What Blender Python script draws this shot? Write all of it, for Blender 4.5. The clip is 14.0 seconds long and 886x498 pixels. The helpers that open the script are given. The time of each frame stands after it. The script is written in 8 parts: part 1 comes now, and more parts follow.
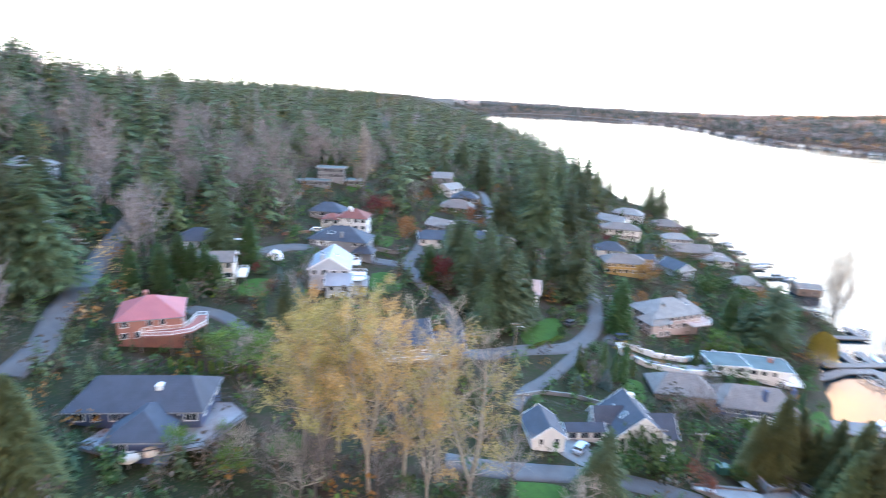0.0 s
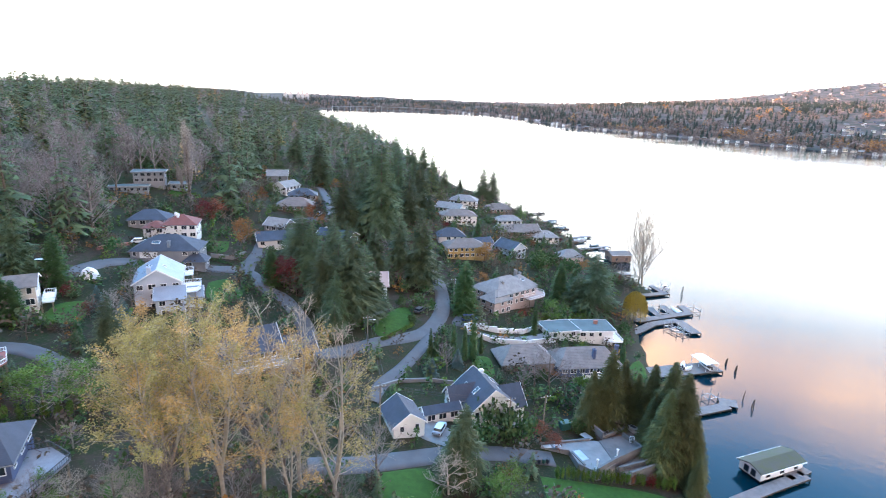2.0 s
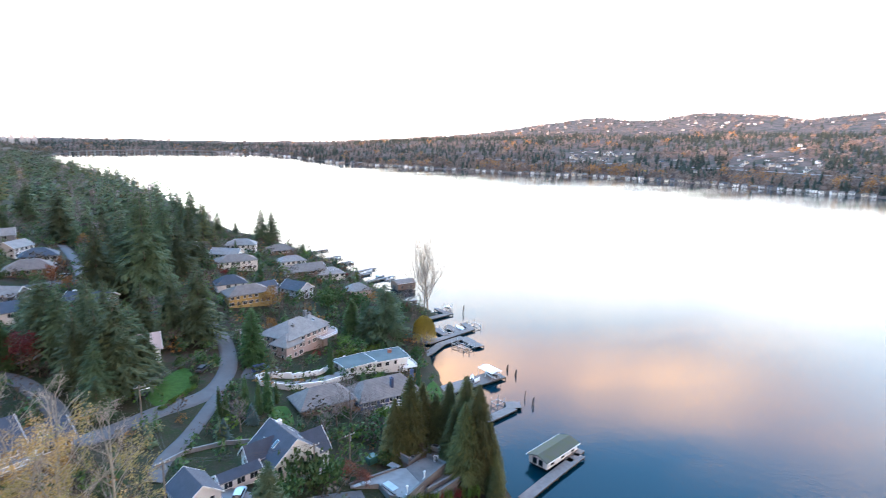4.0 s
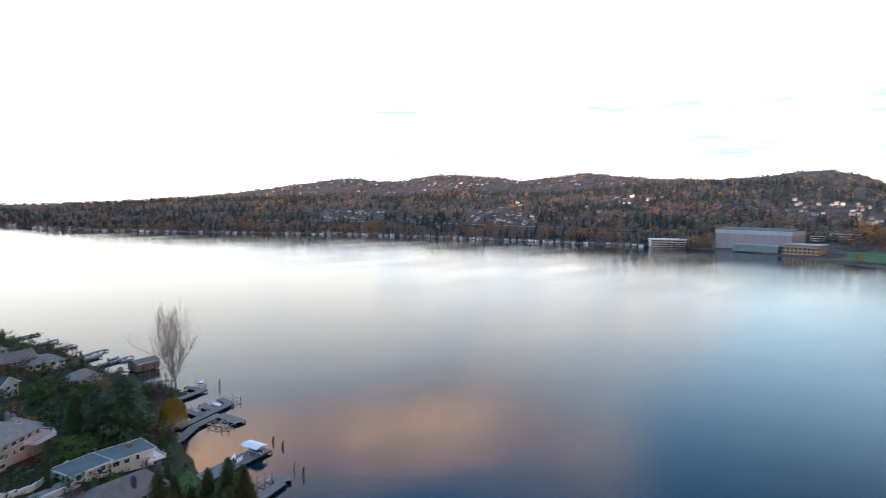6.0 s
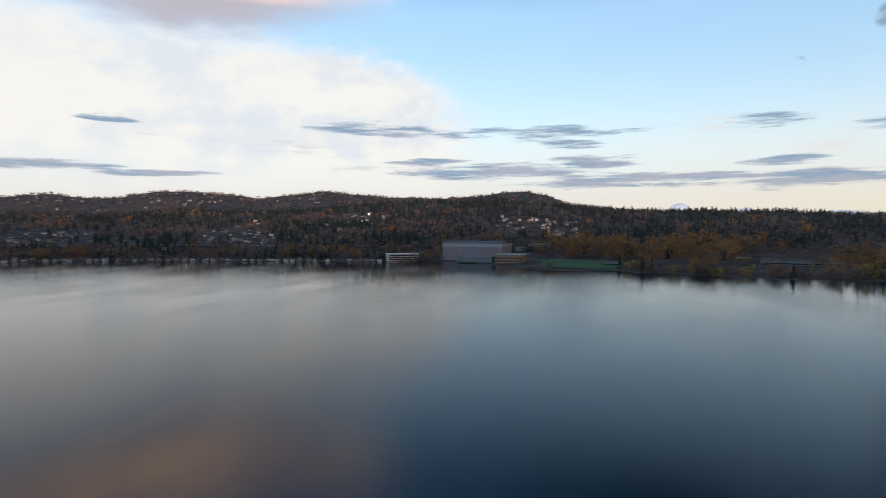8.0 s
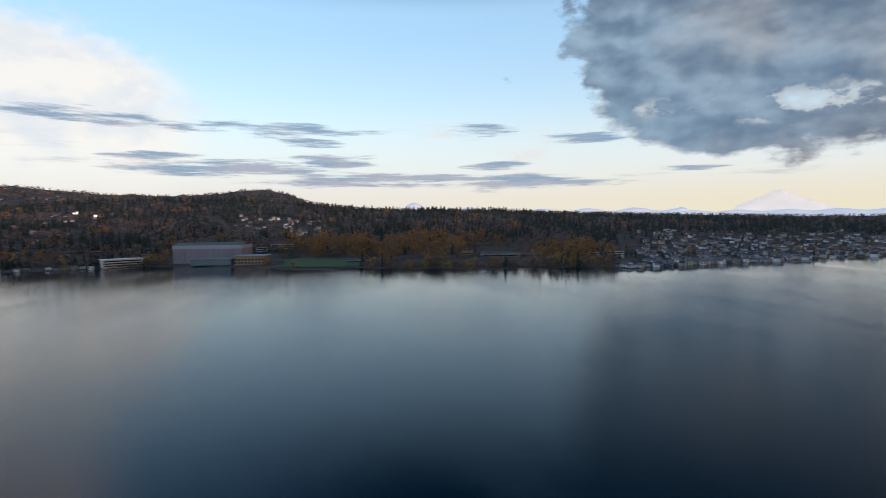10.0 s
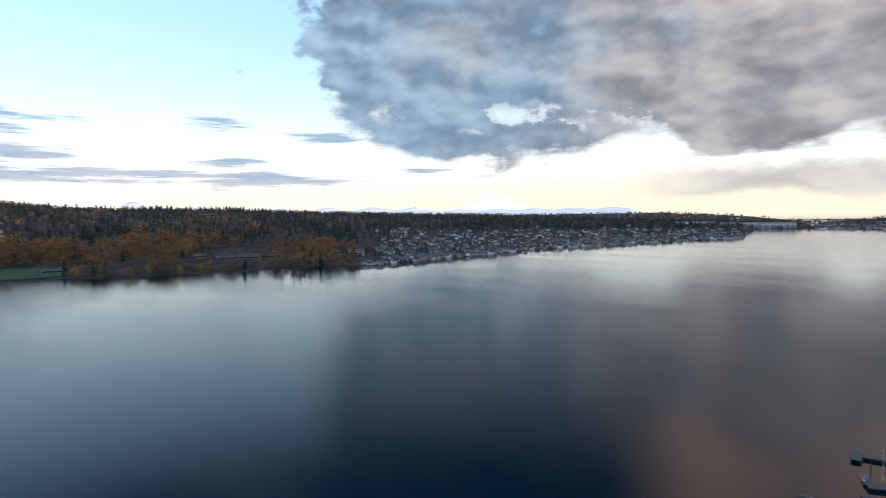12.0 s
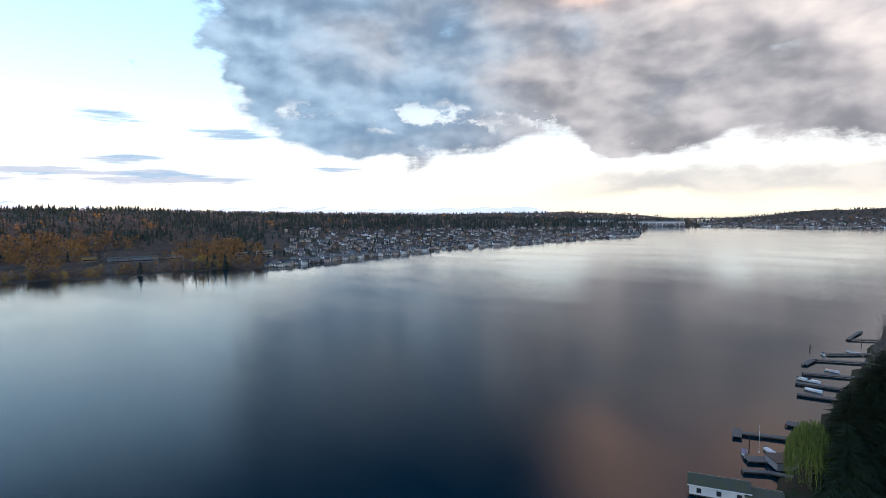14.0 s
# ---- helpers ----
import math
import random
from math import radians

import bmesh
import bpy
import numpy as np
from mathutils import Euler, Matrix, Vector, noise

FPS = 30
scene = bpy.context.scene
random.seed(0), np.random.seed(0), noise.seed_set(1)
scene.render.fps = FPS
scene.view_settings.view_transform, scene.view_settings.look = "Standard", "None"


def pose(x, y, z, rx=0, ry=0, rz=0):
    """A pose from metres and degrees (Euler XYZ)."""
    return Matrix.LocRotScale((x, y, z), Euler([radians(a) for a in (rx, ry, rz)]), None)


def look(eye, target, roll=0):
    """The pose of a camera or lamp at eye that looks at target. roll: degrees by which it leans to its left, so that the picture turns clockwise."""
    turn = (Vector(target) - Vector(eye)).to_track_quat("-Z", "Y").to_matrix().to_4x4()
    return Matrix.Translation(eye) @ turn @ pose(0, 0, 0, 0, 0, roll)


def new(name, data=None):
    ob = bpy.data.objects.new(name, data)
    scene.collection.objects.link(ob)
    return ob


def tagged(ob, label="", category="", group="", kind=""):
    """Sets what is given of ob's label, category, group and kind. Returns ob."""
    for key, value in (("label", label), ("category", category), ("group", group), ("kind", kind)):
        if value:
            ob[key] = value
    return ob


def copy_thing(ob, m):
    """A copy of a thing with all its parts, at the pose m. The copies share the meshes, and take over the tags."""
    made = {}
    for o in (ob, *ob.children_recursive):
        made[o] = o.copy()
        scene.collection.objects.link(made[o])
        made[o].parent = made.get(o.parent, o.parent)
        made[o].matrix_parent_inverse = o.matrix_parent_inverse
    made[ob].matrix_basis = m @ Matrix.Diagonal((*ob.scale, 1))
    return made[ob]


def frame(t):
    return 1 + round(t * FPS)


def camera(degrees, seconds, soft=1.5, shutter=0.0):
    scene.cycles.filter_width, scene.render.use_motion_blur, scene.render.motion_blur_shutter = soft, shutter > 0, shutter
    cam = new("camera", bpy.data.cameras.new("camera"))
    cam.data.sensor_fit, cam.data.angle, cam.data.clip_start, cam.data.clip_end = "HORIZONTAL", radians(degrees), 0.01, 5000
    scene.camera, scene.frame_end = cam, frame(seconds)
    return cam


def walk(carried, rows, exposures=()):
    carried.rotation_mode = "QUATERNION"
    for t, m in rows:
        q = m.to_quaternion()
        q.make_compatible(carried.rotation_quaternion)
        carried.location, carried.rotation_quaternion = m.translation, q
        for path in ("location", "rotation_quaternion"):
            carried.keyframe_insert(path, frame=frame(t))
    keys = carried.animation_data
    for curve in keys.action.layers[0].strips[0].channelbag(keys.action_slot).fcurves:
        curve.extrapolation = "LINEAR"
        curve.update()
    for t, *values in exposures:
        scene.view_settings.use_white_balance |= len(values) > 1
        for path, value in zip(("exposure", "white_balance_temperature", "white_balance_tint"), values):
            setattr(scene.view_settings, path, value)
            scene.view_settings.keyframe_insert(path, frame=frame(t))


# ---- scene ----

# ---- camera ----
cam = camera(76.0, 14.0, soft=0.75, shutter=0.35)


def heading(t, yaw, pitch, roll):
    """A row of the path: the hovering camera turned to the right by -yaw, tilted up by pitch, leaning by roll (degrees)."""
    return t, pose(0, 0, 75, 0, 0, yaw) @ pose(0, 0, 0, 90 + pitch) @ pose(0, 0, 0, 0, 0, roll)


PATH = [
    heading(0.0, 14.35, -15.18, 3.19), heading(0.3, 5.0, -14.9, 2.85), heading(0.5, 1.98, -14.71, 2.72),
    heading(1.0, -0.01, -14.74, 2.44), heading(1.5, 0.0, -14.95, 2.36), heading(2.0, -1.82, -15.09, 2.28),
    heading(2.2, -3.57, -15.0, 2.17), heading(4.3, -27.3, -9.95, 0.85), heading(4.5, -29.73, -9.37, 0.81),
    heading(5.0, -35.72, -7.80, 0.57), heading(5.5, -41.75, -6.22, 0.37), heading(6.0, -47.81, -4.65, 0.30),
    heading(6.5, -53.81, -3.19, 0.21), heading(7.0, -60.08, -2.74, 0.07), heading(7.5, -66.87, -2.78, -0.10),
    heading(8.0, -73.53, -2.84, -0.25), heading(8.2, -76.25, -2.87, -0.30), heading(10.3, -102.8, -3.17, -0.75),
    heading(10.5, -105.36, -3.19, -0.82), heading(11.0, -111.95, -3.31, -0.92), heading(11.5, -118.43, -3.44, -0.93),
    heading(12.0, -124.69, -3.52, -0.91), heading(12.5, -130.65, -3.66, -0.84), heading(13.0, -132.70, -3.70, -0.95),
    heading(13.5, -133.33, -3.69, -0.94), heading(14.0, -133.53, -3.71, -1.00),
]
EXPOSURES = [(t, e, 5850, 8) for t, e in ((0.0, 2.85), (0.5, 2.55), (2.0, 2.55), (4.5, 2.2), (5.5, 1.5), (6.5, 0.5), (7.5, -0.25), (8.2, -0.42), (10.5, -0.35), (11.5, -0.15), (12.5, 0.2), (14.0, 0.3))]
walk(cam, PATH, EXPOSURES)


# ---- world and sun ----
class Graph:
    """Short calls for building a node tree."""

    def __init__(self, tree):
        self.tree = tree

    def node(self, kind, **values):
        n = self.tree.nodes.new(kind)
        for key, value in values.items():
            self.put(n, key, value)
        return n

    def put(self, n, key, value):
        socket = n.inputs[int(key[1:]) if key[0] == "i" and key[1:].isdigit() else key]
        if isinstance(value, bpy.types.NodeSocket):
            self.tree.links.new(value, socket)
        else:
            socket.default_value = value

    def math(self, op, a, b=0.0, c=0.0):
        n = self.tree.nodes.new("ShaderNodeMath")
        n.operation = op
        for key, v in (("i0", a), ("i1", b), ("i2", c)):
            self.put(n, key, v)
        return n.outputs[0]

    def step(self, v, lo, hi):
        n = self.tree.nodes.new("ShaderNodeMapRange")
        n.interpolation_type = "SMOOTHSTEP"
        if lo < hi:
            pairs = (lo, hi, 0.0, 1.0)
        else:
            pairs = (hi, lo, 1.0, 0.0)
        self.put(n, "Value", v)
        for key, p in zip(("From Min", "From Max", "To Min", "To Max"), pairs):
            self.put(n, key, p)
        return n.outputs[0]

    def mix(self, fac, a, b, kind="MIX"):
        n = self.tree.nodes.new("ShaderNodeMix")
        n.data_type, n.blend_type = "RGBA", kind
        for key, v in (("i0", fac), ("i6", a), ("i7", b)):
            self.put(n, key, v)
        return n.outputs[2]

    def noise(self, vector, scale, detail=4.0, rough=0.55):
        n = self.node("ShaderNodeTexNoise", Scale=scale, Detail=detail, Roughness=rough)
        if vector is not None:
            self.put(n, "Vector", vector)
        return n.outputs["Fac"]

    def combine(self, x, y, z=0.0):
        return self.node("ShaderNodeCombineXYZ", X=x, Y=y, Z=z).outputs[0]


SUN_AZ, SUN_EL = 232.0, 0.8
world = bpy.data.worlds.new("dusk_sky")
scene.world = world
world.use_nodes = True
g = Graph(world.node_tree)
world.node_tree.nodes.clear()
sky = g.node("ShaderNodeTexSky")
sky.sky_type, sky.sun_disc = "NISHITA", False
sky.sun_elevation, sky.sun_rotation = radians(6.0), radians(SUN_AZ)
sky.ozone_density, sky.dust_density = 2.0, 1.5
way = g.node("ShaderNodeTexCoord").outputs["Generated"]
axes = g.node("ShaderNodeSeparateXYZ", Vector=way)
dx, dy, dz = axes.outputs
el = g.math("MULTIPLY", g.math("ARCSINE", dz), 57.2958)
az = g.math("MULTIPLY", g.math("ARCTAN2", dx, dy), 57.2958)
az = g.math("ADD", az, g.math("MULTIPLY", g.math("LESS_THAN", az, -130.0), 360.0))
flat = g.math("ADD", g.math("MAXIMUM", dz, 0.0), 0.07)
plane = g.combine(g.math("DIVIDE", dx, flat), g.math("DIVIDE", dy, flat))
fine = g.noise(plane, 1.5, 5.0, 0.55)
over = g.math("ADD", g.math("MAXIMUM", dz, 0.0), 0.28)
plane2 = g.combine(g.math("DIVIDE", dx, over), g.math("DIVIDE", dy, over))
billow = g.noise(plane2, 3.4, 8.0, 0.56)
sweep = g.combine(g.math("MULTIPLY", az, 0.055), g.math("MULTIPLY", el, 0.62))
streaks = g.noise(sweep, 1.0, 9.0, 0.62)
heap = g.combine(g.math("MULTIPLY", az, 0.10), g.math("MULTIPLY", el, 0.17), 4.0)
bend = g.node("ShaderNodeVectorMath", i0=g.node("ShaderNodeTexNoise", Vector=heap, Scale=1.1, Detail=2.0).outputs["Color"], i1=(0.22, 0.22, 0.22))
bend.operation = "MULTIPLY"
heap = g.node("ShaderNodeVectorMath", i0=heap, i1=bend.outputs[0]).outputs[0]
lobes = g.noise(heap, 0.75, 3.0, 0.5)
curls = g.noise(heap, 1.5, 9.0, 0.56)
frayed = g.noise(heap, 4.2, 7.0, 0.62)
blue = g.mix(1.0, sky.outputs[0], (8.2, 7.3, 6.9, 1), "MULTIPLY")
blue = g.mix(0.72, blue, g.mix(g.step(el, 5, 19), (9.2, 9.8, 9.6, 1), (5.6, 7.9, 9.8, 1)))
deep = g.mix(g.step(az, 56, 104), (0.55, 0.78, 1.0, 1), (0.006, 0.022, 0.062, 1))
blue = g.mix(g.step(el, 19.0, 25.5), blue, g.mix(1.0, blue, deep, "MULTIPLY"))
# pale haze towards the horizon, cream in the south
haze = g.mix(g.step(az, 70, 140), (12.0, 10.5, 8.8, 1), (11.8, 10.0, 7.0, 1))
haze = g.mix(g.step(el, 6.0, 0.8), (12.0, 11.2, 10.2, 1), haze)
col = g.mix(g.step(el, 12.0, 0.5), blue, haze)
# bright thin sheet in the north-east, feathered along its curved upper edge
past = g.math("MAXIMUM", g.math("SUBTRACT", az, 46.0), 0.0)
crest = g.math("SUBTRACT", 20.0, g.math("MULTIPLY", g.math("MULTIPLY", past, past), 0.0078))
feather = g.math("ADD", g.math("MULTIPLY", g.math("SUBTRACT", frayed, 0.5), 5.0), g.math("MULTIPLY", g.math("SUBTRACT", lobes, 0.5), 3.0))
under = g.step(g.math("ADD", g.math("SUBTRACT", crest, el), feather), -0.4, 2.6)
inside = g.step(g.math("ADD", az, g.math("MULTIPLY", feather, 1.4)), 78.5, 71.0)
sheet = g.math("MULTIPLY", g.math("MULTIPLY", under, inside), g.step(az, -120, -60))
fleece = g.mix(g.math("MULTIPLY", g.step(curls, 0.42, 0.64), g.step(az, 20, 50)), (13.4, 12.0, 10.3, 1), (11.0, 10.6, 10.2, 1))
col = g.mix(g.math("MULTIPLY", g.math("MULTIPLY", sheet, 0.94), g.step(el, 0, 8)), col, fleece)
# blue opening above the sheet and the sunlit orange cloud in it
ragged = g.math("MULTIPLY", g.math("SUBTRACT", fine, 0.5), 7.0)
tilt = g.math("ADD", g.math("ADD", el, ragged), g.math("MULTIPLY", g.math("ABSOLUTE", g.math("SUBTRACT", az, 48.0)), -0.13))
side = g.math("ADD", az, g.math("MULTIPLY", ragged, 2.5))
lit = g.math("MULTIPLY", g.math("MULTIPLY", g.step(tilt, 15.4, 18.6), g.step(tilt, 27.0, 22.5)), g.math("MULTIPLY", g.step(side, 14, 25), g.step(side, 72, 55)))
high = g.math("MULTIPLY", g.step(g.math("ADD", el, ragged), 14.5, 19.5), g.step(az, -60, 0))
col = g.mix(g.math("MULTIPLY", high, 0.85), col, blue)
glow = g.mix(g.step(billow, 0.36, 0.58), (17.0, 11.5, 9.5, 1), (38.0, 22.0, 11.5, 1))
col = g.mix(lit, col, g.mix(g.step(el, 19.4, 22.2), (7.4, 6.6, 6.8, 1), glow))
# low dark streaks of cloud over the eastern and southern horizon: azimuth, height, half width, half height
STREAKS = [(36, 4.8, 10, 0.5), (47, 4.4, 6, 0.35), (43, 8.9, 2.4, 0.4), (66.5, 9.0, 5.5, 0.75), (82.5, 8.6, 8.0, 0.65), (72.0, 5.8, 3.6, 0.4),
           (78, 4.9, 10, 0.9), (92, 3.9, 11, 0.75), (106, 3.4, 9, 0.8), (88.5, 5.7, 3.8, 0.75), (104.5, 5.1, 3.2, 0.5), (86, 7.4, 3.0, 0.4),
           (112.8, 7.6, 3.6, 0.5), (103, 8.6, 3.0, 0.6), (123, 4.3, 3.0, 0.3)]
jag = g.math("MULTIPLY", g.math("SUBTRACT", g.noise(sweep, 2.6, 8.0, 0.64), 0.5), 7.0)
dark = 0.0
for a0, e0, w0, h0 in STREAKS:
    u, v = g.math("MULTIPLY", g.math("SUBTRACT", az, a0), 1 / w0), g.math("MULTIPLY", g.math("SUBTRACT", el, e0), 1 / h0)
    far = g.math("ADD", g.math("ADD", g.math("MULTIPLY", u, u), g.math("MULTIPLY", v, v)), jag)
    dark = g.math("MAXIMUM", g.step(far, 1.3, -0.1), dark)
faint = g.math("MULTIPLY", g.math("MULTIPLY", g.step(streaks, 0.58, 0.70), g.step(az, 18, 44)), g.math("MULTIPLY", g.step(el, 2.2, 3.6), g.step(el, 10.0, 6.0)))
dark = g.math("MAXIMUM", dark, g.math("MULTIPLY", faint, 0.45))
ash = g.mix(g.step(g.math("ADD", fine, g.math("MULTIPLY", el, -0.03)), 0.20, 0.45), (3.5, 4.7, 6.0, 1), (5.6, 5.6, 6.2, 1))
col = g.mix(g.math("MULTIPLY", dark, 0.93), col, ash)
# small peach tufts in the south-east
tuft = g.math("MULTIPLY", g.math("MULTIPLY", g.step(el, 5.0, 6.5), g.step(el, 9.8, 8.2)), g.math("MULTIPLY", g.step(az, 96, 100), g.step(az, 111, 107)))
col = g.mix(g.math("MULTIPLY", g.math("MULTIPLY", tuft, g.step(curls, 0.52, 0.64)), 0.7), col, (11.6, 9.4, 8.2, 1))
# the great grey bank in the south, torn open along its lower edge
foot = g.math("ADD", g.math("ADD", 4.9, g.math("MULTIPLY", g.step(az, 125, 108), 5.2)), g.math("MULTIPLY", g.math("MULTIPLY", g.step(az, 137, 144), g.step(az, 150, 145.5)), 1.8))
foot = g.math("SUBTRACT", foot, g.math("MULTIPLY", g.step(az, 164, 180), 2.4))
rise = g.math("ADD", g.math("SUBTRACT", el, foot), g.math("ADD", g.math("ADD", g.math("MULTIPLY", g.math("SUBTRACT", streaks, 0.5), 2.0), g.math("MULTIPLY", g.math("SUBTRACT", frayed, 0.5), 2.4)), g.math("MULTIPLY", g.math("SUBTRACT", lobes, 0.5), 3.0)))
west = g.math("ADD", az, g.math("MULTIPLY", g.math("SUBTRACT", curls, 0.5), 22.0))
# the bank is extended, out of view, into the west to cut warm light
reach = g.math("MAXIMUM", g.step(west, 104.5, 117.0), g.step(az, -70, -100))
slit = g.math("ABSOLUTE", g.math("SUBTRACT", el, g.math("SUBTRACT", 10.6, g.math("MULTIPLY", g.math("SUBTRACT", az, 118.0), 0.085))))
gap = g.math("MULTIPLY", g.math("MULTIPLY", g.step(slit, 2.4, 0.2), g.math("ADD", 0.25, g.step(frayed, 0.42, 0.60))), g.math("MULTIPLY", g.step(az, 113, 124), g.step(az, 151, 145)))
rift = g.math("MULTIPLY", g.math("MULTIPLY", g.step(az, 157, 161), g.step(az, 168, 164)), g.step(g.math("ABSOLUTE", g.math("SUBTRACT", el, 6.3)), 2.0, 0.2))
gap = g.math("MAXIMUM", gap, rift)
bank = g.math("MULTIPLY", reach, g.step(rise, -1.6, 2.2))
thick = g.math("ADD", g.math("ADD", g.math("MULTIPLY", bank, 0.62), g.math("MULTIPLY", lobes, 0.45)), g.math("MULTIPLY", curls, 0.62))
thick = g.math("SUBTRACT", thick, g.math("MULTIPLY", gap, 0.15))
body = g.step(thick, 0.80, 1.02)
ahead = g.node("ShaderNodeVectorMath", i0=heap, i1=(0.10, 0.13, 0.0)).outputs[0]
relief = g.math("SUBTRACT", g.noise(heap, 1.2, 3.5, 0.5), g.noise(ahead, 1.2, 3.5, 0.5))
light = g.step(g.math("ADD", g.math("MULTIPLY", curls, 0.7), g.math("MULTIPLY", relief, 1.1)), 0.12, 0.62)
cool = g.mix(light, (1.85, 2.65, 3.6, 1), (4.8, 6.0, 7.0, 1))
warm = g.mix(light, (2.6, 2.42, 2.5, 1), (6.2, 5.5, 5.15, 1))
south = g.math("MULTIPLY", g.math("SUBTRACT", az, 134.0), 0.014)
shade = g.mix(g.step(g.math("ADD", lobes, south), 0.30, 0.78), cool, warm)
cream = g.math("MULTIPLY", g.step(g.math("ADD", g.math("ADD", lobes, g.math("MULTIPLY", g.math("SUBTRACT", az, 150.0), 0.016)), g.math("MULTIPLY", el, 0.012)), 0.74, 1.0), g.step(el, 6, 13))
shade = g.mix(cream, shade, g.mix(light, (5.4, 4.7, 4.5, 1), (9.0, 7.6, 6.6, 1)))
ember = g.math("MULTIPLY", g.math("MULTIPLY", g.step(az, 140, 152), g.step(az, 176, 160)), g.step(el, 17.5, 21))
shade = g.mix(g.step(el, 18, 25), shade, g.mix(1.0, shade, (0.055, 0.105, 0.20, 1), "MULTIPLY"))
shade = g.mix(ember, shade, g.mix(g.step(billow, 0.38, 0.60), (6.0, 4.6, 4.3, 1), (20.0, 11.5, 7.2, 1)))
col = g.mix(body, col, shade)
# bright rims where the bank thins out
rim = g.math("MULTIPLY", g.math("MULTIPLY", g.step(thick, 0.84, 0.93), g.step(thick, 1.05, 0.95)), g.math("MULTIPLY", bank, g.step(el, 17, 9)))
col = g.mix(g.math("MULTIPLY", rim, 0.35), col, (10.8, 9.8, 8.8, 1))
# pale low cloud under the bank
veil = g.math("MULTIPLY", g.math("MULTIPLY", g.step(az, 140, 152), g.step(g.math("ADD", el, g.math("MULTIPLY", curls, 4.0)), 2.6, 4.0)), g.step(g.math("ADD", el, g.math("MULTIPLY", frayed, 2.0)), 5.6, 4.0))
col = g.mix(g.math("MULTIPLY", veil, 0.8), col, g.mix(g.step(curls, 0.35, 0.65), (4.9, 4.5, 4.3, 1), (7.6, 6.7, 5.9, 1)))
# below the horizon the world is dark
col = g.mix(g.step(el, -0.2, -2.0), col, (0.6, 0.7, 0.8, 1))
back = g.node("ShaderNodeBackground", Color=col, Strength=0.1)
g.put(g.node("ShaderNodeOutputWorld"), "Surface", back.outputs[0])

sun = new("sun", bpy.data.lights.new("sun", "SUN"))
sun.data.energy, sun.data.angle, sun.data.color = 3.2, radians(2.0), (1.0, 0.60, 0.42)
sun.matrix_world = look((0, 0, 0), (-math.sin(radians(SUN_AZ)), -math.cos(radians(SUN_AZ)), -math.tan(radians(SUN_EL))))


# ---- materials ----
def material(name, base, base2=None, rough=0.8, metal=0.0, scale=0.6, fine=6.0, bump=0.15, spread=0.0, stripes=None, gloss=0.5):
    """A procedural surface: two colours mixed by broad and fine noise, fine relief, and a spread of brightness from piece to piece."""
    m = bpy.data.materials.new(name)
    m.use_nodes = True
    n = Graph(m.node_tree)
    shader = m.node_tree.nodes["Principled BSDF"]
    base2 = base2 or tuple(c * 0.65 for c in base)
    where = n.node("ShaderNodeNewGeometry").outputs["Position"]
    broad = n.noise(where, scale, 4.0)
    grain = n.noise(where, scale * fine, 3.0)
    fac = n.math("ADD", n.math("MULTIPLY", n.step(broad, 0.3, 0.7), 0.65), n.math("MULTIPLY", grain, 0.35))
    colour = n.mix(fac, (*base, 1), (*base2, 1))
    height = grain
    if stripes:
        turned = n.node("ShaderNodeTexCoord").outputs["Object"]
        wave = n.node("ShaderNodeTexWave", Vector=turned, Scale=stripes[1], Distortion=0.4, Detail=1.0)
        wave.bands_direction, wave.wave_profile = stripes[0], "SAW"
        line = n.step(wave.outputs["Fac"], 0.16, 0.0)
        colour = n.mix(n.math("MULTIPLY", line, stripes[2]), colour, (*[c * 0.3 for c in base], 1))
        height = n.math("SUBTRACT", grain, n.math("MULTIPLY", line, 1.5))
    if spread:
        rand = n.node("ShaderNodeObjectInfo").outputs["Random"]
        value = n.math("ADD", 1.0 - spread, n.math("MULTIPLY", rand, 2 * spread))
        hsv = n.node("ShaderNodeHueSaturation", Value=value, Hue=n.math("ADD", 0.5 - spread * 0.06, n.math("MULTIPLY", rand, spread * 0.12)), Color=colour)
        colour = hsv.outputs[0]
    n.put(shader, "Base Color", colour)
    n.put(shader, "Roughness", rough)
    n.put(shader, "Metallic", metal)
    n.put(shader, "Specular IOR Level", gloss)
    if bump:
        b = n.node("ShaderNodeBump", Strength=bump, Distance=0.1, Height=height)
        n.put(shader, "Normal", b.outputs[0])
    return m


def foliage(name, base, base2, scale=0.25, spread=0.25, gloss=0.15):
    """Leaves: broad and leaf-to-leaf changes of colour."""
    m = bpy.data.materials.new(name)
    m.use_nodes = True
    n = Graph(m.node_tree)
    shader = m.node_tree.nodes["Principled BSDF"]
    geo = n.node("ShaderNodeNewGeometry")
    broad = n.noise(geo.outputs["Position"], scale, 3.0)
    each = geo.outputs["Random Per Island"]
    fac = n.math("ADD", n.math("MULTIPLY", n.step(broad, 0.3, 0.7), 0.6), n.math("MULTIPLY", each, 0.4))
    colour = n.mix(fac, (*base, 1), (*base2, 1))
    rand = n.node("ShaderNodeObjectInfo").outputs["Random"]
    value = n.math("MULTIPLY", n.math("ADD", 1.0 - spread, n.math("MULTIPLY", rand, 2 * spread)), n.math("ADD", 0.7, n.math("MULTIPLY", each, 0.6)))
    hue = n.math("ADD", 0.5 - spread * 0.08, n.math("MULTIPLY", rand, spread * 0.16))
    colour = n.node("ShaderNodeHueSaturation", Value=value, Hue=hue, Color=colour).outputs[0]
    n.put(shader, "Base Color", colour)
    n.put(shader, "Roughness", 0.75)
    n.put(shader, "Specular IOR Level", gloss)
    return m


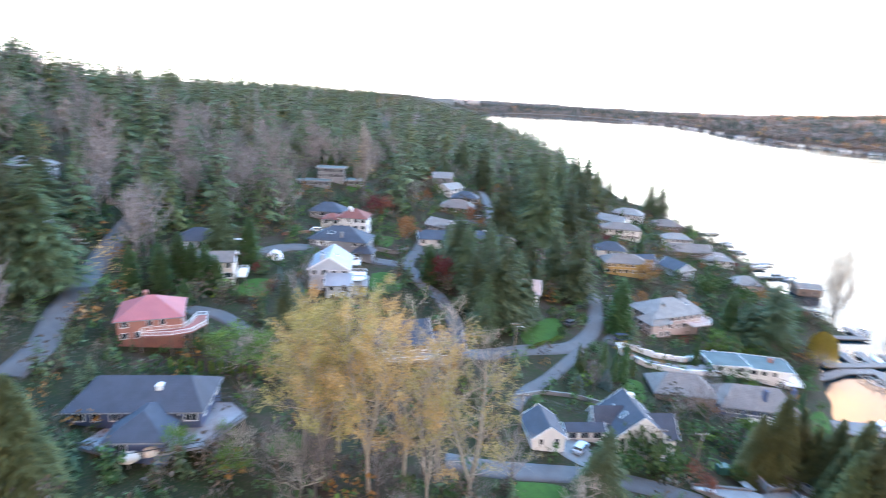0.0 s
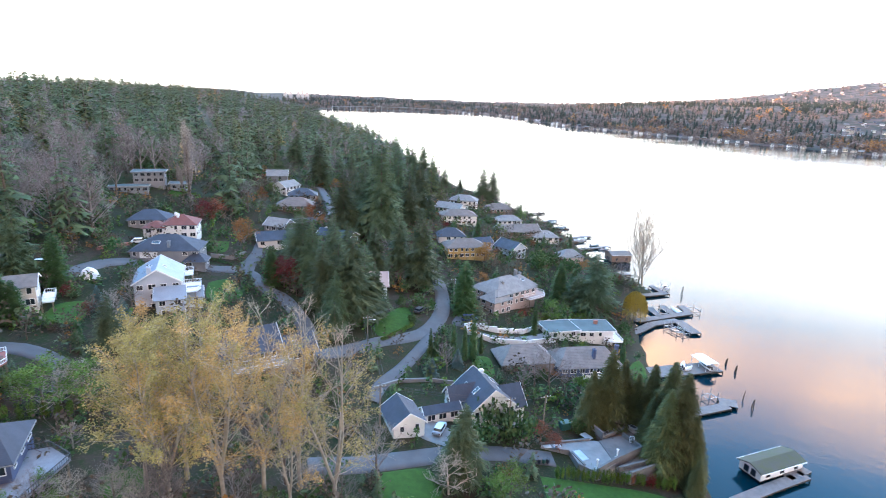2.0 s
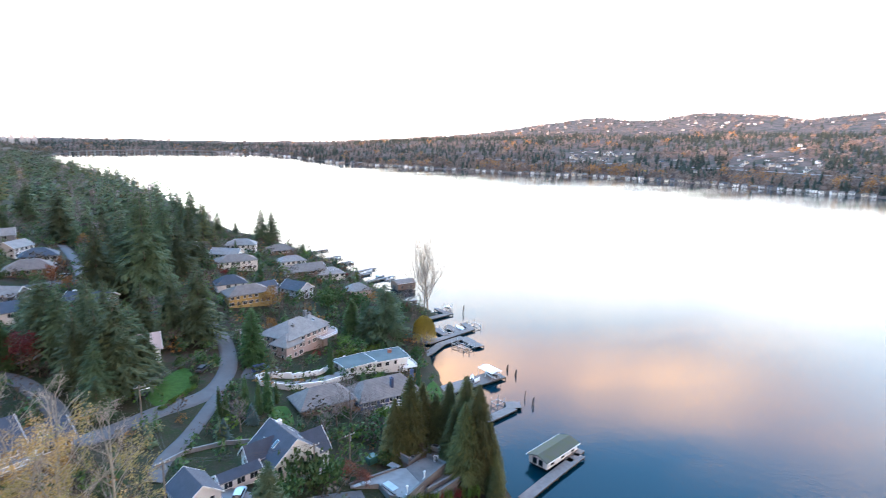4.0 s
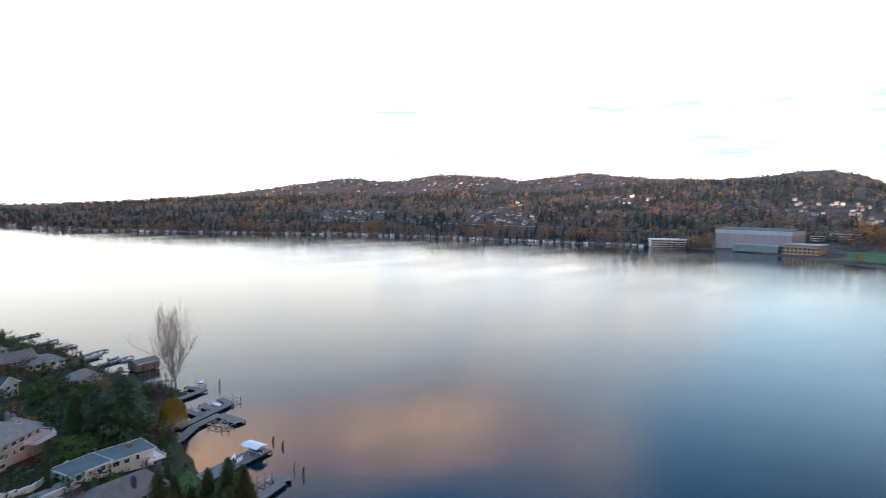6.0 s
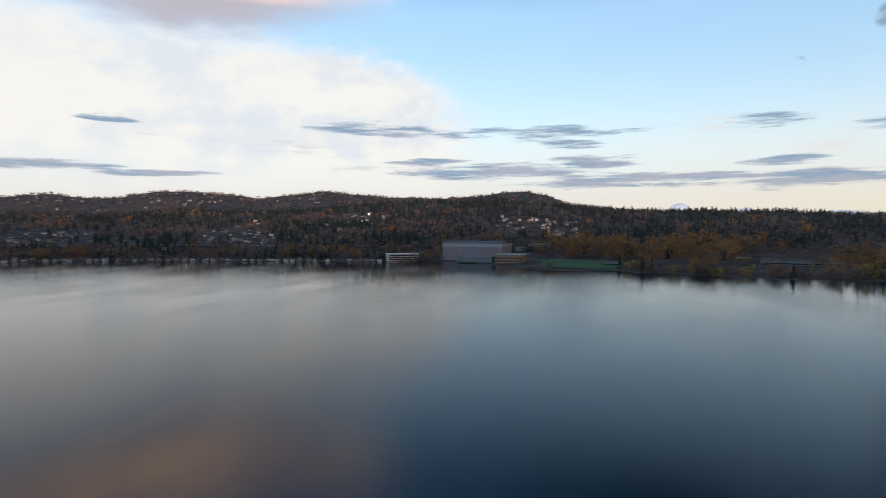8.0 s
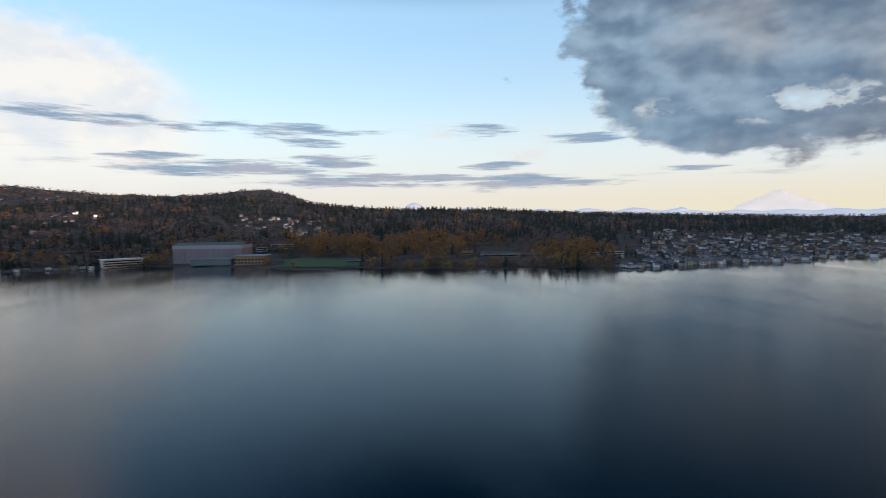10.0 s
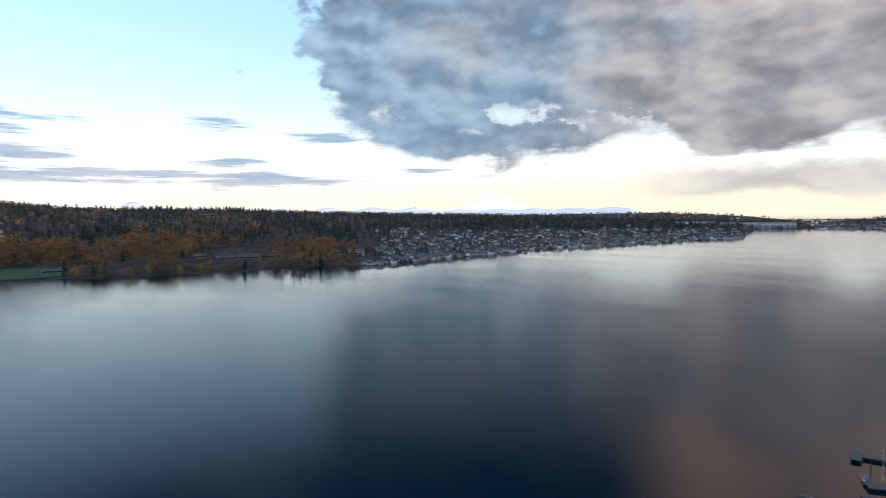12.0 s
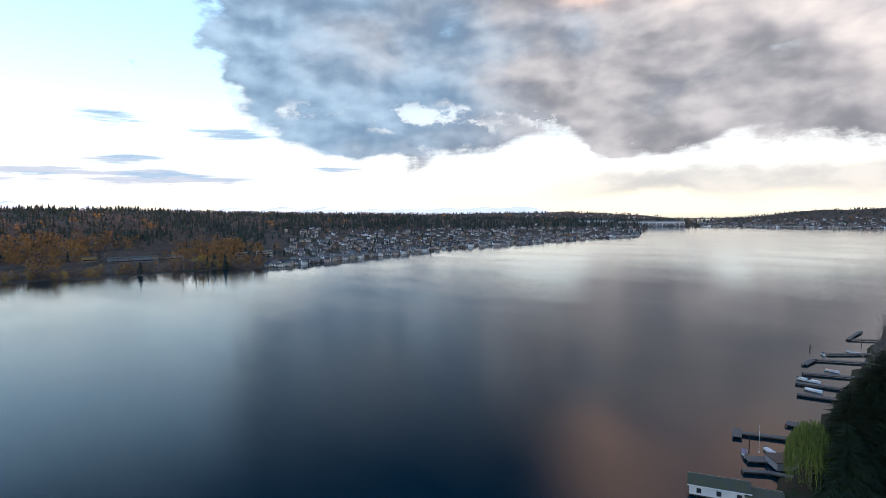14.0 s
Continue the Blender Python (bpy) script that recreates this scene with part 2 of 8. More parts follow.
fir_green = foliage("fir_needles", (0.104, 0.132, 0.062), (0.056, 0.078, 0.040))
blue_green = foliage("spruce_needles", (0.12, 0.17, 0.16), (0.07, 0.11, 0.10))
cedar_green = foliage("cedar_sprays", (0.116, 0.120, 0.046), (0.064, 0.074, 0.030))
shrub_green = foliage("shrub_leaves", (0.080, 0.130, 0.045), (0.036, 0.068, 0.026), 0.6)
bright_green = foliage("hedge_leaves", (0.13, 0.19, 0.035), (0.06, 0.10, 0.025), 0.6)
yellow_leaf = foliage("yellow_leaves", (0.40, 0.325, 0.12), (0.27, 0.225, 0.09), 0.25, 0.12)
tan_leaf = foliage("tan_leaves", (0.50, 0.31, 0.12), (0.36, 0.24, 0.11), 0.25, 0.12)
orange_leaf = foliage("orange_leaves", (0.30, 0.15, 0.045), (0.18, 0.09, 0.04))
red_leaf = foliage("red_leaves", (0.20, 0.055, 0.04), (0.11, 0.04, 0.035))
willow_leaf = foliage("willow_leaves", (0.40, 0.32, 0.06), (0.29, 0.23, 0.05), 0.5, 0.1)
willow_green = foliage("green_willow_leaves", (0.20, 0.22, 0.05), (0.12, 0.15, 0.04), 0.5, 0.1)
twig_grey = foliage("bare_twigs", (0.25, 0.215, 0.205), (0.155, 0.13, 0.125), 0.3, 0.2)
twig_pale = foliage("pale_twigs", (0.40, 0.34, 0.28), (0.26, 0.21, 0.17), 0.3, 0.15)
brown_leaf = foliage("brown_tangle", (0.115, 0.088, 0.066), (0.060, 0.050, 0.040), 0.6, 0.2)
deodar_green = foliage("deodar_sprays", (0.088, 0.125, 0.066), (0.052, 0.078, 0.044))
far_gold = foliage("far_golden_trees", (0.46, 0.30, 0.07), (0.30, 0.20, 0.06), 0.012, 0.0)
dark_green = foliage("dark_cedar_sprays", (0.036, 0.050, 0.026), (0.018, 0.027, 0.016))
bark = material("bark", (0.16, 0.12, 0.09), (0.08, 0.06, 0.05), 0.9, scale=1.5, bump=0.4)
pale_bark = material("pale_bark", (0.36, 0.31, 0.25), (0.22, 0.19, 0.15), 0.9, scale=1.5, bump=0.4)
far_fir = foliage("far_conifers", (0.050, 0.062, 0.050), (0.028, 0.038, 0.034), 0.01, 0.0)
far_brown = foliage("far_bare_trees", (0.215, 0.165, 0.145), (0.120, 0.098, 0.090), 0.012, 0.0)
far_orange = foliage("far_autumn_trees", (0.360, 0.185, 0.065), (0.220, 0.122, 0.055), 0.012, 0.0)


# ---- ground, lake and distance ----
SHORE_Y = (-3000, -1500, -400, -160, 0, 98, 150, 200, 211, 219, 230, 250, 330, 400, 500, 860, 2050, 2600, 4900)
SHORE_X = (120, 90, 60, 45, 50, 58, 66, 77, 80, 93, 92, 84, 77, 60, 20, -52, -446, -480, -1200)
RISE_S = (-60, -4, -1, 0, 20, 60, 110, 160, 230, 330, 450, 650, 1200)
RISE_Z = (-4, -2, -0.6, 1.2, 3.5, 10, 19, 29, 41, 52, 58, 62, 62)
FAR_AZ = (-180, -150, -60, -20, -10.6, 0, 5.3, 9, 12.5, 16.7, 21.7, 26.4, 30.8, 38.8, 45.9, 53.7, 62, 67.8, 73.5, 76.3, 79, 81.2, 84.4, 90.9, 94.1, 98.5, 102.5, 107.7, 112.5, 117.6, 123, 128.7, 134.4, 140, 145.7, 150, 152.6, 153.4, 156, 160.8, 167, 171.3, 180)
FAR_R = (2300, 2600, 2600, 2650, 2650, 2700, 2700, 2300, 1840, 1660, 1530, 1458, 1380, 1315, 1219, 1130, 1070, 1048, 1038, 1003, 948, 911, 863, 871, 832, 834, 822, 837, 853, 839, 921, 1010, 1168, 1260, 1430, 1562, 1655, 2540, 2520, 2413, 2277, 2234, 2300)
# heights of the wooded front ridge and of the hills behind, as degrees over the level of the eye
FRONT_AZ = (-180, -10, 3, 11, 16, 22, 30, 38, 44, 50, 60, 66, 73, 79, 82, 86, 90, 94, 98, 104, 108, 117, 123, 133, 140, 152, 153.4, 158, 161, 165, 171, 180)
FRONT_EL = (-0.4, -0.6, -0.6, -0.6, -0.1, 0.35, 0.6, 0.75, 0.7, 1.1, 1.2, 2.0, 2.2, 2.2, 2.1, 1.6, 1.3, 1.1, 1.1, 1.0, 0.7, 0.25, 0.0, -0.3, -0.5, -0.9, -1.0, -1.0, -0.75, -0.30, 0.0, 0.1)
BACK_AZ = (-180, -10, 3, 12, 20, 28, 33, 37, 39, 41, 44, 47, 51, 56, 59, 62, 65, 69, 74, 78, 80, 82, 84, 86, 92, 104, 133, 141, 146, 151, 156, 180)
BACK_EL = (-0.4, -0.2, -0.3, -0.2, 0.1, 0.9, 1.7, 2.25, 2.45, 2.1, 2.2, 2.8, 2.75, 2.25, 2.6, 2.95, 2.6, 2.3, 2.2, 2.5, 2.8, 2.85, 2.4, 1.6, 0.9, 0.6, -0.1, -0.1, -0.1, -0.35, -0.8, -0.8)
EYE = 75.0


def island(x, y):
    """Height of the wooded island: it climbs from the shore inland, higher in the south."""
    s = np.interp(y, SHORE_Y, SHORE_X) - x
    z = np.interp(s, RISE_S, RISE_Z)
    return z + 14.0 * np.clip((s - 170) / 130, 0, 1) * np.clip((330 - y) / 200, 0, 1) + 16.0 * np.clip((s - 230) / 120, 0, 1) * np.clip((300 - y) / 160, 0, 1)


def far_land(x, y):
    """Height of the land across the lake."""
    r, a = np.hypot(x, y), np.degrees(np.arctan2(x, y))
    r0 = np.interp(a, FAR_AZ, FAR_R)
    r1 = np.minimum(r0 + 900 + 400 * np.clip((a - 60) / 60, 0, 1), 3700)
    z1 = EYE + r1 * np.tan(np.radians(np.interp(a, FRONT_AZ, FRONT_EL))) - 14
    r2 = 4500.0
    z2 = EYE + r2 * np.tan(np.radians(np.interp(a, BACK_AZ, BACK_EL))) - 10
    d = r - r0
    t = np.clip(d / (r1 - r0), 0, 1)
    ramp = np.where(t < 0.16, t * 0.35, 0.056 + (t - 0.16) * 1.124)
    z = np.where(d < 0, np.maximum(-3, d * 0.2), 0.7 + ramp * (z1 - 0.7))
    u = np.clip((r - r1) / (r2 - r1), 0, 1)
    u = u * u * (3 - 2 * u)
    z = np.where(r > r1, z1 - 12 * np.sin(np.pi * np.clip((r - r1) / 700, 0, 1)) * (u < 0.9) + (z2 - z1) * u, z)
    z = np.where(r > r2, z2 - (r - r2) * 0.3, z)
    return z


def height(x, y):
    x, y = np.asarray(x, float), np.asarray(y, float)
    return np.maximum(island(x, y), far_land(x, y))


def ground_z(x, y):
    return float(height(x, y))


def link_mesh(name, verts, faces, mats, index=None, smooth=False):
    """A mesh object from an array of points and rows of corners, all with the same number of corners."""
    verts, faces = np.asarray(verts, np.float32), np.asarray(faces, np.int32)
    me = bpy.data.meshes.new(name)
    me.vertices.add(len(verts))
    me.vertices.foreach_set("co", verts.ravel())
    k = faces.shape[1]
    me.loops.add(faces.size)
    me.loops.foreach_set("vertex_index", faces.ravel())
    me.polygons.add(len(faces))
    me.polygons.foreach_set("loop_start", np.arange(0, faces.size, k, dtype=np.int32))
    for m in mats if isinstance(mats, (list, tuple)) else [mats]:
        me.materials.append(m)
    if index is not None:
        me.polygons.foreach_set("material_index", np.asarray(index, np.int32))
    if smooth:
        me.polygons.foreach_set("use_smooth", np.ones(len(faces), bool))
    me.update(calc_edges=True)
    me.validate()
    return new(name, me)


def grid_faces(rows, cols, close=False):
    i, j = np.meshgrid(np.arange(rows - 1), np.arange(cols if close else cols - 1), indexing="ij")
    a, b = i * cols + j, i * cols + (j + 1) % cols
    return np.stack([a, b, b + cols, a + cols], -1).reshape(-1, 4)


def woodland_floor():
    """The ground's own surface: rough grass, leaf litter and earth in broad patches."""
    m = bpy.data.materials.new("woodland_floor")
    m.use_nodes = True
    n = Graph(m.node_tree)
    where = n.node("ShaderNodeNewGeometry").outputs["Position"]
    a, b, c = n.noise(where, 0.03, 5.0), n.noise(where, 0.35, 5.0, 0.65), n.noise(where, 3.0, 4.0)
    col = n.mix(n.step(a, 0.42, 0.6), (0.026, 0.032, 0.017, 1), (0.048, 0.039, 0.029, 1))
    col = n.mix(n.step(b, 0.45, 0.62), col, (0.026, 0.038, 0.016, 1))
    col = n.mix(n.math("MULTIPLY", n.step(c, 0.5, 0.7), 0.6), col, (0.085, 0.062, 0.044, 1))
    away = n.node("ShaderNodeVectorMath", i0=where)
    away.operation = "LENGTH"
    brown = n.mix(n.step(n.noise(where, 0.02, 5.0, 0.65), 0.4, 0.62), (0.125, 0.094, 0.082, 1), (0.055, 0.056, 0.046, 1))
    col = n.mix(n.step(away.outputs["Value"], 650, 820), col, brown)
    shader = m.node_tree.nodes["Principled BSDF"]
    n.put(shader, "Base Color", col)
    n.put(shader, "Roughness", 0.95)
    n.put(shader, "Specular IOR Level", 0.1)
    n.put(shader, "Normal", n.node("ShaderNodeBump", Strength=0.5, Distance=0.4, Height=b).outputs[0])
    return m


angles = np.radians(np.arange(0, 360, 1.0))
radii = np.concatenate([[0.02], np.geomspace(6, 800, 130), np.geomspace(810, 4900, 80)])
RR, AA = np.meshgrid(radii, angles, indexing="ij")
gx, gy = RR * np.sin(AA), RR * np.cos(AA)
gz = height(gx, gy)
gz = gz + np.where(RR > 1500, 5.0 * np.sin(gx * 0.013) * np.sin(gy * 0.017 + 1), 0) * np.clip(gz / 20, 0, 1)
ground = link_mesh("ground", np.stack([gx, gy, gz], -1).reshape(-1, 3), grid_faces(len(radii), len(angles), True)[:, ::-1], woodland_floor(), smooth=True)
tagged(ground, "wooded slopes with leaf litter and rough grass", "ground", kind="structure")

lake_mat = bpy.data.materials.new("lake_water")
lake_mat.use_nodes = True
n = Graph(lake_mat.node_tree)
where = n.node("ShaderNodeNewGeometry").outputs["Position"]
stretch = n.node("ShaderNodeMapping", Vector=where, Scale=(1.0, 0.55, 1.0), Rotation=(0, 0, radians(-25)))
swell = n.noise(stretch.outputs[0], 0.5, 2.0, 0.5)
ripples = n.math("ADD", n.math("MULTIPLY", swell, 0.4), n.math("MULTIPLY", n.noise(stretch.outputs[0], 1.7, 5.0, 0.68), 0.5))
drift = n.node("ShaderNodeMapping", Vector=where, Scale=(1.0, 3.2, 1.0), Rotation=(0, 0, radians(30)))
calm = n.step(n.noise(drift.outputs[0], 0.0035, 5.0, 0.6), 0.38, 0.62)
shader = lake_mat.node_tree.nodes["Principled BSDF"]
n.put(shader, "Base Color", (0.0006, 0.0170, 0.0280, 1))
n.put(shader, "Roughness", n.math("ADD", 0.03, n.math("MULTIPLY", calm, 0.04)))
n.put(shader, "IOR", 1.22)
n.put(shader, "Normal", n.node("ShaderNodeBump", Strength=n.math("ADD", 0.075, n.math("MULTIPLY", calm, 0.085)), Distance=0.5, Height=ripples).outputs[0])
wr = np.array([0.5, 100, 400, 1200, 2600, 4950.0])
wa = np.radians(np.arange(0, 360, 6))
WR, WA = np.meshgrid(wr, wa, indexing="ij")
lake = link_mesh("water", np.stack([WR * np.sin(WA), WR * np.cos(WA), 0 * WR], -1).reshape(-1, 3), grid_faces(len(wr), len(wa), True)[:, ::-1], lake_mat)
tagged(lake, "calm lake with fine ripples mirroring the dusk sky", "lake", kind="structure")


# ---- building helpers ----
def solid(name, verts, faces, mat, parent=None, label="", smooth=False):
    """One mesh object from plain lists, under a thing or a part."""
    me = bpy.data.meshes.new(name)
    me.from_pydata([tuple(map(float, v)) for v in verts], [], [tuple(map(int, f)) for f in faces])
    me.materials.append(mat)
    if smooth:
        me.polygons.foreach_set("use_smooth", np.ones(len(me.polygons), bool))
    me.update()
    return hang(name, me, parent, label)


def hang(name, me, parent=None, label=""):
    ob = new(name, me)
    if parent is not None:
        ob.parent = parent
    if label:
        ob["label"] = label
    return ob


def part(name, bm, mat, parent, label=""):
    me = bpy.data.meshes.new(name)
    bm.to_mesh(me)
    bm.free()
    me.materials.append(mat)
    return hang(name, me, parent, label)


BOX_F = ((0, 3, 2, 1), (4, 5, 6, 7), (0, 1, 5, 4), (1, 2, 6, 5), (2, 3, 7, 6), (3, 0, 4, 7))


def box_vf(x0, x1, y0, y1, z0, z1):
    return [(x0, y0, z0), (x1, y0, z0), (x1, y1, z0), (x0, y1, z0), (x0, y0, z1), (x1, y0, z1), (x1, y1, z1), (x0, y1, z1)], BOX_F


def join(pieces):
    """Points and faces of several pieces as one."""
    verts, faces = [], []
    for v, f in pieces:
        k = len(verts)
        verts += list(v)
        faces += [tuple(i + k for i in c) for c in f]
    return verts, faces


def bevelled(name, size, mat, parent, at=(0, 0, 0), turn=0.0, edge=0.05, label=""):
    """A block with softened edges, resting on its base point."""
    bm = bmesh.new()
    bmesh.ops.create_cube(bm, size=1.0)
    bmesh.ops.scale(bm, vec=size, verts=bm.verts)
    bmesh.ops.bevel(bm, geom=bm.edges[:], offset=min(edge, min(size) * 0.3), segments=1, affect="EDGES")
    bmesh.ops.transform(bm, matrix=Matrix.Translation((at[0], at[1], at[2] + size[2] / 2)) @ Matrix.Rotation(turn, 4, "Z"), verts=bm.verts)
    return part(name, bm, mat, parent, label)


def tube_arrays(p0, p1, r0, r1, sides):
    """Tapered tubes for many segments at once: points and triangles."""
    p0, p1 = np.asarray(p0, float), np.asarray(p1, float)
    r0, r1 = np.asarray(r0, float), np.asarray(r1, float)
    d = p1 - p0
    d /= np.linalg.norm(d, axis=1)[:, None] + 1e-9
    ref = np.where(np.abs(d[:, 2:3]) > 0.9, [[1.0, 0, 0]], [[0, 0, 1.0]])
    a = np.cross(d, ref)
    a /= np.linalg.norm(a, axis=1)[:, None] + 1e-9
    b = np.cross(d, a)
    th = np.arange(sides) * 2 * np.pi / sides
    ring = a[:, None] * np.cos(th)[None, :, None] + b[:, None] * np.sin(th)[None, :, None]
    v = np.concatenate([p0[:, None] + ring * r0[:, None, None], p1[:, None] + ring * r1[:, None, None]], 1)
    i = np.arange(sides)
    j = (i + 1) % sides
    f = np.concatenate([np.stack([i, j, j + sides], 1), np.stack([i, j + sides, i + sides], 1)])
    faces = (np.arange(len(p0)) * 2 * sides)[:, None, None] + f[None]
    return v.reshape(-1, 3), faces.reshape(-1, 3)


def tube_line(p, r, sides):
    """One unbroken tapered tube up a line of points: points and triangles."""
    th = np.arange(sides) * 2 * np.pi / sides
    ring = np.stack([np.cos(th), np.sin(th), 0 * th], 1)
    v = (np.asarray(p)[:, None] + ring[None] * np.asarray(r)[:, None, None]).reshape(-1, 3)
    q = grid_faces(len(p), sides, True)
    return v, np.concatenate([q[:, [0, 1, 2]], q[:, [0, 2, 3]]])


def thing(name, x, y, z, ang=0.0, label="", category="", group=""):
    ob = new(name)
    ob.matrix_basis = pose(x, y, z, 0, 0, ang)
    return tagged(ob, label, category, group)


# ---- trees ----
def conifer_crown(h, r, whorls, per, seed, base=0.1, droop=0.35, power=0.85, sprays=3, wide=0.3, ragged=0.25):
    """Sprays of needles in whorls round the stem: points and triangles."""
    rng = np.random.default_rng(seed)
    k = np.repeat(np.arange(whorls), per)
    n = len(k)
    u = (k + rng.uniform(-0.4, 0.4, n)) / whorls
    z0 = h * (base + (1 - base) * np.clip(u, 0, 0.985))
    swell = np.minimum(1.0, (u + 0.06) / 0.12) ** 0.5
    length = r * (1 - np.clip(u, 0, 0.985)) ** power * swell * rng.uniform(1 - ragged * 1.6, 1 + ragged, n) + 0.012 * h
    a = rng.uniform(0, 2 * np.pi, n)
    out = np.stack([np.cos(a), np.sin(a)], 1)
    side = np.stack([-np.sin(a), np.cos(a)], 1)
    rise = rng.uniform(-0.1, 0.12, n) + 0.25 * u

    def spot(f, lat, drop):
        xy = out * (length * f)[:, None] + side * lat[:, None]
        return np.concatenate([xy, (z0 + length * (rise * f - droop * f**1.7) - drop)[:, None]], 1)

    one, zero = np.ones(n), np.zeros(n)
    w = length * wide * 0.22
    tip = 0.01 * h * rng.uniform(0, 1, n)
    tris = [(spot(0.05 * one, zero, zero), spot(0.55 * one, w, w * 0.4), spot(one, zero, tip)), (spot(0.05 * one, zero, zero), spot(one, zero, tip), spot(0.55 * one, -w, w * 0.4))]
    for s in range(sprays):
        for sign in (-1, 1):
            f0 = 0.06 + 0.74 * (s + rng.uniform(0, 0.7, n)) / sprays
            f1 = np.minimum(0.98, f0 + (0.50 / sprays + 0.02) * rng.uniform(0.7, 1.2, n))
            lat = sign * length * wide * (1.12 - 0.8 * f0) * rng.uniform(0.55, 1.3, n)
            far = np.minimum(1.05, f0 + rng.uniform(0.12, 0.34, n))
            tris.append((spot(f0, zero, zero), spot(f1, zero, zero), spot(far, lat, np.abs(lat) * rng.uniform(0.1, 0.75, n))))
    v = np.concatenate([np.stack(t, 1) for t in tris]).reshape(-1, 3)
    return v, np.arange(len(v)).reshape(-1, 3)


def skeleton(h, seed, limbs=6, levels=3, spread=0.5, fork=0.3, upright=0.35, stem=0.018, kids=4, shrink=0.62, limb=0.30):
    """The stem and limbs of a broadleaf tree: arrays of starts, ends, radii, and the ends of the last twigs."""
    rng = np.random.default_rng(seed)
    segs, tips = [], []
    nodes, p, lean = [], np.zeros(3), rng.normal(0, 0.02, 2)
    steps = 10
    for i in range(steps):
        q = p + np.array([lean[0] + rng.normal(0, 0.015), lean[1] + rng.normal(0, 0.015), 1.0]) * h * 0.9 / steps
        ra, rb = stem * h * (1 - i / steps) + 0.02, stem * h * (1 - (i + 1) / steps) + 0.02
        segs.append((p, q, ra, rb, 0))
        nodes.append((p, q, ra))
        p = q
    tips.append(p)

    def grow(start, way, length, rad, level):
        mid = start + way * length * 0.55 + rng.normal(0, 0.05, 3) * length
        end = mid + (way + np.array([0, 0, upright * 0.5])) * length * 0.5 + rng.normal(0, 0.05, 3) * length
        segs.append((start, mid, rad, rad * 0.7, level))
        segs.append((mid, end, rad * 0.7, rad * 0.35, level))
        if level >= levels:
            tips.append(end)
            tips.append(mid)
            return
        for c in range(kids):
            at = start + (mid - start) * rng.uniform(0.5, 1) if c % 2 else mid + (end - mid) * rng.uniform(0.2, 1)
            turn = way + rng.normal(0, spread, 3) + np.array([0, 0, upright])
            grow(at, turn / np.linalg.norm(turn), length * shrink * rng.uniform(0.7, 1.15), rad * 0.5, level + 1)

    for k in range(limbs * 2):
        f = fork + (0.97 - fork) * (k + rng.uniform(0, 1)) / (limbs * 2)
        i = min(steps - 1, int(f * steps))
        at = nodes[i][0] + (nodes[i][1] - nodes[i][0]) * (f * steps - i)
        a = k * 2.4 + rng.uniform(-0.5, 0.5)
        way = np.array([np.cos(a) * spread * 1.6, np.sin(a) * spread * 1.6, 0.55 + upright])
        grow(at, way / np.linalg.norm(way), h * limb * (1.15 - f * 0.75) * rng.uniform(0.8, 1.2), nodes[i][2] * 0.5, 1)
    p0, p1, r0, r1, lv = (np.array(c) for c in zip(*segs))
    return p0, p1, r0, r1, lv, np.array(tips)


def leaf_quads(points, count, reach, size, seed, flat=0.0):
    """Small leaf clumps scattered round points: points and triangles."""
    rng = np.random.default_rng(seed)
    c = points[rng.integers(0, len(points), count)] + rng.normal(0, 1, (count, 3)) * reach
    a = rng.normal(0, 1, (count, 3))
    a /= np.linalg.norm(a, axis=1)[:, None]
    b = np.cross(a, rng.normal(0, 1, (count, 3)))
    b /= np.linalg.norm(b, axis=1)[:, None]
    s = size * rng.uniform(0.5, 1.2, count)[:, None]
    v = np.stack([c - a * s, c + b * s * 0.7, c + a * s, c - b * s * 0.7], 1).reshape(-1, 3)
    q = np.arange(count)[:, None] * 4
    return v, np.concatenate([q + [[0, 1, 2]], q + [[0, 2, 3]]])


def mesh_of(name, v, f, mat):
    ob = link_mesh(name, v, f, mat)
    me = ob.data
    bpy.data.objects.remove(ob)
    return me


TREE_MESH = {}


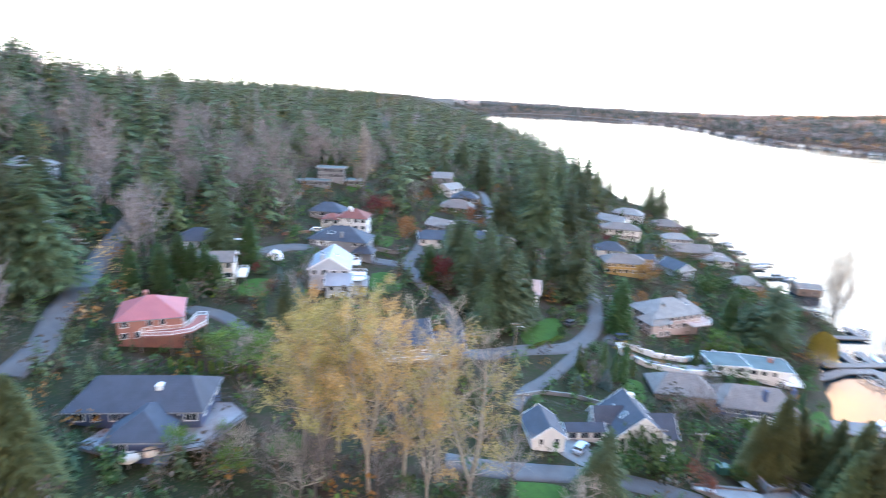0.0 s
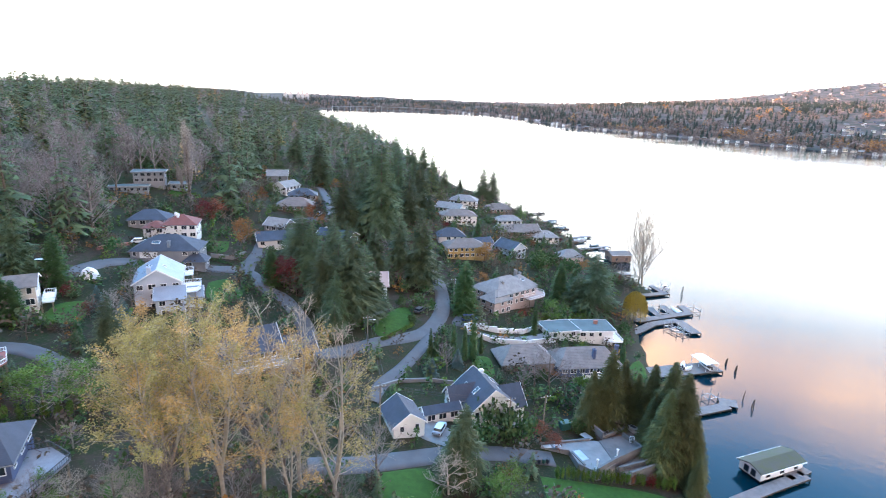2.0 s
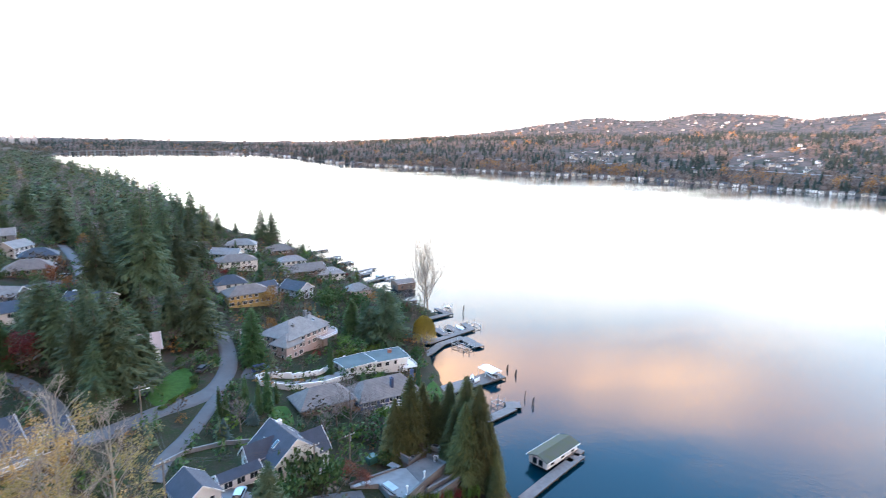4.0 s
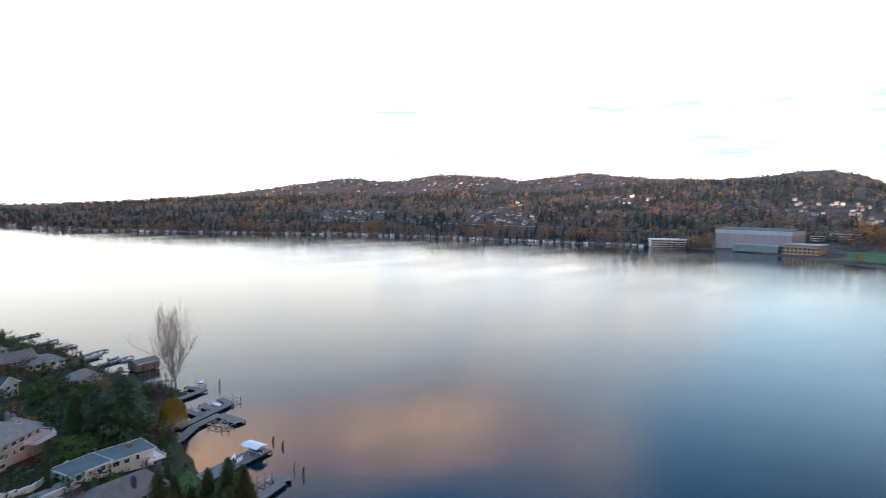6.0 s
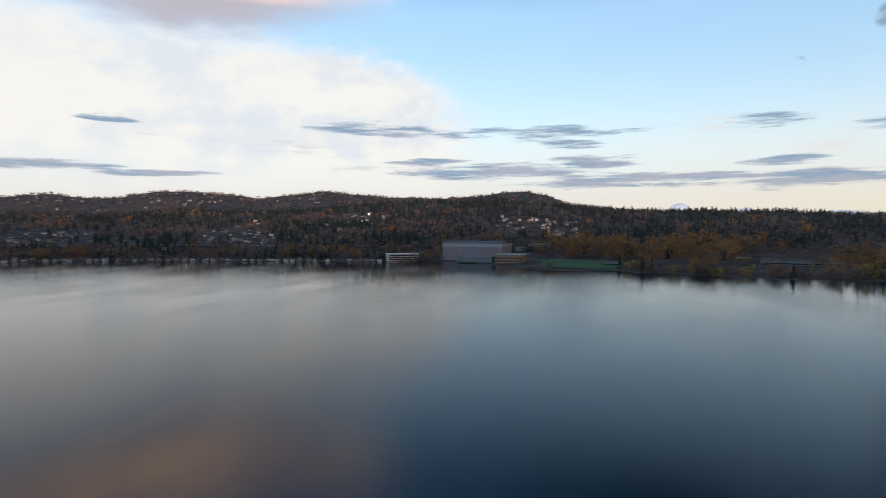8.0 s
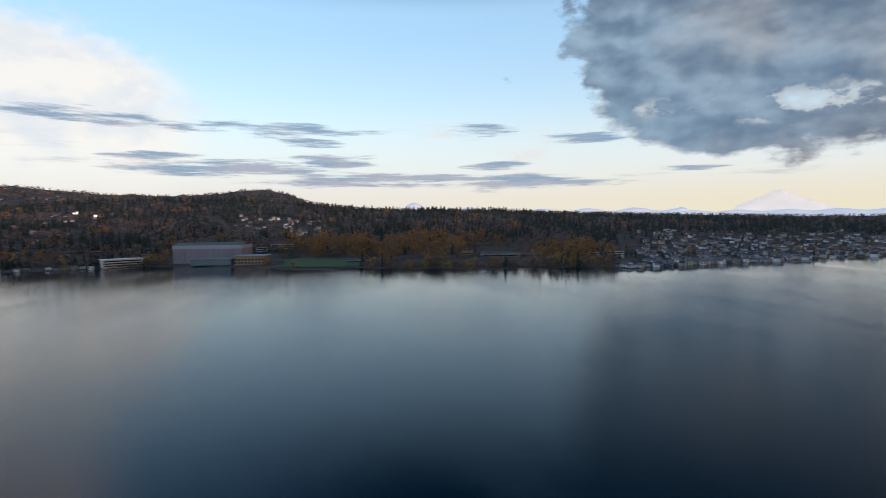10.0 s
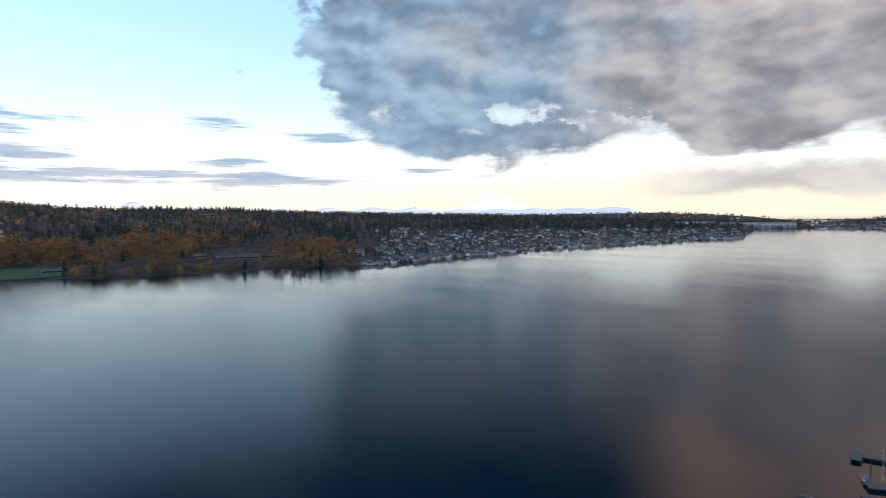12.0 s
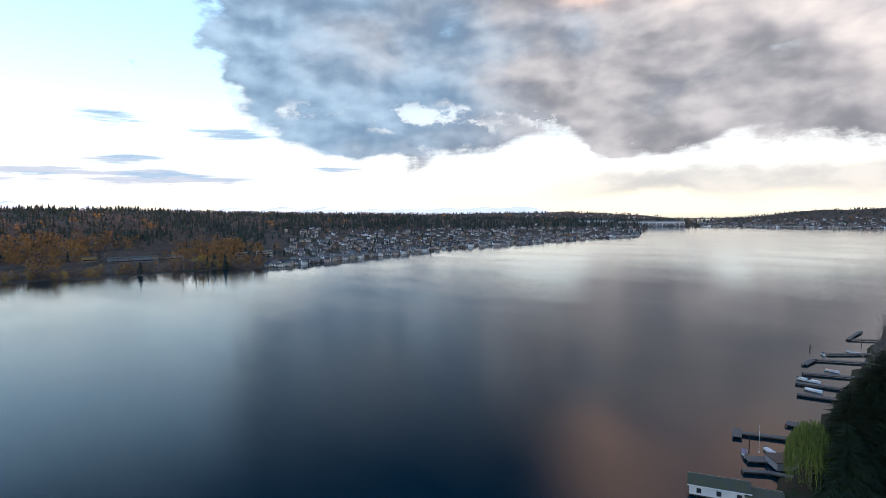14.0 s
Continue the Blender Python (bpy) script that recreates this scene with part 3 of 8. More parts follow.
def tree_meshes(kind, variant):
    """Trunk and crown of one kind of tree, 20 m high, built once for each variant."""
    key = (kind, variant)
    if key in TREE_MESH:
        return TREE_MESH[key]
    seed = variant * 17 + sum(map(ord, kind))
    h = 20.0
    conifers = {
        "fir_tree": (5.0, 42, 13, dict(droop=0.30, power=0.8, sprays=5, wide=0.30, ragged=0.4), fir_green),
        "round_conifer": (5.2, 44, 15, dict(droop=0.15, power=0.5, sprays=3, base=0.02, wide=0.34, ragged=0.2), shrub_green),
        "deodar_tree": (8.6, 30, 16, dict(droop=0.14, power=0.7, sprays=6, base=0.08, wide=0.26, ragged=0.4), deodar_green),
        "spruce_tree": (7.0, 40, 16, dict(droop=0.2, power=0.85, sprays=3, base=0.03, wide=0.34), blue_green),
        "cedar_tree": (5.0, 66, 20, dict(droop=0.22, power=0.72, sprays=6, base=0.02, wide=0.30, ragged=0.22), cedar_green),
        "columnar_cedar": (2.4, 56, 12, dict(droop=0.3, power=0.6, sprays=2, base=0.02, wide=0.4, ragged=0.3), shrub_green),
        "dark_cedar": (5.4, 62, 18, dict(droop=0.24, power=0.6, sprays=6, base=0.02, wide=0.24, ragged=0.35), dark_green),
    }
    if kind in conifers:
        r, wh, per, opts, mat = conifers[kind]
        crown = mesh_of("crown", *conifer_crown(h, r, wh, per, seed, **opts), mat)
        z = np.linspace(0, h * 0.96, 7)
        p = np.stack([0 * z, 0 * z, z - 1.0 * (z == 0)], 1)
        rad = 0.32 * (1 - z / h) + 0.03
        trunk = mesh_of("trunk", *tube_line(p, rad, 7), bark)
        TREE_MESH[key] = (trunk, crown)
        return TREE_MESH[key]
    broad = {  # skeleton options, leaf material, count, reach, size, wood, twig material
        "bare_tree": (dict(limbs=8, levels=3, spread=0.5, fork=0.22, upright=0.5, kids=3), None, 0, 0, 0, twig_grey),
        "pale_bare_tree": (dict(limbs=7, levels=3, spread=0.6, fork=0.12, upright=0.25, kids=4, shrink=0.68), None, 0, 0, 0, twig_pale),
        "bare_poplar": (dict(limbs=11, levels=3, spread=0.46, fork=0.05, upright=0.62, kids=4, shrink=0.62, stem=0.010), twig_pale, 300, 0.3, 0.08, twig_pale),
        "poplar_tree": (dict(limbs=14, levels=2, spread=0.13, fork=0.06, upright=1.3, kids=5, shrink=0.7), twig_pale, 5000, 0.35, 0.09, twig_grey),
        "orange_tree": (dict(limbs=7, levels=3, spread=0.55, fork=0.15, upright=0.4, kids=3), orange_leaf, 2400, 0.6, 0.27, bark),
        "red_maple": (dict(limbs=7, levels=3, spread=0.6, fork=0.08, upright=0.3, kids=3), red_leaf, 2000, 0.7, 0.34, bark),
        "olive_tree": (dict(limbs=7, levels=3, spread=0.65, fork=0.08, upright=0.3, kids=3), bright_green, 2400, 0.6, 0.26, bark),
        "willow_tree": (dict(limbs=8, levels=2, spread=0.6, fork=0.2, upright=0.2, kids=4), None, 0, 0, 0, bark),
        "green_willow": (dict(limbs=8, levels=2, spread=0.6, fork=0.2, upright=0.2, kids=4), None, 0, 0, 0, bark),
    }
    opts, leaf, count, reach, size, wood = broad[kind]
    p0, p1, r0, r1, lv, tips = skeleton(h, seed, **opts)
    p0[0, 2] -= 1.0
    thick = lv == 0
    spine = np.concatenate([p0[thick], p1[thick][-1:]])
    va, fa = tube_line(spine, np.concatenate([r0[thick], r1[thick][-1:]]), 7)
    trunk = mesh_of("trunk", va, fa, wood if wood not in (twig_grey, twig_pale) else (pale_bark if wood is twig_pale else bark))
    thin = ~thick
    least = 0.017 if kind == "bare_poplar" else 0.026
    vb, fb = tube_arrays(p0[thin], p1[thin], np.clip(r0[thin], least, 6 * least), np.clip(r1[thin], 0.6 * least, 5 * least), 3)
    sets = [(vb, fb, 0)]
    rng = np.random.default_rng(seed + 5)
    if kind in ("bare_tree", "pale_bare_tree", "bare_poplar", "poplar_tree"):
        reps = 1 if kind == "bare_poplar" else 2
        st = np.repeat(tips, reps, 0)
        up = 0.9 if "poplar" in kind else 0.35
        en = st + (rng.normal(0, 0.5, st.shape) * ([0.4, 0.4, 1] if "poplar" in kind else [1, 1, 1]) + [0, 0, up]) * 1.5
        vt, ft = tube_arrays(st, en, np.full(len(st), 0.019), np.full(len(st), 0.009), 3)
        sets.append((vt, ft, 0))
    if leaf:
        keep = tips[rng.uniform(0, 1, len(tips)) < 0.4]
        vl, fl = leaf_quads(keep, count, reach * 1.6, size * 1.25, seed)
        sets.append((vl, fl, 1))
    if "willow" in kind:
        leaf = willow_leaf if kind == "willow_tree" else willow_green
        n = 520
        a, rr = rng.uniform(0, 2 * np.pi, n), 7.5 * np.sqrt(rng.uniform(0.02, 1, n))
        top = 19.0 - 6.5 * (rr / 7.5) ** 2.2 + rng.uniform(-1, 0.6, n)
        drop = rng.uniform(0.35, 0.95, n) * (top - 1.0) * (0.35 + 0.65 * rr / 7.5)
        pts = []
        for i in range(n):
            for s in np.linspace(0, 1, 9):
                pts.append((np.cos(a[i]) * (rr[i] + 0.8 * s), np.sin(a[i]) * (rr[i] + 0.8 * s), top[i] - drop[i] * s))
        c = np.array(pts)
        c = np.concatenate([c, c + rng.normal(0, 0.2, c.shape)])
        b = rng.uniform(0, 2 * np.pi, len(c))
        flat = np.stack([np.cos(b), np.sin(b), 0 * b], 1) * rng.uniform(0.06, 0.13, len(c))[:, None]
        down = np.stack([rng.normal(0, 0.06, len(c)), rng.normal(0, 0.06, len(c)), rng.uniform(0.5, 1.0, len(c))], 1)
        vl = np.stack([c + down, c + flat, c - down, c - flat], 1).reshape(-1, 3)
        q = np.arange(len(c))[:, None] * 4
        fl = np.concatenate([q + [[0, 1, 2]], q + [[0, 2, 3]]])
        sets.append((vl, fl, 1))
    k, vv, ff, mi = 0, [], [], []
    for v, f, m in sets:
        vv.append(v), ff.append(f + k), mi.append(np.full(len(f), m))
        k += len(v)
    twigs = wood if wood in (twig_grey, twig_pale) else (twig_pale if wood is pale_bark else twig_grey)
    ob = link_mesh("crown", np.concatenate(vv), np.concatenate(ff), [twigs] + ([leaf] if leaf else []), np.concatenate(mi))
    crown = ob.data
    bpy.data.objects.remove(ob)
    TREE_MESH[key] = (trunk, crown)
    return TREE_MESH[key]


def cottonwood_meshes(seed, h, leaders, leafy, leaf, second, spread=0.17, bare_top=0.0):
    """A tall cottonwood: a trunk that forks into leaders, ascending boughs with side branches and twigs, and leaves on some boughs only."""
    rng = np.random.default_rng(seed)
    stems, wood_segs, tips = [], [], []
    lean = rng.normal(0, 0.03, 2)
    fork = h * rng.uniform(0.16, 0.26)
    base_r = 0.0125 * h

    def limb(start, way, length, r0, r1, steps, store, curve=0.0, wob=0.06):
        p, d, pts = np.array(start, float), np.array(way, float), [np.array(start, float)]
        for i in range(steps):
            d = d + rng.normal(0, wob, 3) + [0, 0, curve / steps]
            d /= np.linalg.norm(d)
            q = p + d * length / steps
            store.append((p, q, r0 + (r1 - r0) * i / steps, r0 + (r1 - r0) * (i + 1) / steps))
            p = q
            pts.append(q)
        return np.array(pts)

    foot = limb((0, 0, -1.0), (lean[0], lean[1], 1), fork + 1.0, base_r, base_r * 0.8, 4, [], 0, 0.02)
    turn0 = rng.uniform(0, 6.28)
    for k in range(leaders):
        a = turn0 + k * 6.283 / leaders + rng.uniform(-0.4, 0.4)
        out = spread * rng.uniform(0.6, 1.3) * (1 if leaders > 1 else 0.2)
        top = h * rng.uniform(0.86, 1.0) - fork
        stem = limb(foot[-1], (math.cos(a) * out + lean[0], math.sin(a) * out + lean[1], 1), top * 1.02, base_r * (0.72 if leaders > 1 else 0.8), 0.03, 12, [], 0.5, 0.035)
        stems.append((stem, np.linspace(base_r * 0.72, 0.03, 13)))
        boughs = 17
        for j in range(boughs):
            u = 0.06 + 0.92 * (j + rng.uniform(0, 0.9)) / boughs
            i = min(11, int(u * 12))
            at = stem[i] + (stem[i + 1] - stem[i]) * (u * 12 - i)
            b = j * 2.4 + rng.uniform(-0.5, 0.5)
            rise = rng.uniform(0.45, 1.0) + 0.5 * u
            length = h * (0.25 * (1 - u) ** 0.75 + 0.06) * rng.uniform(0.7, 1.25)
            green = rng.uniform() < leafy * (1.0 if u < 1 - bare_top else 0.15)
            tone = 0 if rng.uniform() < 0.75 else 1
            bough = limb(at, (math.cos(b), math.sin(b), rise), length, 0.028 + 0.006 * length, 0.018, 5, wood_segs, 0.35, 0.10)
            for c in range(6):
                f = 0.30 + 0.68 * (c + rng.uniform(0, 1)) / 6
                i2 = min(4, int(f * 5))
                at2 = bough[i2] + (bough[i2 + 1] - bough[i2]) * (f * 5 - i2)
                way = (bough[-1] - bough[0]) / length + rng.normal(0, 0.55, 3) + [0, 0, 0.1]
                side = limb(at2, way / np.linalg.norm(way), length * rng.uniform(0.22, 0.42), 0.02, 0.013, 3, wood_segs, 0.1, 0.14)
                for e in range(4):
                    way2 = (side[-1] - side[0]) / length * 2 + rng.normal(0, 0.7, 3) - [0, 0, 0.15]
                    twig = limb(side[1 + e % 3], way2 / np.linalg.norm(way2), rng.uniform(0.5, 1.3), 0.013, 0.007, 2, wood_segs, 0, 0.15)
                    if green and rng.uniform() < 0.85:
                        tips += [(*twig[-1], tone), (*twig[1], tone)]
    trunk = mesh_of("trunk", *tube_line(foot, np.linspace(base_r, base_r * 0.78, len(foot)), 8), pale_bark)
    leader_meshes = [mesh_of("leader", *tube_line(p, r, 7), pale_bark) for p, r in stems]
    p0, p1, r0, r1 = (np.array(c) for c in zip(*wood_segs))
    v, f = tube_arrays(p0, p1, r0, r1, 3)
    vv, ff, mi, k = [v], [f], [np.zeros(len(f), int)], len(v)
    tips = np.array(tips)
    for tone in (0, 1):
        sel = tips[tips[:, 3] == tone][:, :3]
        if len(sel):
            v, f = leaf_quads(sel, len(sel) * 9, 0.26, 0.125, seed + tone)
            vv.append(v), ff.append(f + k), mi.append(np.full(len(f), 1 + tone))
            k += len(v)
    ob = link_mesh("crown", np.concatenate(vv), np.concatenate(ff), [twig_pale, leaf, second], np.concatenate(mi))
    crown = ob.data
    bpy.data.objects.remove(ob)
    return trunk, leader_meshes, crown


TREE_RNG = random.Random(4)


def plant(kind, x, y, h, label, category="tree", group="", wide=1.0, variants=3, lean=(0, 0)):
    """One tree: an Empty at its foot with its trunk and crown."""
    trunk, crown = tree_meshes(kind, TREE_RNG.randrange(variants))
    ob = new(kind)
    s = h / 20.0
    ob.matrix_basis = pose(x, y, ground_z(x, y) - 0.1, lean[0], lean[1], TREE_RNG.uniform(0, 360)) @ Matrix.Diagonal((s * wide, s * wide, s, 1))
    hang("trunk", trunk, ob)
    hang("crown", crown, ob)
    return tagged(ob, label, category, group)


def shrub_mesh(seed, mat, n=400, size=0.095):
    rng = np.random.default_rng(seed)
    lobes = np.array([[rng.uniform(-0.5, 0.5), rng.uniform(-0.5, 0.5), rng.uniform(0.25, 0.75)] for _ in range(9)])
    v, f = leaf_quads(lobes, n, 0.2, size, seed)
    v[:, 2] = np.abs(v[:, 2])
    return mesh_of("shrub", v, f, mat)


SHRUBS = {}


def shrub(x, y, r, h, mat, label, name="shrub", group="shrubs in the gardens"):
    key = (mat.name, TREE_RNG.randrange(3))
    if key not in SHRUBS:
        SHRUBS[key] = shrub_mesh(key[1] * 7 + len(mat.name), mat)
    ob = new(name, SHRUBS[key])
    ob.matrix_basis = pose(x, y, ground_z(x, y) - 0.08, 0, 0, TREE_RNG.uniform(0, 360)) @ Matrix.Diagonal((r, r, h, 1))
    return tagged(ob, label, "shrub", group)


# ---- houses ----
gutter_grey = material("gutter_metal", (0.22, 0.22, 0.23), (0.17, 0.17, 0.18), 0.6, scale=0.8, bump=0.05)
slate = material("slate_shingles", (0.050, 0.059, 0.086), (0.032, 0.039, 0.058), 0.75, scale=0.5, bump=0.3, stripes=("Z", 2.2, 0.5))
grey_shingle = material("grey_shingles", (0.26, 0.245, 0.235), (0.18, 0.17, 0.165), 0.85, scale=0.6, bump=0.3, stripes=("Z", 2.2, 0.55))
brown_shingle = material("brown_shingles", (0.20, 0.165, 0.145), (0.13, 0.11, 0.10), 0.85, scale=0.6, bump=0.3, stripes=("Z", 2.2, 0.5))
tile_roof = material("weathered_tiles", (0.25, 0.222, 0.207), (0.165, 0.147, 0.14), 0.85, scale=0.7, bump=0.5, stripes=("Z", 1.1, 0.75))
red_tile = material("red_tiles", (0.20, 0.065, 0.048), (0.14, 0.048, 0.038), 0.8, scale=0.6, bump=0.3, stripes=("Z", 2.0, 0.5))
red_metal = material("red_metal_roof", (0.34, 0.10, 0.10), (0.27, 0.08, 0.085), 0.6, scale=0.4, bump=0.1, stripes=("X", 1.2, 0.35))
pale_metal = material("pale_metal_roof", (0.28, 0.315, 0.37), (0.22, 0.25, 0.30), 0.55, metal=0.1, scale=0.4, bump=0.1, stripes=("X", 1.3, 0.4))
flat_roof = material("flat_membrane_roof", (0.135, 0.165, 0.168), (0.095, 0.120, 0.124), 0.9, scale=0.3, bump=0.1, gloss=0.15)
moss_roof = material("mossy_roof", (0.070, 0.070, 0.066), (0.070, 0.078, 0.032), 0.9, scale=0.45, bump=0.6)
white_wall = material("white_siding", (0.76, 0.75, 0.73), (0.66, 0.65, 0.64), 0.7, scale=0.4, bump=0.1, stripes=("Z", 1.6, 0.12))
cream_wall = material("cream_siding", (0.62, 0.55, 0.49), (0.53, 0.47, 0.42), 0.75, scale=0.4, bump=0.1, stripes=("Z", 1.6, 0.15))
grey_wall = material("grey_siding", (0.24, 0.245, 0.265), (0.19, 0.195, 0.215), 0.75, scale=0.4, bump=0.1, stripes=("Z", 1.6, 0.2))
pale_blue_wall = material("pale_blue_siding", (0.44, 0.48, 0.56), (0.38, 0.42, 0.50), 0.75, scale=0.4, bump=0.1, stripes=("Z", 1.6, 0.15))
navy_wall = material("navy_siding", (0.075, 0.10, 0.19), (0.055, 0.075, 0.15), 0.7, scale=0.4, bump=0.1, stripes=("Z", 1.6, 0.2))
brown_wall = material("brown_siding", (0.22, 0.15, 0.11), (0.16, 0.11, 0.085), 0.8, scale=0.4, bump=0.15, stripes=("Z", 1.6, 0.2))
yellow_wall = material("yellow_siding", (0.43, 0.30, 0.115), (0.36, 0.25, 0.095), 0.75, scale=0.4, bump=0.1, stripes=("Z", 1.6, 0.15))
rose_wall = material("rose_stucco", (0.46, 0.36, 0.33), (0.38, 0.30, 0.28), 0.85, scale=0.4, bump=0.1)
brick_wall = material("brick_wall", (0.36, 0.17, 0.13), (0.27, 0.12, 0.10), 0.85, scale=0.8, bump=0.3, stripes=("Z", 3.2, 0.3))
white_trim = material("white_trim", (0.80, 0.80, 0.80), (0.70, 0.70, 0.70), 0.55, scale=0.8, bump=0.05)
dark_trim = material("dark_trim", (0.06, 0.06, 0.065), (0.04, 0.04, 0.045), 0.6, scale=0.8, bump=0.05)
dark_concrete = material("stained_concrete", (0.175, 0.175, 0.178), (0.105, 0.105, 0.108), 0.9, scale=0.35, bump=0.3)
concrete = material("concrete", (0.25, 0.25, 0.252), (0.175, 0.175, 0.18), 0.9, scale=0.5, bump=0.25)
deck_grey = material("grey_deck_boards", (0.25, 0.25, 0.27), (0.18, 0.18, 0.20), 0.8, scale=0.8, bump=0.2, stripes=("X", 1.8, 0.35))
dock_wood = material("weathered_dock_boards", (0.20, 0.178, 0.17), (0.135, 0.118, 0.113), 0.85, scale=0.9, bump=0.3, stripes=("X", 1.2, 0.45))
red_deck = material("red_deck_boards", (0.30, 0.11, 0.09), (0.23, 0.085, 0.07), 0.8, scale=0.8, bump=0.2, stripes=("X", 1.8, 0.3))
pile_wood = material("tarred_piles", (0.055, 0.045, 0.04), (0.03, 0.026, 0.024), 0.85, scale=1.2, bump=0.4)
post_wood = material("pole_wood", (0.24, 0.19, 0.15), (0.16, 0.13, 0.105), 0.85, scale=1.2, bump=0.3)
asphalt = material("asphalt", (0.105, 0.104, 0.110), (0.078, 0.078, 0.084), 0.9, scale=0.4, bump=0.2)
lawn_mat = material("lawn_grass", (0.052, 0.112, 0.022), (0.034, 0.072, 0.018), 0.9, scale=0.8, fine=8.0, bump=0.8, gloss=0.1)
canvas = material("canvas_cover", (0.50, 0.44, 0.38), (0.40, 0.35, 0.30), 0.85, scale=1.0, bump=0.3)
white_cloth = material("white_cover", (0.82, 0.82, 0.84), (0.70, 0.70, 0.74), 0.6, scale=0.6, bump=0.2)
blue_paint = material("blue_paint", (0.04, 0.07, 0.22), (0.03, 0.05, 0.16), 0.35, scale=0.8, bump=0.02)
silver_paint = material("silver_paint", (0.48, 0.50, 0.53), (0.42, 0.44, 0.47), 0.3, metal=0.3, scale=0.8, bump=0.02)
white_gel = material("white_gelcoat", (0.82, 0.82, 0.82), (0.74, 0.74, 0.75), 0.3, scale=0.8, bump=0.02)
rubber = material("tyre_rubber", (0.02, 0.02, 0.02), (0.03, 0.03, 0.03), 0.85, scale=1.5, bump=0.1)
steel = material("galvanised_steel", (0.5, 0.51, 0.53), (0.4, 0.41, 0.43), 0.45, metal=0.7, scale=0.9, bump=0.05)
green_box = material("green_paint", (0.03, 0.105, 0.09), (0.022, 0.075, 0.066), 0.5, scale=0.8, bump=0.05)
glass = bpy.data.materials.new("window_glass")
glass.use_nodes = True
gn = Graph(glass.node_tree)
gs = glass.node_tree.nodes["Principled BSDF"]
gn.put(gs, "Base Color", (0.025, 0.03, 0.038, 1))
gn.put(gs, "Roughness", 0.06)
gn.put(gs, "Specular IOR Level", 0.7)


def prism_roof(L, W, eave, ridge, over, inset, thick=0.24):
    """A roof over a plan L by W: a ridge along x, hipped ends where inset is over nought."""
    a, b = L / 2 + over, W / 2 + over
    drop = (ridge - eave) * over / (W / 2)
    e, r = eave - drop, max(0.05, a - inset - (over if inset else 0))
    top = [(-a, -b, e), (a, -b, e), (a, b, e), (-a, b, e), (-r, 0, ridge), (r, 0, ridge)]
    low = [(x, y, z - thick) for x, y, z in top]
    f = [(0, 1, 5, 4), (2, 3, 4, 5), (1, 2, 5), (3, 0, 4)]
    faces = f + [tuple(reversed([i + 6 for i in c])) for c in f] + [(0, 6, 7, 1), (1, 7, 8, 2), (2, 8, 9, 3), (3, 9, 6, 0)]
    if not inset:
        faces = [(0, 1, 5, 4), (2, 3, 4, 5), (6, 10, 11, 7), (8, 11, 10, 9), (0, 6, 7, 1), (2, 8, 9, 3), (1, 7, 11, 5), (5, 11, 8, 2), (3, 9, 10, 4), (4, 10, 6, 0)]
    return [(x, y, z + thick) for x, y, z in top + low], faces


PANE_MESH, FRAME_MESH = {}, {}


def window(parent, x, y, z, w, h, side, trim, name="window"):
    """A window set on a wall: a projecting frame with its panes. side: the way that it faces, in degrees from +x."""
    key = (round(w, 2), round(h, 2), trim.name)
    if key not in FRAME_MESH:
        t = 0.12
        bars = [box_vf(-0.03, 0.09, -w / 2 - t, -w / 2, -t, h + t), box_vf(-0.03, 0.09, w / 2, w / 2 + t, -t, h + t), box_vf(-0.03, 0.09, -w / 2, w / 2, h, h + t), box_vf(-0.03, 0.11, -w / 2 - t, w / 2 + t, -t - 0.03, 0)]
        if w > 1.3:
            bars.append(box_vf(-0.03, 0.07, -0.04, 0.04, 0, h))
        v, f = join(bars)
        me = bpy.data.meshes.new("frame")
        me.from_pydata(v, [], f)
        me.materials.append(trim)
        pv, pf = box_vf(-0.03, 0.04, -w / 2, w / 2, 0, h)
        mp = bpy.data.meshes.new("pane")
        mp.from_pydata(pv, [], pf)
        mp.materials.append(glass)
        FRAME_MESH[key], PANE_MESH[key] = me, mp
    ob = hang(name, FRAME_MESH[key], parent)
    ob.matrix_basis = pose(x, y, z, 0, 0, side)
    hang("pane", PANE_MESH[key], ob)
    return ob


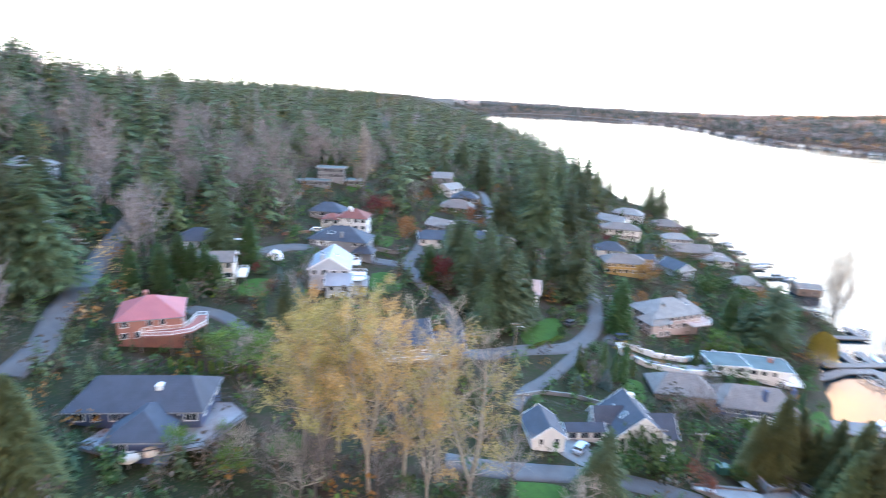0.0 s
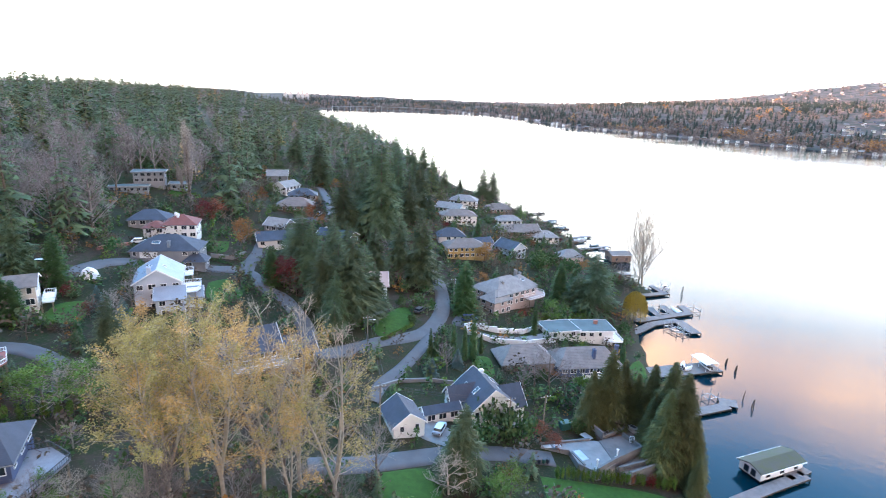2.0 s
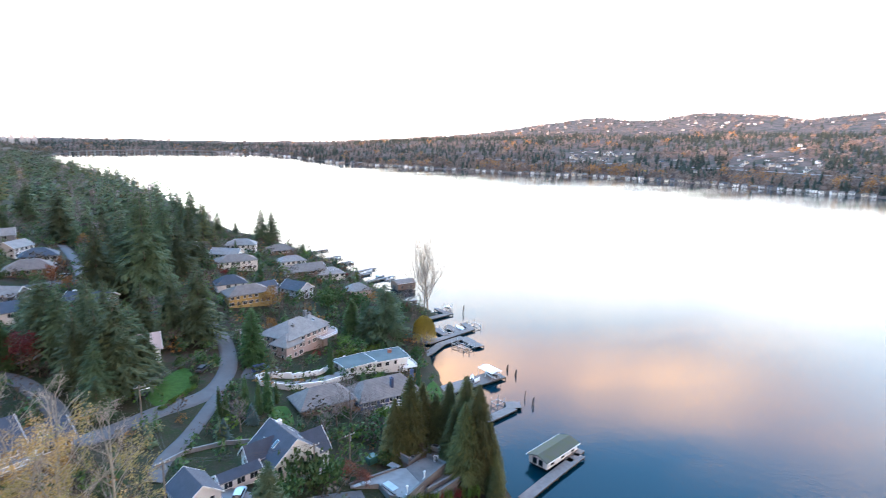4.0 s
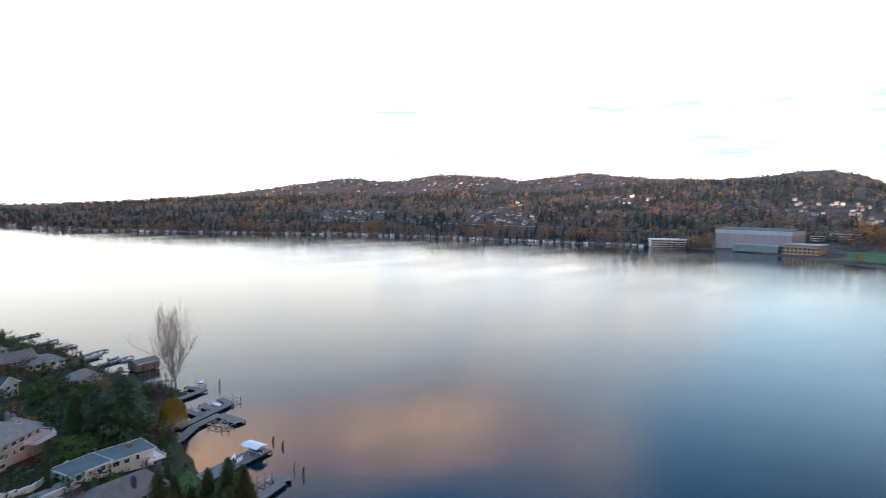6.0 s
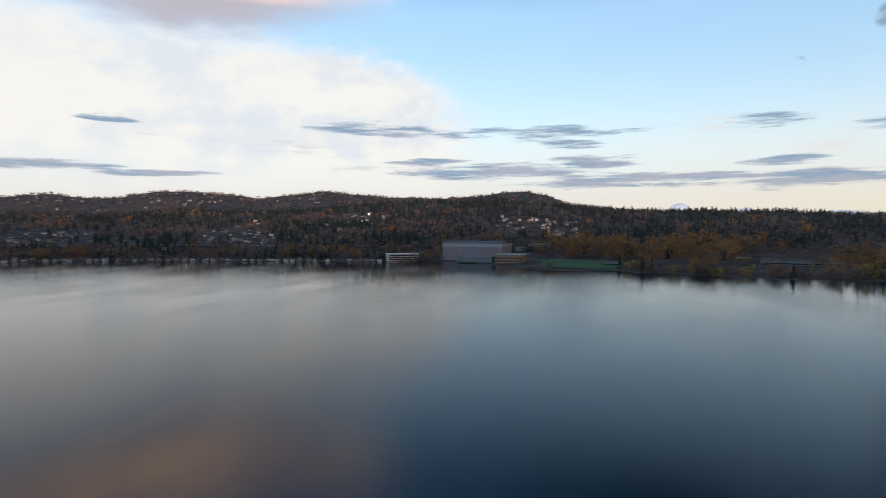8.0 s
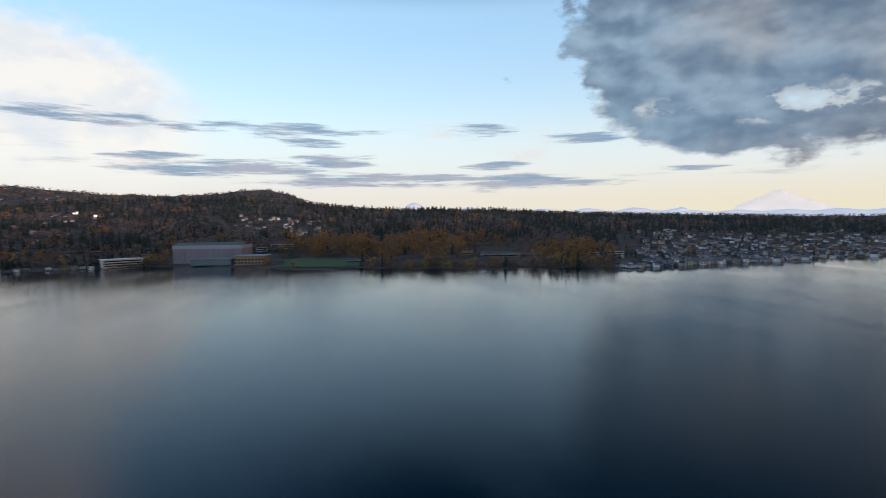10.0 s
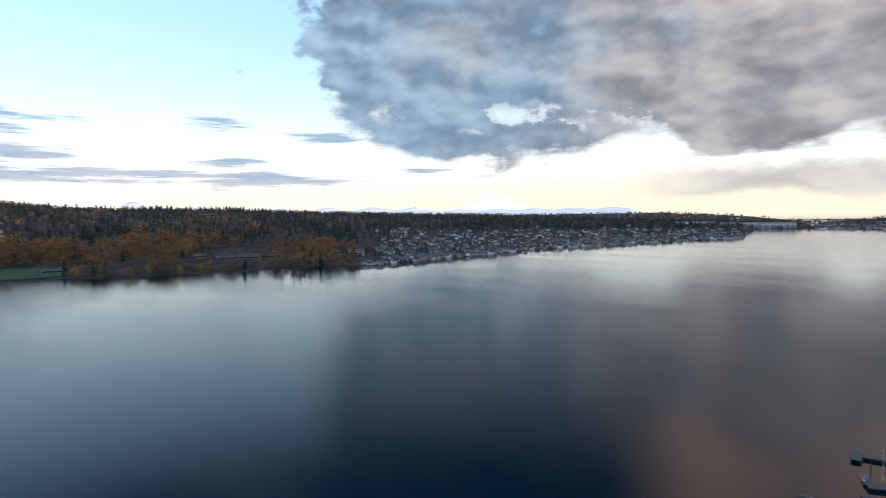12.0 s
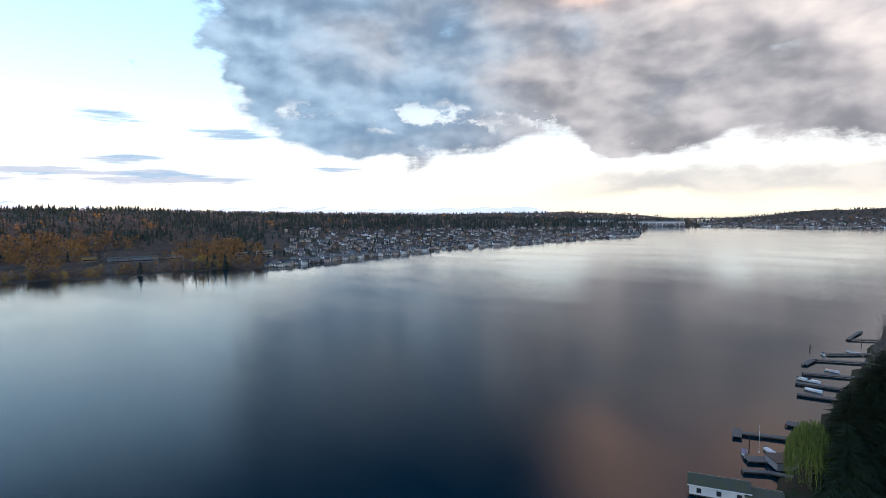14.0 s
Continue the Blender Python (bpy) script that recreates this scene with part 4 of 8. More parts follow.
def house(label, x, y, ang, L, W, eave, ridge, roof, wall, cover, trim=white_trim, over=0.6, name="house", chimneys=(), lights=(), seed=0, storeys=None, front=True, sink=3.0, z=None, inset=None, garage=None, group="houses of the lakeside village", scale=0.83):
    """A house on the slope: walls, a roof, eaves boards, windows on each storey, chimneys and rooflights."""
    z0 = ground_z(x, y) if z is None else z
    ob = thing(name, x, y, z0, ang, label, "house", group)
    ob.matrix_basis = pose(x, y, z0, 0, 0, ang) @ Matrix.Diagonal((scale, scale, scale + 0.05, 1))
    rng = random.Random(seed or int(x * 7 + y * 13))
    hx, hy = L / 2, W / 2
    if roof == "gable":
        zr = ridge - 0.12
        v = [(-hx, -hy, -sink), (hx, -hy, -sink), (hx, hy, -sink), (-hx, hy, -sink), (-hx, -hy, eave), (hx, -hy, eave), (hx, hy, eave), (-hx, hy, eave), (-hx, 0, zr), (hx, 0, zr)]
        f = [(0, 3, 2, 1), (0, 1, 5, 4), (1, 2, 6, 9, 5), (2, 3, 7, 6), (3, 0, 4, 8, 7), (4, 5, 9, 8), (6, 7, 8, 9)]
        solid("wall", v, f, wall, ob)
        solid("roof", *prism_roof(L, W, eave, ridge, over, 0), cover, ob)
        slope = (ridge - eave) / hy
        for s in (-1, 1):
            xe = s * (hx + over + 0.04)
            for q in (-1, 1):
                yb, zb = q * (hy + over), eave - slope * over
                v = [(xe - 0.05, yb, zb - 0.1), (xe + 0.05, yb, zb - 0.1), (xe + 0.05, 0, ridge - 0.1), (xe - 0.05, 0, ridge - 0.1), (xe - 0.05, yb, zb + 0.3), (xe + 0.05, yb, zb + 0.3), (xe + 0.05, 0, ridge + 0.3), (xe - 0.05, 0, ridge + 0.3)]
                solid("barge_board", v, BOX_F, trim, ob)
    elif roof == "hip":
        solid("wall", *box_vf(-hx, hx, -hy, hy, -sink, eave + 0.1), wall, ob)
        solid("roof", *prism_roof(L, W, eave, ridge, over, hy if inset is None else inset), cover, ob)
    else:
        solid("wall", *box_vf(-hx, hx, -hy, hy, -sink, eave), wall, ob)
        solid("roof", *box_vf(-hx - over, hx + over, -hy - over, hy + over, eave, eave + 0.3), cover, ob)
        a, b, e = hx + over, hy + over, eave
        rim = [box_vf(-a - 0.06, a + 0.06, -b - 0.12, -b, e - 0.05, e + 0.4), box_vf(-a - 0.06, a + 0.06, b, b + 0.12, e - 0.05, e + 0.4), box_vf(-a - 0.12, -a, -b, b, e - 0.05, e + 0.4), box_vf(a, a + 0.12, -b, b, e - 0.05, e + 0.4)]
        solid("parapet", *join(rim), trim, ob)
    if roof != "flat":
        slope = (ridge - eave) / hy
        zb = eave - slope * over
        for q in (-1, 1):
            yb = q * (hy + over + 0.05)
            solid("gutter", *box_vf(-hx - over, hx + over, yb - 0.06, yb + 0.06, zb - 0.02, zb + 0.16), gutter_grey, ob)
        if roof == "hip":
            for q in (-1, 1):
                xb = q * (hx + over + 0.05)
                solid("gutter", *box_vf(xb - 0.06, xb + 0.06, -hy - over, hy + over, zb - 0.02, zb + 0.16), gutter_grey, ob)
    n = storeys or max(1, round(eave / 2.9))
    for k in range(n):
        zz = eave - (n - k) * 2.75 + 0.9
        for side, half, run in ((-90, hy, L), (180, hx, W), (0, hx, W), (90, hy, L)):
            count = max(1, int(run / 2.9))
            for i in range(count):
                if rng.random() < 0.18:
                    continue
                off = (i + 0.5) / count * run - run / 2 + rng.uniform(-0.2, 0.2)
                w, h = rng.choice(((1.5, 1.3), (1.0, 1.4), (1.9, 1.4))), 0
                w, h = w
                if garage and side == garage[0] and k == 0 and abs(off - garage[1]) < garage[2] / 2 + 1.0:
                    continue
                if side in (-90, 90):
                    window(ob, off, half * (1 if side == 90 else -1), zz, w, h, side, trim)
                else:
                    window(ob, half * (1 if side == 0 else -1), off, zz, w, h, side, trim)
    if garage:
        side, off, w = garage[:3]
        yy = -hy if side == -90 else hy
        for q in (-1, 1):
            d = solid("garage_door", *join([box_vf(-w / 4 + 0.15, w / 4 - 0.15, -0.08, 0.02, i * 0.55 + 0.03, i * 0.55 + 0.53) for i in range(4)]), trim, ob)
            d.matrix_basis = pose(off + q * w / 4, yy, eave - n * 2.75 + 0.1, 0, 0, 0 if side == -90 else 180)
    for cx, cy, ch, mat in chimneys:
        zc = eave + (ridge - eave) * (1 - abs(cy) / hy) - 0.6
        c = solid("chimney", *join([box_vf(-0.45, 0.45, -0.6, 0.6, 0, ch), box_vf(-0.55, 0.55, -0.7, 0.7, ch, ch + 0.15), box_vf(-0.2, 0.2, -0.2, 0.2, ch + 0.15, ch + 0.5)]), mat, ob)
        c.matrix_basis = pose(cx, cy, zc)
    slope = math.degrees(math.atan2(ridge - eave, hy))
    for lx, ly, lw, lh in lights:
        zl = eave + (ridge - eave) * (1 - abs(ly) / hy) + 0.25
        s = solid("rooflight", *join([box_vf(-lw / 2, lw / 2, -lh / 2, lh / 2, 0, 0.14)]), white_trim, ob)
        s.matrix_basis = pose(lx, ly, zl, slope if ly < 0 else -slope)
        solid("pane", *box_vf(-lw / 2 + 0.1, lw / 2 - 0.1, -lh / 2 + 0.1, lh / 2 - 0.1, 0.14, 0.16), glass, s)
    return ob


def deck(parent, outline, z, boards, rail=None, posts=True, low=-4.0, high=1.0, thick=0.3, name="deck"):
    """A raised terrace under a house: boards on posts, with a rail of uprights round the given edges."""
    n = len(outline)
    v = [(x, y, z - thick) for x, y in outline] + [(x, y, z) for x, y in outline]
    f = [tuple(range(n))[::-1], tuple(range(n, 2 * n))] + [(i, (i + 1) % n, (i + 1) % n + n, i + n) for i in range(n)]
    ob = solid(name, v, f, boards, parent)
    if posts:
        for x, y in outline:
            solid("post", *box_vf(x * 0.97 - 0.12, x * 0.97 + 0.12, y * 0.97 - 0.12, y * 0.97 + 0.12, low, z - thick), post_wood, parent)
    if rail:
        for i in range(n):
            (x0, y0), (x1, y1) = outline[i], outline[(i + 1) % n]
            length = math.hypot(x1 - x0, y1 - y0)
            if rail[1] and i not in rail[1]:
                continue
            bars = [box_vf(0, length, -0.06, 0.06, high - 0.1, high), box_vf(0, length, -0.03, 0.03, 0.12, 0.2)]
            k = max(2, int(length / 0.45))
            bars += [box_vf(j * length / k - 0.035, j * length / k + 0.035, -0.035, 0.035, 0, high) for j in range(k + 1)]
            r = solid("railing", *join(bars), rail[0], parent)
            r.matrix_basis = pose(x0, y0, z, 0, 0, math.degrees(math.atan2(y1 - y0, x1 - x0)))
    return ob


# ---- strips and patches on the ground ----
def smooth_line(points, step=2.0):
    """A polyline rounded through its points."""
    p = np.array(points, float)
    out = []
    for i in range(len(p) - 1):
        a, b, c, d = p[max(i - 1, 0)], p[i], p[i + 1], p[min(i + 2, len(p) - 1)]
        k = max(2, int(np.linalg.norm(c - b) / step))
        for t in np.arange(k) / k:
            out.append(0.5 * ((2 * b) + (c - a) * t + (2 * a - 5 * b + 4 * c - d) * t**2 + (3 * b - a - 3 * c + d) * t**3))
    out.append(p[-1])
    return np.array(out)


def road(name, points, width, label, mat=asphalt, lift=0.22):
    line = smooth_line(points)
    width = width * 0.85
    d = np.gradient(line, axis=0)
    d /= np.linalg.norm(d, axis=1)[:, None]
    side = np.stack([-d[:, 1], d[:, 0]], 1)
    rows = []
    for off, dz in ((-width / 2 - 0.3, -0.5), (-width / 2, 0), (-width / 4, 0.04), (0, 0.06), (width / 4, 0.04), (width / 2, 0), (width / 2 + 0.3, -0.5)):
        xy = line + side * off
        z = np.maximum(height(xy[:, 0], xy[:, 1]), height(line[:, 0], line[:, 1]) - 0.3) + lift + dz
        rows.append(np.concatenate([xy, z[:, None]], 1))
    v = np.stack(rows, 0)
    ob = link_mesh(name, v.reshape(-1, 3), grid_faces(len(rows), len(line)), mat, smooth=True)
    return tagged(ob, label, "road", kind="structure")


def patch(name, outline, mat, label, lift=0.14, category="lawn"):
    """A patch of ground cover with a rounded outline that follows the slope."""
    ring = smooth_line(list(outline) + [outline[0]], 1.0)
    c = ring.mean(0)
    rows = [c + (ring - c) * s for s in np.linspace(0.02, 1.0, 9)]
    v = np.array([[(x, y, ground_z(x, y) + lift) for x, y in r] for r in rows])
    v[-1, :, 2] -= 0.3
    ob = link_mesh(name, v.reshape(-1, 3), grid_faces(len(rows), len(ring)), mat, smooth=True)
    return tagged(ob, label, category, kind="structure")


def bank_wall(name, points, high, thick, mat, label, step=None, z=None):
    """A low wall along a line on the slope; with a step it goes down in level lengths."""
    pieces = []
    p = [Vector((*q, 0)) for q in points]
    ob = thing(name, *points[0], 0, 0, label, "wall")
    for a, b in zip(p, p[1:]):
        n = max(1, int((b - a).length / (step or 2.0)))
        for i in range(n):
            q, r = a.lerp(b, i / n), a.lerp(b, (i + 1) / n)
            zq, zr = (ground_z(q.x, q.y), ground_z(r.x, r.y)) if z is None else (z, z)
            if step:
                zq = zr = max(zq, zr)
            side = Vector((-(r - q).y, (r - q).x, 0)).normalized() * thick / 2
            v = [q - side, r - side, r + side, q + side]
            ends = [zq, zr, zr, zq]
            v = [(c.x - points[0][0], c.y - points[0][1], e - 1.5) for c, e in zip(v, ends)] + [(c.x - points[0][0], c.y - points[0][1], e + high) for c, e in zip(v, ends)]
            solid("wall_length", v, BOX_F, mat, ob)
    return ob


# ---- the village: roads, lawns, walls ----
road("road", [(-89.7, 142), (-87, 150), (-80, 156), (-72, 159), (-64, 160.5), (-53.6, 164.3), (-46.1, 155.8), (-39.3, 151.2), (-31, 138), (-25.6, 124), (-16.4, 130.5), (-11.3, 136.1), (-4.9, 141.2), (1.1, 148.4), (5.3, 162.3), (5.9, 176.2), (4.9, 188.6), (1.6, 201.4), (-2, 225)], 5.2, "grey asphalt lane winding between the gardens")
road("road", [(-53.6, 164.3), (-54.8, 170), (-55.1, 181), (-56.5, 192.8), (-55, 211), (-45, 228), (-41, 236), (-42.5, 251), (-50.9, 284), (-58, 306)], 4.4, "narrow asphalt lane climbing between hedges", lift=0.26)
road("road", [(2.5, 146), (-1.5, 134), (-4.8, 124.7), (-8.8, 116), (-10.6, 108)], 3.4, "asphalt drive sloping down to a garage", lift=0.26)
road("road", [(-19, 84.5), (-10.8, 87.1), (-3, 90.7), (7.8, 95.5), (18, 97.8), (27, 98.5)], 5.0, "asphalt lane below the gabled house")
road("road", [(-90, 64), (-93.6, 73.8), (-99.8, 82.4), (-106.2, 93.8), (-114.6, 108.5), (-121.8, 122.5), (-128, 136), (-140, 160)], 5.5, "asphalt road climbing the wooded slope")
road("road", [(-85, 100), (-78, 103), (-70, 101), (-66, 97), (-64, 92)], 4.5, "dark asphalt turning circle beside the red-roofed house", lift=0.3)
road("road", [(-89.7, 142), (-93, 136), (-99, 137)], 5.0, "asphalt spur at the end of the lane", lift=0.3)
patch("pavement", [(-82, 152), (-74, 149.5), (-70, 156.5), (-80, 157)], asphalt, "asphalt forecourt before a garage", 0.3, "forecourt")
patch("pavement", [(1, 106), (9, 101), (6, 97), (-1, 99.5)], concrete, "pale concrete yard before a carport", 0.25, "yard")
patch("pavement", [(10, 163), (18, 166), (19, 158), (9, 156)], asphalt, "asphalt parking place beside the lane", 0.3, "parking")
patch("lawn", [(-60.6, 152), (-56, 157), (-49.5, 148.5), (-53.1, 138.9), (-58, 143)], lawn_mat, "bright green mown lawn")
patch("lawn", [(-14.5, 143), (-11, 155), (-5.1, 163), (-2.5, 151), (-6, 145), (-11, 138.5)], lawn_mat, "bright green lawn beside the lane")
patch("lawn", [(-82, 115), (-83.5, 123), (-78.5, 127.3), (-75.1, 119), (-77.5, 114.6)], lawn_mat, "bright green mown lawn")
patch("lawn", [(-6.7, 86.5), (2.3, 89.5), (4, 80), (-7.2, 79)], lawn_mat, "green lawn below the lane")
patch("lawn", [(58, 146), (64.5, 153), (63, 142), (58, 136)], lawn_mat, "strip of green lawn at the shore")
patch("lawn", [(13, 138), (18, 139), (18.5, 129), (15, 128)], lawn_mat, "green lawn behind the slate-roofed house")
patch("lawn", [(22, 93), (44, 93), (54, 88), (52, 78), (26, 80)], lawn_mat, "worn green lawn below the hedge")
patch("lawn", [(-99, 224), (-94, 226), (-95, 216), (-99, 217)], lawn_mat, "small green lawn beside the poplar")
patch("lawn", [(-48, 74), (-44, 78), (-40, 74), (-45, 70)], lawn_mat, "patch of rough green lawn")
patch("lawn", [(-71, 183), (-66, 186), (-64, 176), (-69, 174)], lawn_mat, "small green garden lawn")
bank_wall("retaining_wall", [(13.0, 151.5), (20, 148.5), (30, 151), (40, 157)], 1.5, 0.4, white_trim, "long white rendered retaining wall along the drive")
bank_wall("retaining_wall", [(14.5, 157), (22, 156), (30, 158.5), (36, 164.5), (41, 171)], 1.3, 0.4, white_trim, "white rendered wall stepping down the slope", step=2.6)
bank_wall("retaining_wall", [(13.0, 151.5), (12.2, 155), (14.5, 157)], 1.5, 0.4, white_trim, "short white wall closing the drive")
road("road", [(13, 154), (20, 151.5), (30, 154.5), (38, 160)], 3.6, "pale concrete drive between white walls", concrete, 0.3)
bank_wall("garden_wall", [(-10.5, 112.5), (-5, 118), (2, 121), (8, 121.5)], 0.9, 0.4, concrete, "pale stone garden wall along the drive")
bank_wall("garden_wall", [(-88, 166), (-92, 160), (-93, 157)], 0.9, 0.4, brick_wall, "low brown brick wall beside the lane")
bank_wall("garden_wall", [(-66, 169.5), (-60, 171.5), (-58, 178)], 1.3, 0.3, concrete, "pale concrete wall round a sunken garden")
bank_wall("garden_wall", [(-64, 129), (-58, 128), (-52.5, 133)], 1.0, 0.3, brown_wall, "brown timber retaining wall below the house")

# ---- the village: houses ----
grey_trim = material("grey_trim", (0.34, 0.34, 0.36), (0.27, 0.27, 0.29), 0.6, scale=0.8, bump=0.05)
h = house("pale blue-grey three-storey house with a pale metal roof", -66.6, 137.4, 110, 15.5, 12.5, 6.6, 10.2, "gable", pale_blue_wall, pale_metal, chimneys=((-7.2, 2.0, 2.4, pale_blue_wall),), lights=((3.5, 3.4, 1.6, 1.0), (0, 2.2, 1.4, 0.9), (-1.5, -1.8, 1.2, 1.2)), storeys=3, sink=5.0)
deck(h, [(-7.5, -6.2), (-7.5, -10.2), (-5, -11.4), (1.5, -11.4), (1.5, -6.2)], 3.2, white_trim, (white_trim, ()), low=-5)
deck(h, [(1.5, -6.2), (1.5, -9.2), (6.5, -9.2), (6.5, -6.2)], 5.6, white_trim, (white_trim, ()), low=-5)
house("grey house with a wide slate-blue hipped roof and double garage", -75.5, 163.2, 8, 24, 13.5, 4.2, 8.4, "hip", grey_wall, slate, garage=(-90, -5.5, 6.6), chimneys=((1.5, -5.2, 2.6, grey_wall),), lights=((-3.5, -3.6, 2.8, 1.4),), storeys=1, inset=8.5, scale=0.76)
house("white two-storey house with a red tiled roof", -78.6, 180.2, 12, 12.5, 11, 6.6, 9.4, "hip", white_wall, red_tile, chimneys=((-2.5, 2.0, 1.8, white_trim), (-1.0, -1.5, 1.8, white_trim)), storeys=2, scale=0.78)
house("low white wing with a red tiled roof", -85.6, 177.5, 12, 8, 8, 4.0, 5.8, "hip", white_wall, red_tile, storeys=1, scale=0.78)
house("grey house with a dark hipped roof", -91.0, 185.5, 12, 14, 10, 3.4, 6.2, "hip", grey_wall, slate, storeys=1)
h = house("modern grey house with flat roofs and wide windows", -107.8, 222.3, 18, 15, 9, 6.4, 6.4, "flat", grey_wall, flat_roof, storeys=2, over=0.9, scale=0.72, trim=grey_trim)
house("low grey wing with a flat roof and big panes", -97.5, 223.5, 18, 8, 8, 3.6, 3.6, "flat", grey_wall, flat_roof, storeys=1, over=0.7, scale=0.72, trim=grey_trim)
house("long low grey garage with a flat roof", -111.5, 213.5, 18, 18, 7, 1.8, 1.8, "flat", grey_wall, flat_roof, storeys=1, over=0.5, scale=0.72, trim=grey_trim)
house("white gabled house beside the upper lane", -67.5, 271.5, 60, 13, 11.5, 5.2, 8.0, "gable", white_wall, grey_shingle, storeys=2, scale=0.72)
house("grey house with a slate-blue hipped roof", -57.4, 260.8, 10, 14.5, 10, 4.4, 7.2, "hip", pale_blue_wall, slate, storeys=1)
house("brown house with a hipped shingle roof", -54.5, 233.5, 8, 17, 10.5, 4.0, 7.0, "hip", brown_wall, brown_shingle, storeys=1)
house("small house with a pale grey gabled roof", -54.5, 207, -22, 10, 8.5, 3.6, 6.0, "gable", grey_wall, grey_shingle, storeys=1)
house("dark-roofed house with white gabled dormers", -52.5, 191.5, 22, 13.5, 9, 3.6, 6.0, "gable", white_wall, slate, storeys=1)
house("dark brown house with a low dark gabled roof", -33.4, 208.5, -20, 16, 10, 3.8, 6.2, "gable", brown_wall, slate, chimneys=((-6.0, 0.8, 1.2, white_trim),), storeys=1)
house("yellow house with a grey hipped roof and porch", 15.5, 221.5, 14, 21, 12, 5.4, 8.4, "hip", yellow_wall, brown_shingle, storeys=2, scale=0.76)
house("white house with a dark slate hipped roof", 10.6, 238, 8, 13.5, 9.5, 5.0, 8.0, "hip", white_wall, slate, storeys=2)
house("low house with a blue slate gabled roof", 24, 242.0, 25, 11, 7.5, 3.4, 5.6, "gable", pale_blue_wall, slate, storeys=1)
house("pale blue house with a steep slate gabled roof", 37.0, 239.5, -52, 13, 10, 4.6, 7.6, "gable", pale_blue_wall, slate, storeys=2)
h = house("brown timber house with a wide shingle roof and veranda", 47.6, 288.6, 14, 26, 13, 4.0, 7.0, "gable", brown_wall, brown_shingle, storeys=1)
deck(h, [(-12, -6.5), (-12, -9.5), (8, -9.5), (8, -6.5)], 1.2, brown_wall, (brown_wall, ()), low=-3)
house("white house with a pale grey roof near the docks", 61.0, 287.5, 8, 17, 12, 3.6, 6.6, "hip", white_wall, grey_shingle, storeys=1, lights=((3, -3, 1.4, 1.0), (0, -3, 1.4, 1.0)))
house("white house with a grey roof under tall firs", 23.0, 350, -10, 20, 12, 5.6, 8.8, "hip", white_wall, grey_shingle, storeys=2)
house("house with a low pale shingle roof", 13.5, 316.5, -30, 18, 11, 4.2, 7.0, "gable", cream_wall, grey_shingle, storeys=1)
house("white and rose house with a hipped roof", 16.5, 294, 8, 22, 12, 5.2, 8.0, "hip", white_wall, brown_shingle, storeys=2, chimneys=((3, 1, 1.5, white_trim),))
house("brown house with a low roof on the shore", 44.5, 352, 12, 20, 12, 4.0, 7.2, "hip", brown_wall, brown_shingle, storeys=1)
house("white house with a grey hipped roof at the shore", 46.0, 314, 10, 17, 10, 4.0, 6.6, "hip", white_wall, grey_shingle, storeys=1)
house("small grey house near the water with a grey roof", 66.5, 251.5, 12, 13, 9.5, 3.6, 6.6, "hip", rose_wall, grey_shingle, storeys=1)
h = house("large rose stucco house with a grey hipped roof", 27.0, 182.5, 38, 22, 15, 6.4, 10.4, "hip", rose_wall, grey_shingle, storeys=2, sink=5.0, inset=8.0, chimneys=((8.0, 1.5, 2.2, grey_shingle), (-4, -3.0, 1.4, grey_shingle)), lights=((7, -3.5, 1.2, 1.2),))
deck(h, [(4, -7.5), (4, -11.5), (12.5, -11.5), (15.5, -8), (15.5, -1), (11, -1), (11, -7.5)], 3.2, rose_wall, (white_trim, ()), low=-5)
h = house("modern white house with flat pale blue roofs", 53.0, 164.5, 4, 13, 10, 4.6, 4.6, "flat", white_wall, flat_roof, storeys=1, over=0.8, sink=4)
deck(h, [(3, -5), (3, -7.5), (9.5, -7.5), (9.5, 2), (6.5, 2), (6.5, -5)], 1.6, white_trim, (white_trim, ()), low=-3)
solid("chimney", *join([box_vf(1, 2.4, 1, 2.0, 4.7, 6.0), box_vf(0.9, 2.5, 0.9, 2.1, 6.0, 6.15)]), brick_wall, h)
house("low wing with a flat pale blue roof", 42.0, 162.6, 14, 11, 9, 3.2, 3.2, "flat", white_wall, flat_roof, storeys=1, over=0.9, sink=4)
h = house("long navy house with a weathered tile roof", 44.5, 141.6, 7, 21, 12.5, 4.0, 7.8, "hip", navy_wall, tile_roof, storeys=2, sink=4, inset=4.0, chimneys=((1.5, -3.6, 3.4, navy_wall), (9.6, -2.4, 3.4, navy_wall)))
deck(h, [(-3, -6.3), (-3, -8.0), (10, -8.0), (10, -6.3)], 1.0, white_trim, (white_trim, ()), low=-4)
h = house("long low wing with a weathered tile roof and carport", 27.0, 138.6, 10, 17, 11, 3.0, 6.6, "hip", brown_wall, tile_roof, storeys=1, inset=4.5)
h = house("white house with a steep slate-blue gabled roof", 13.6, 111.6, -70, 13, 12.5, 4.6, 9.4, "gable", white_wall, slate, storeys=1, chimneys=((-4.5, 1.2, 1.5, white_trim),), lights=((-3.5, 4.0, 2.4, 0.9), (1.8, -3.0, 1.1, 2.2), (1.2, 3.9, 1.8, 0.8), (-3.2, -4.0, 0.9, 1.8)))
deck(h, [(6.6, 0), (10.5, 0), (10.5, 7), (6.6, 7)], 0.8, rose_wall, (white_trim, ()), low=-4)
w = house("white cross wing with a slate-blue gabled roof", 18.0, 112.8, 20, 9, 8.5, 3.9, 7.6, "gable", white_wall, slate, storeys=1, name="house_wing")
w = house("small dormer wing with a slate roof", 9.0, 110.8, 20, 8, 4.5, 4.8, 7.2, "gable", white_wall, slate, storeys=1, name="house_wing")
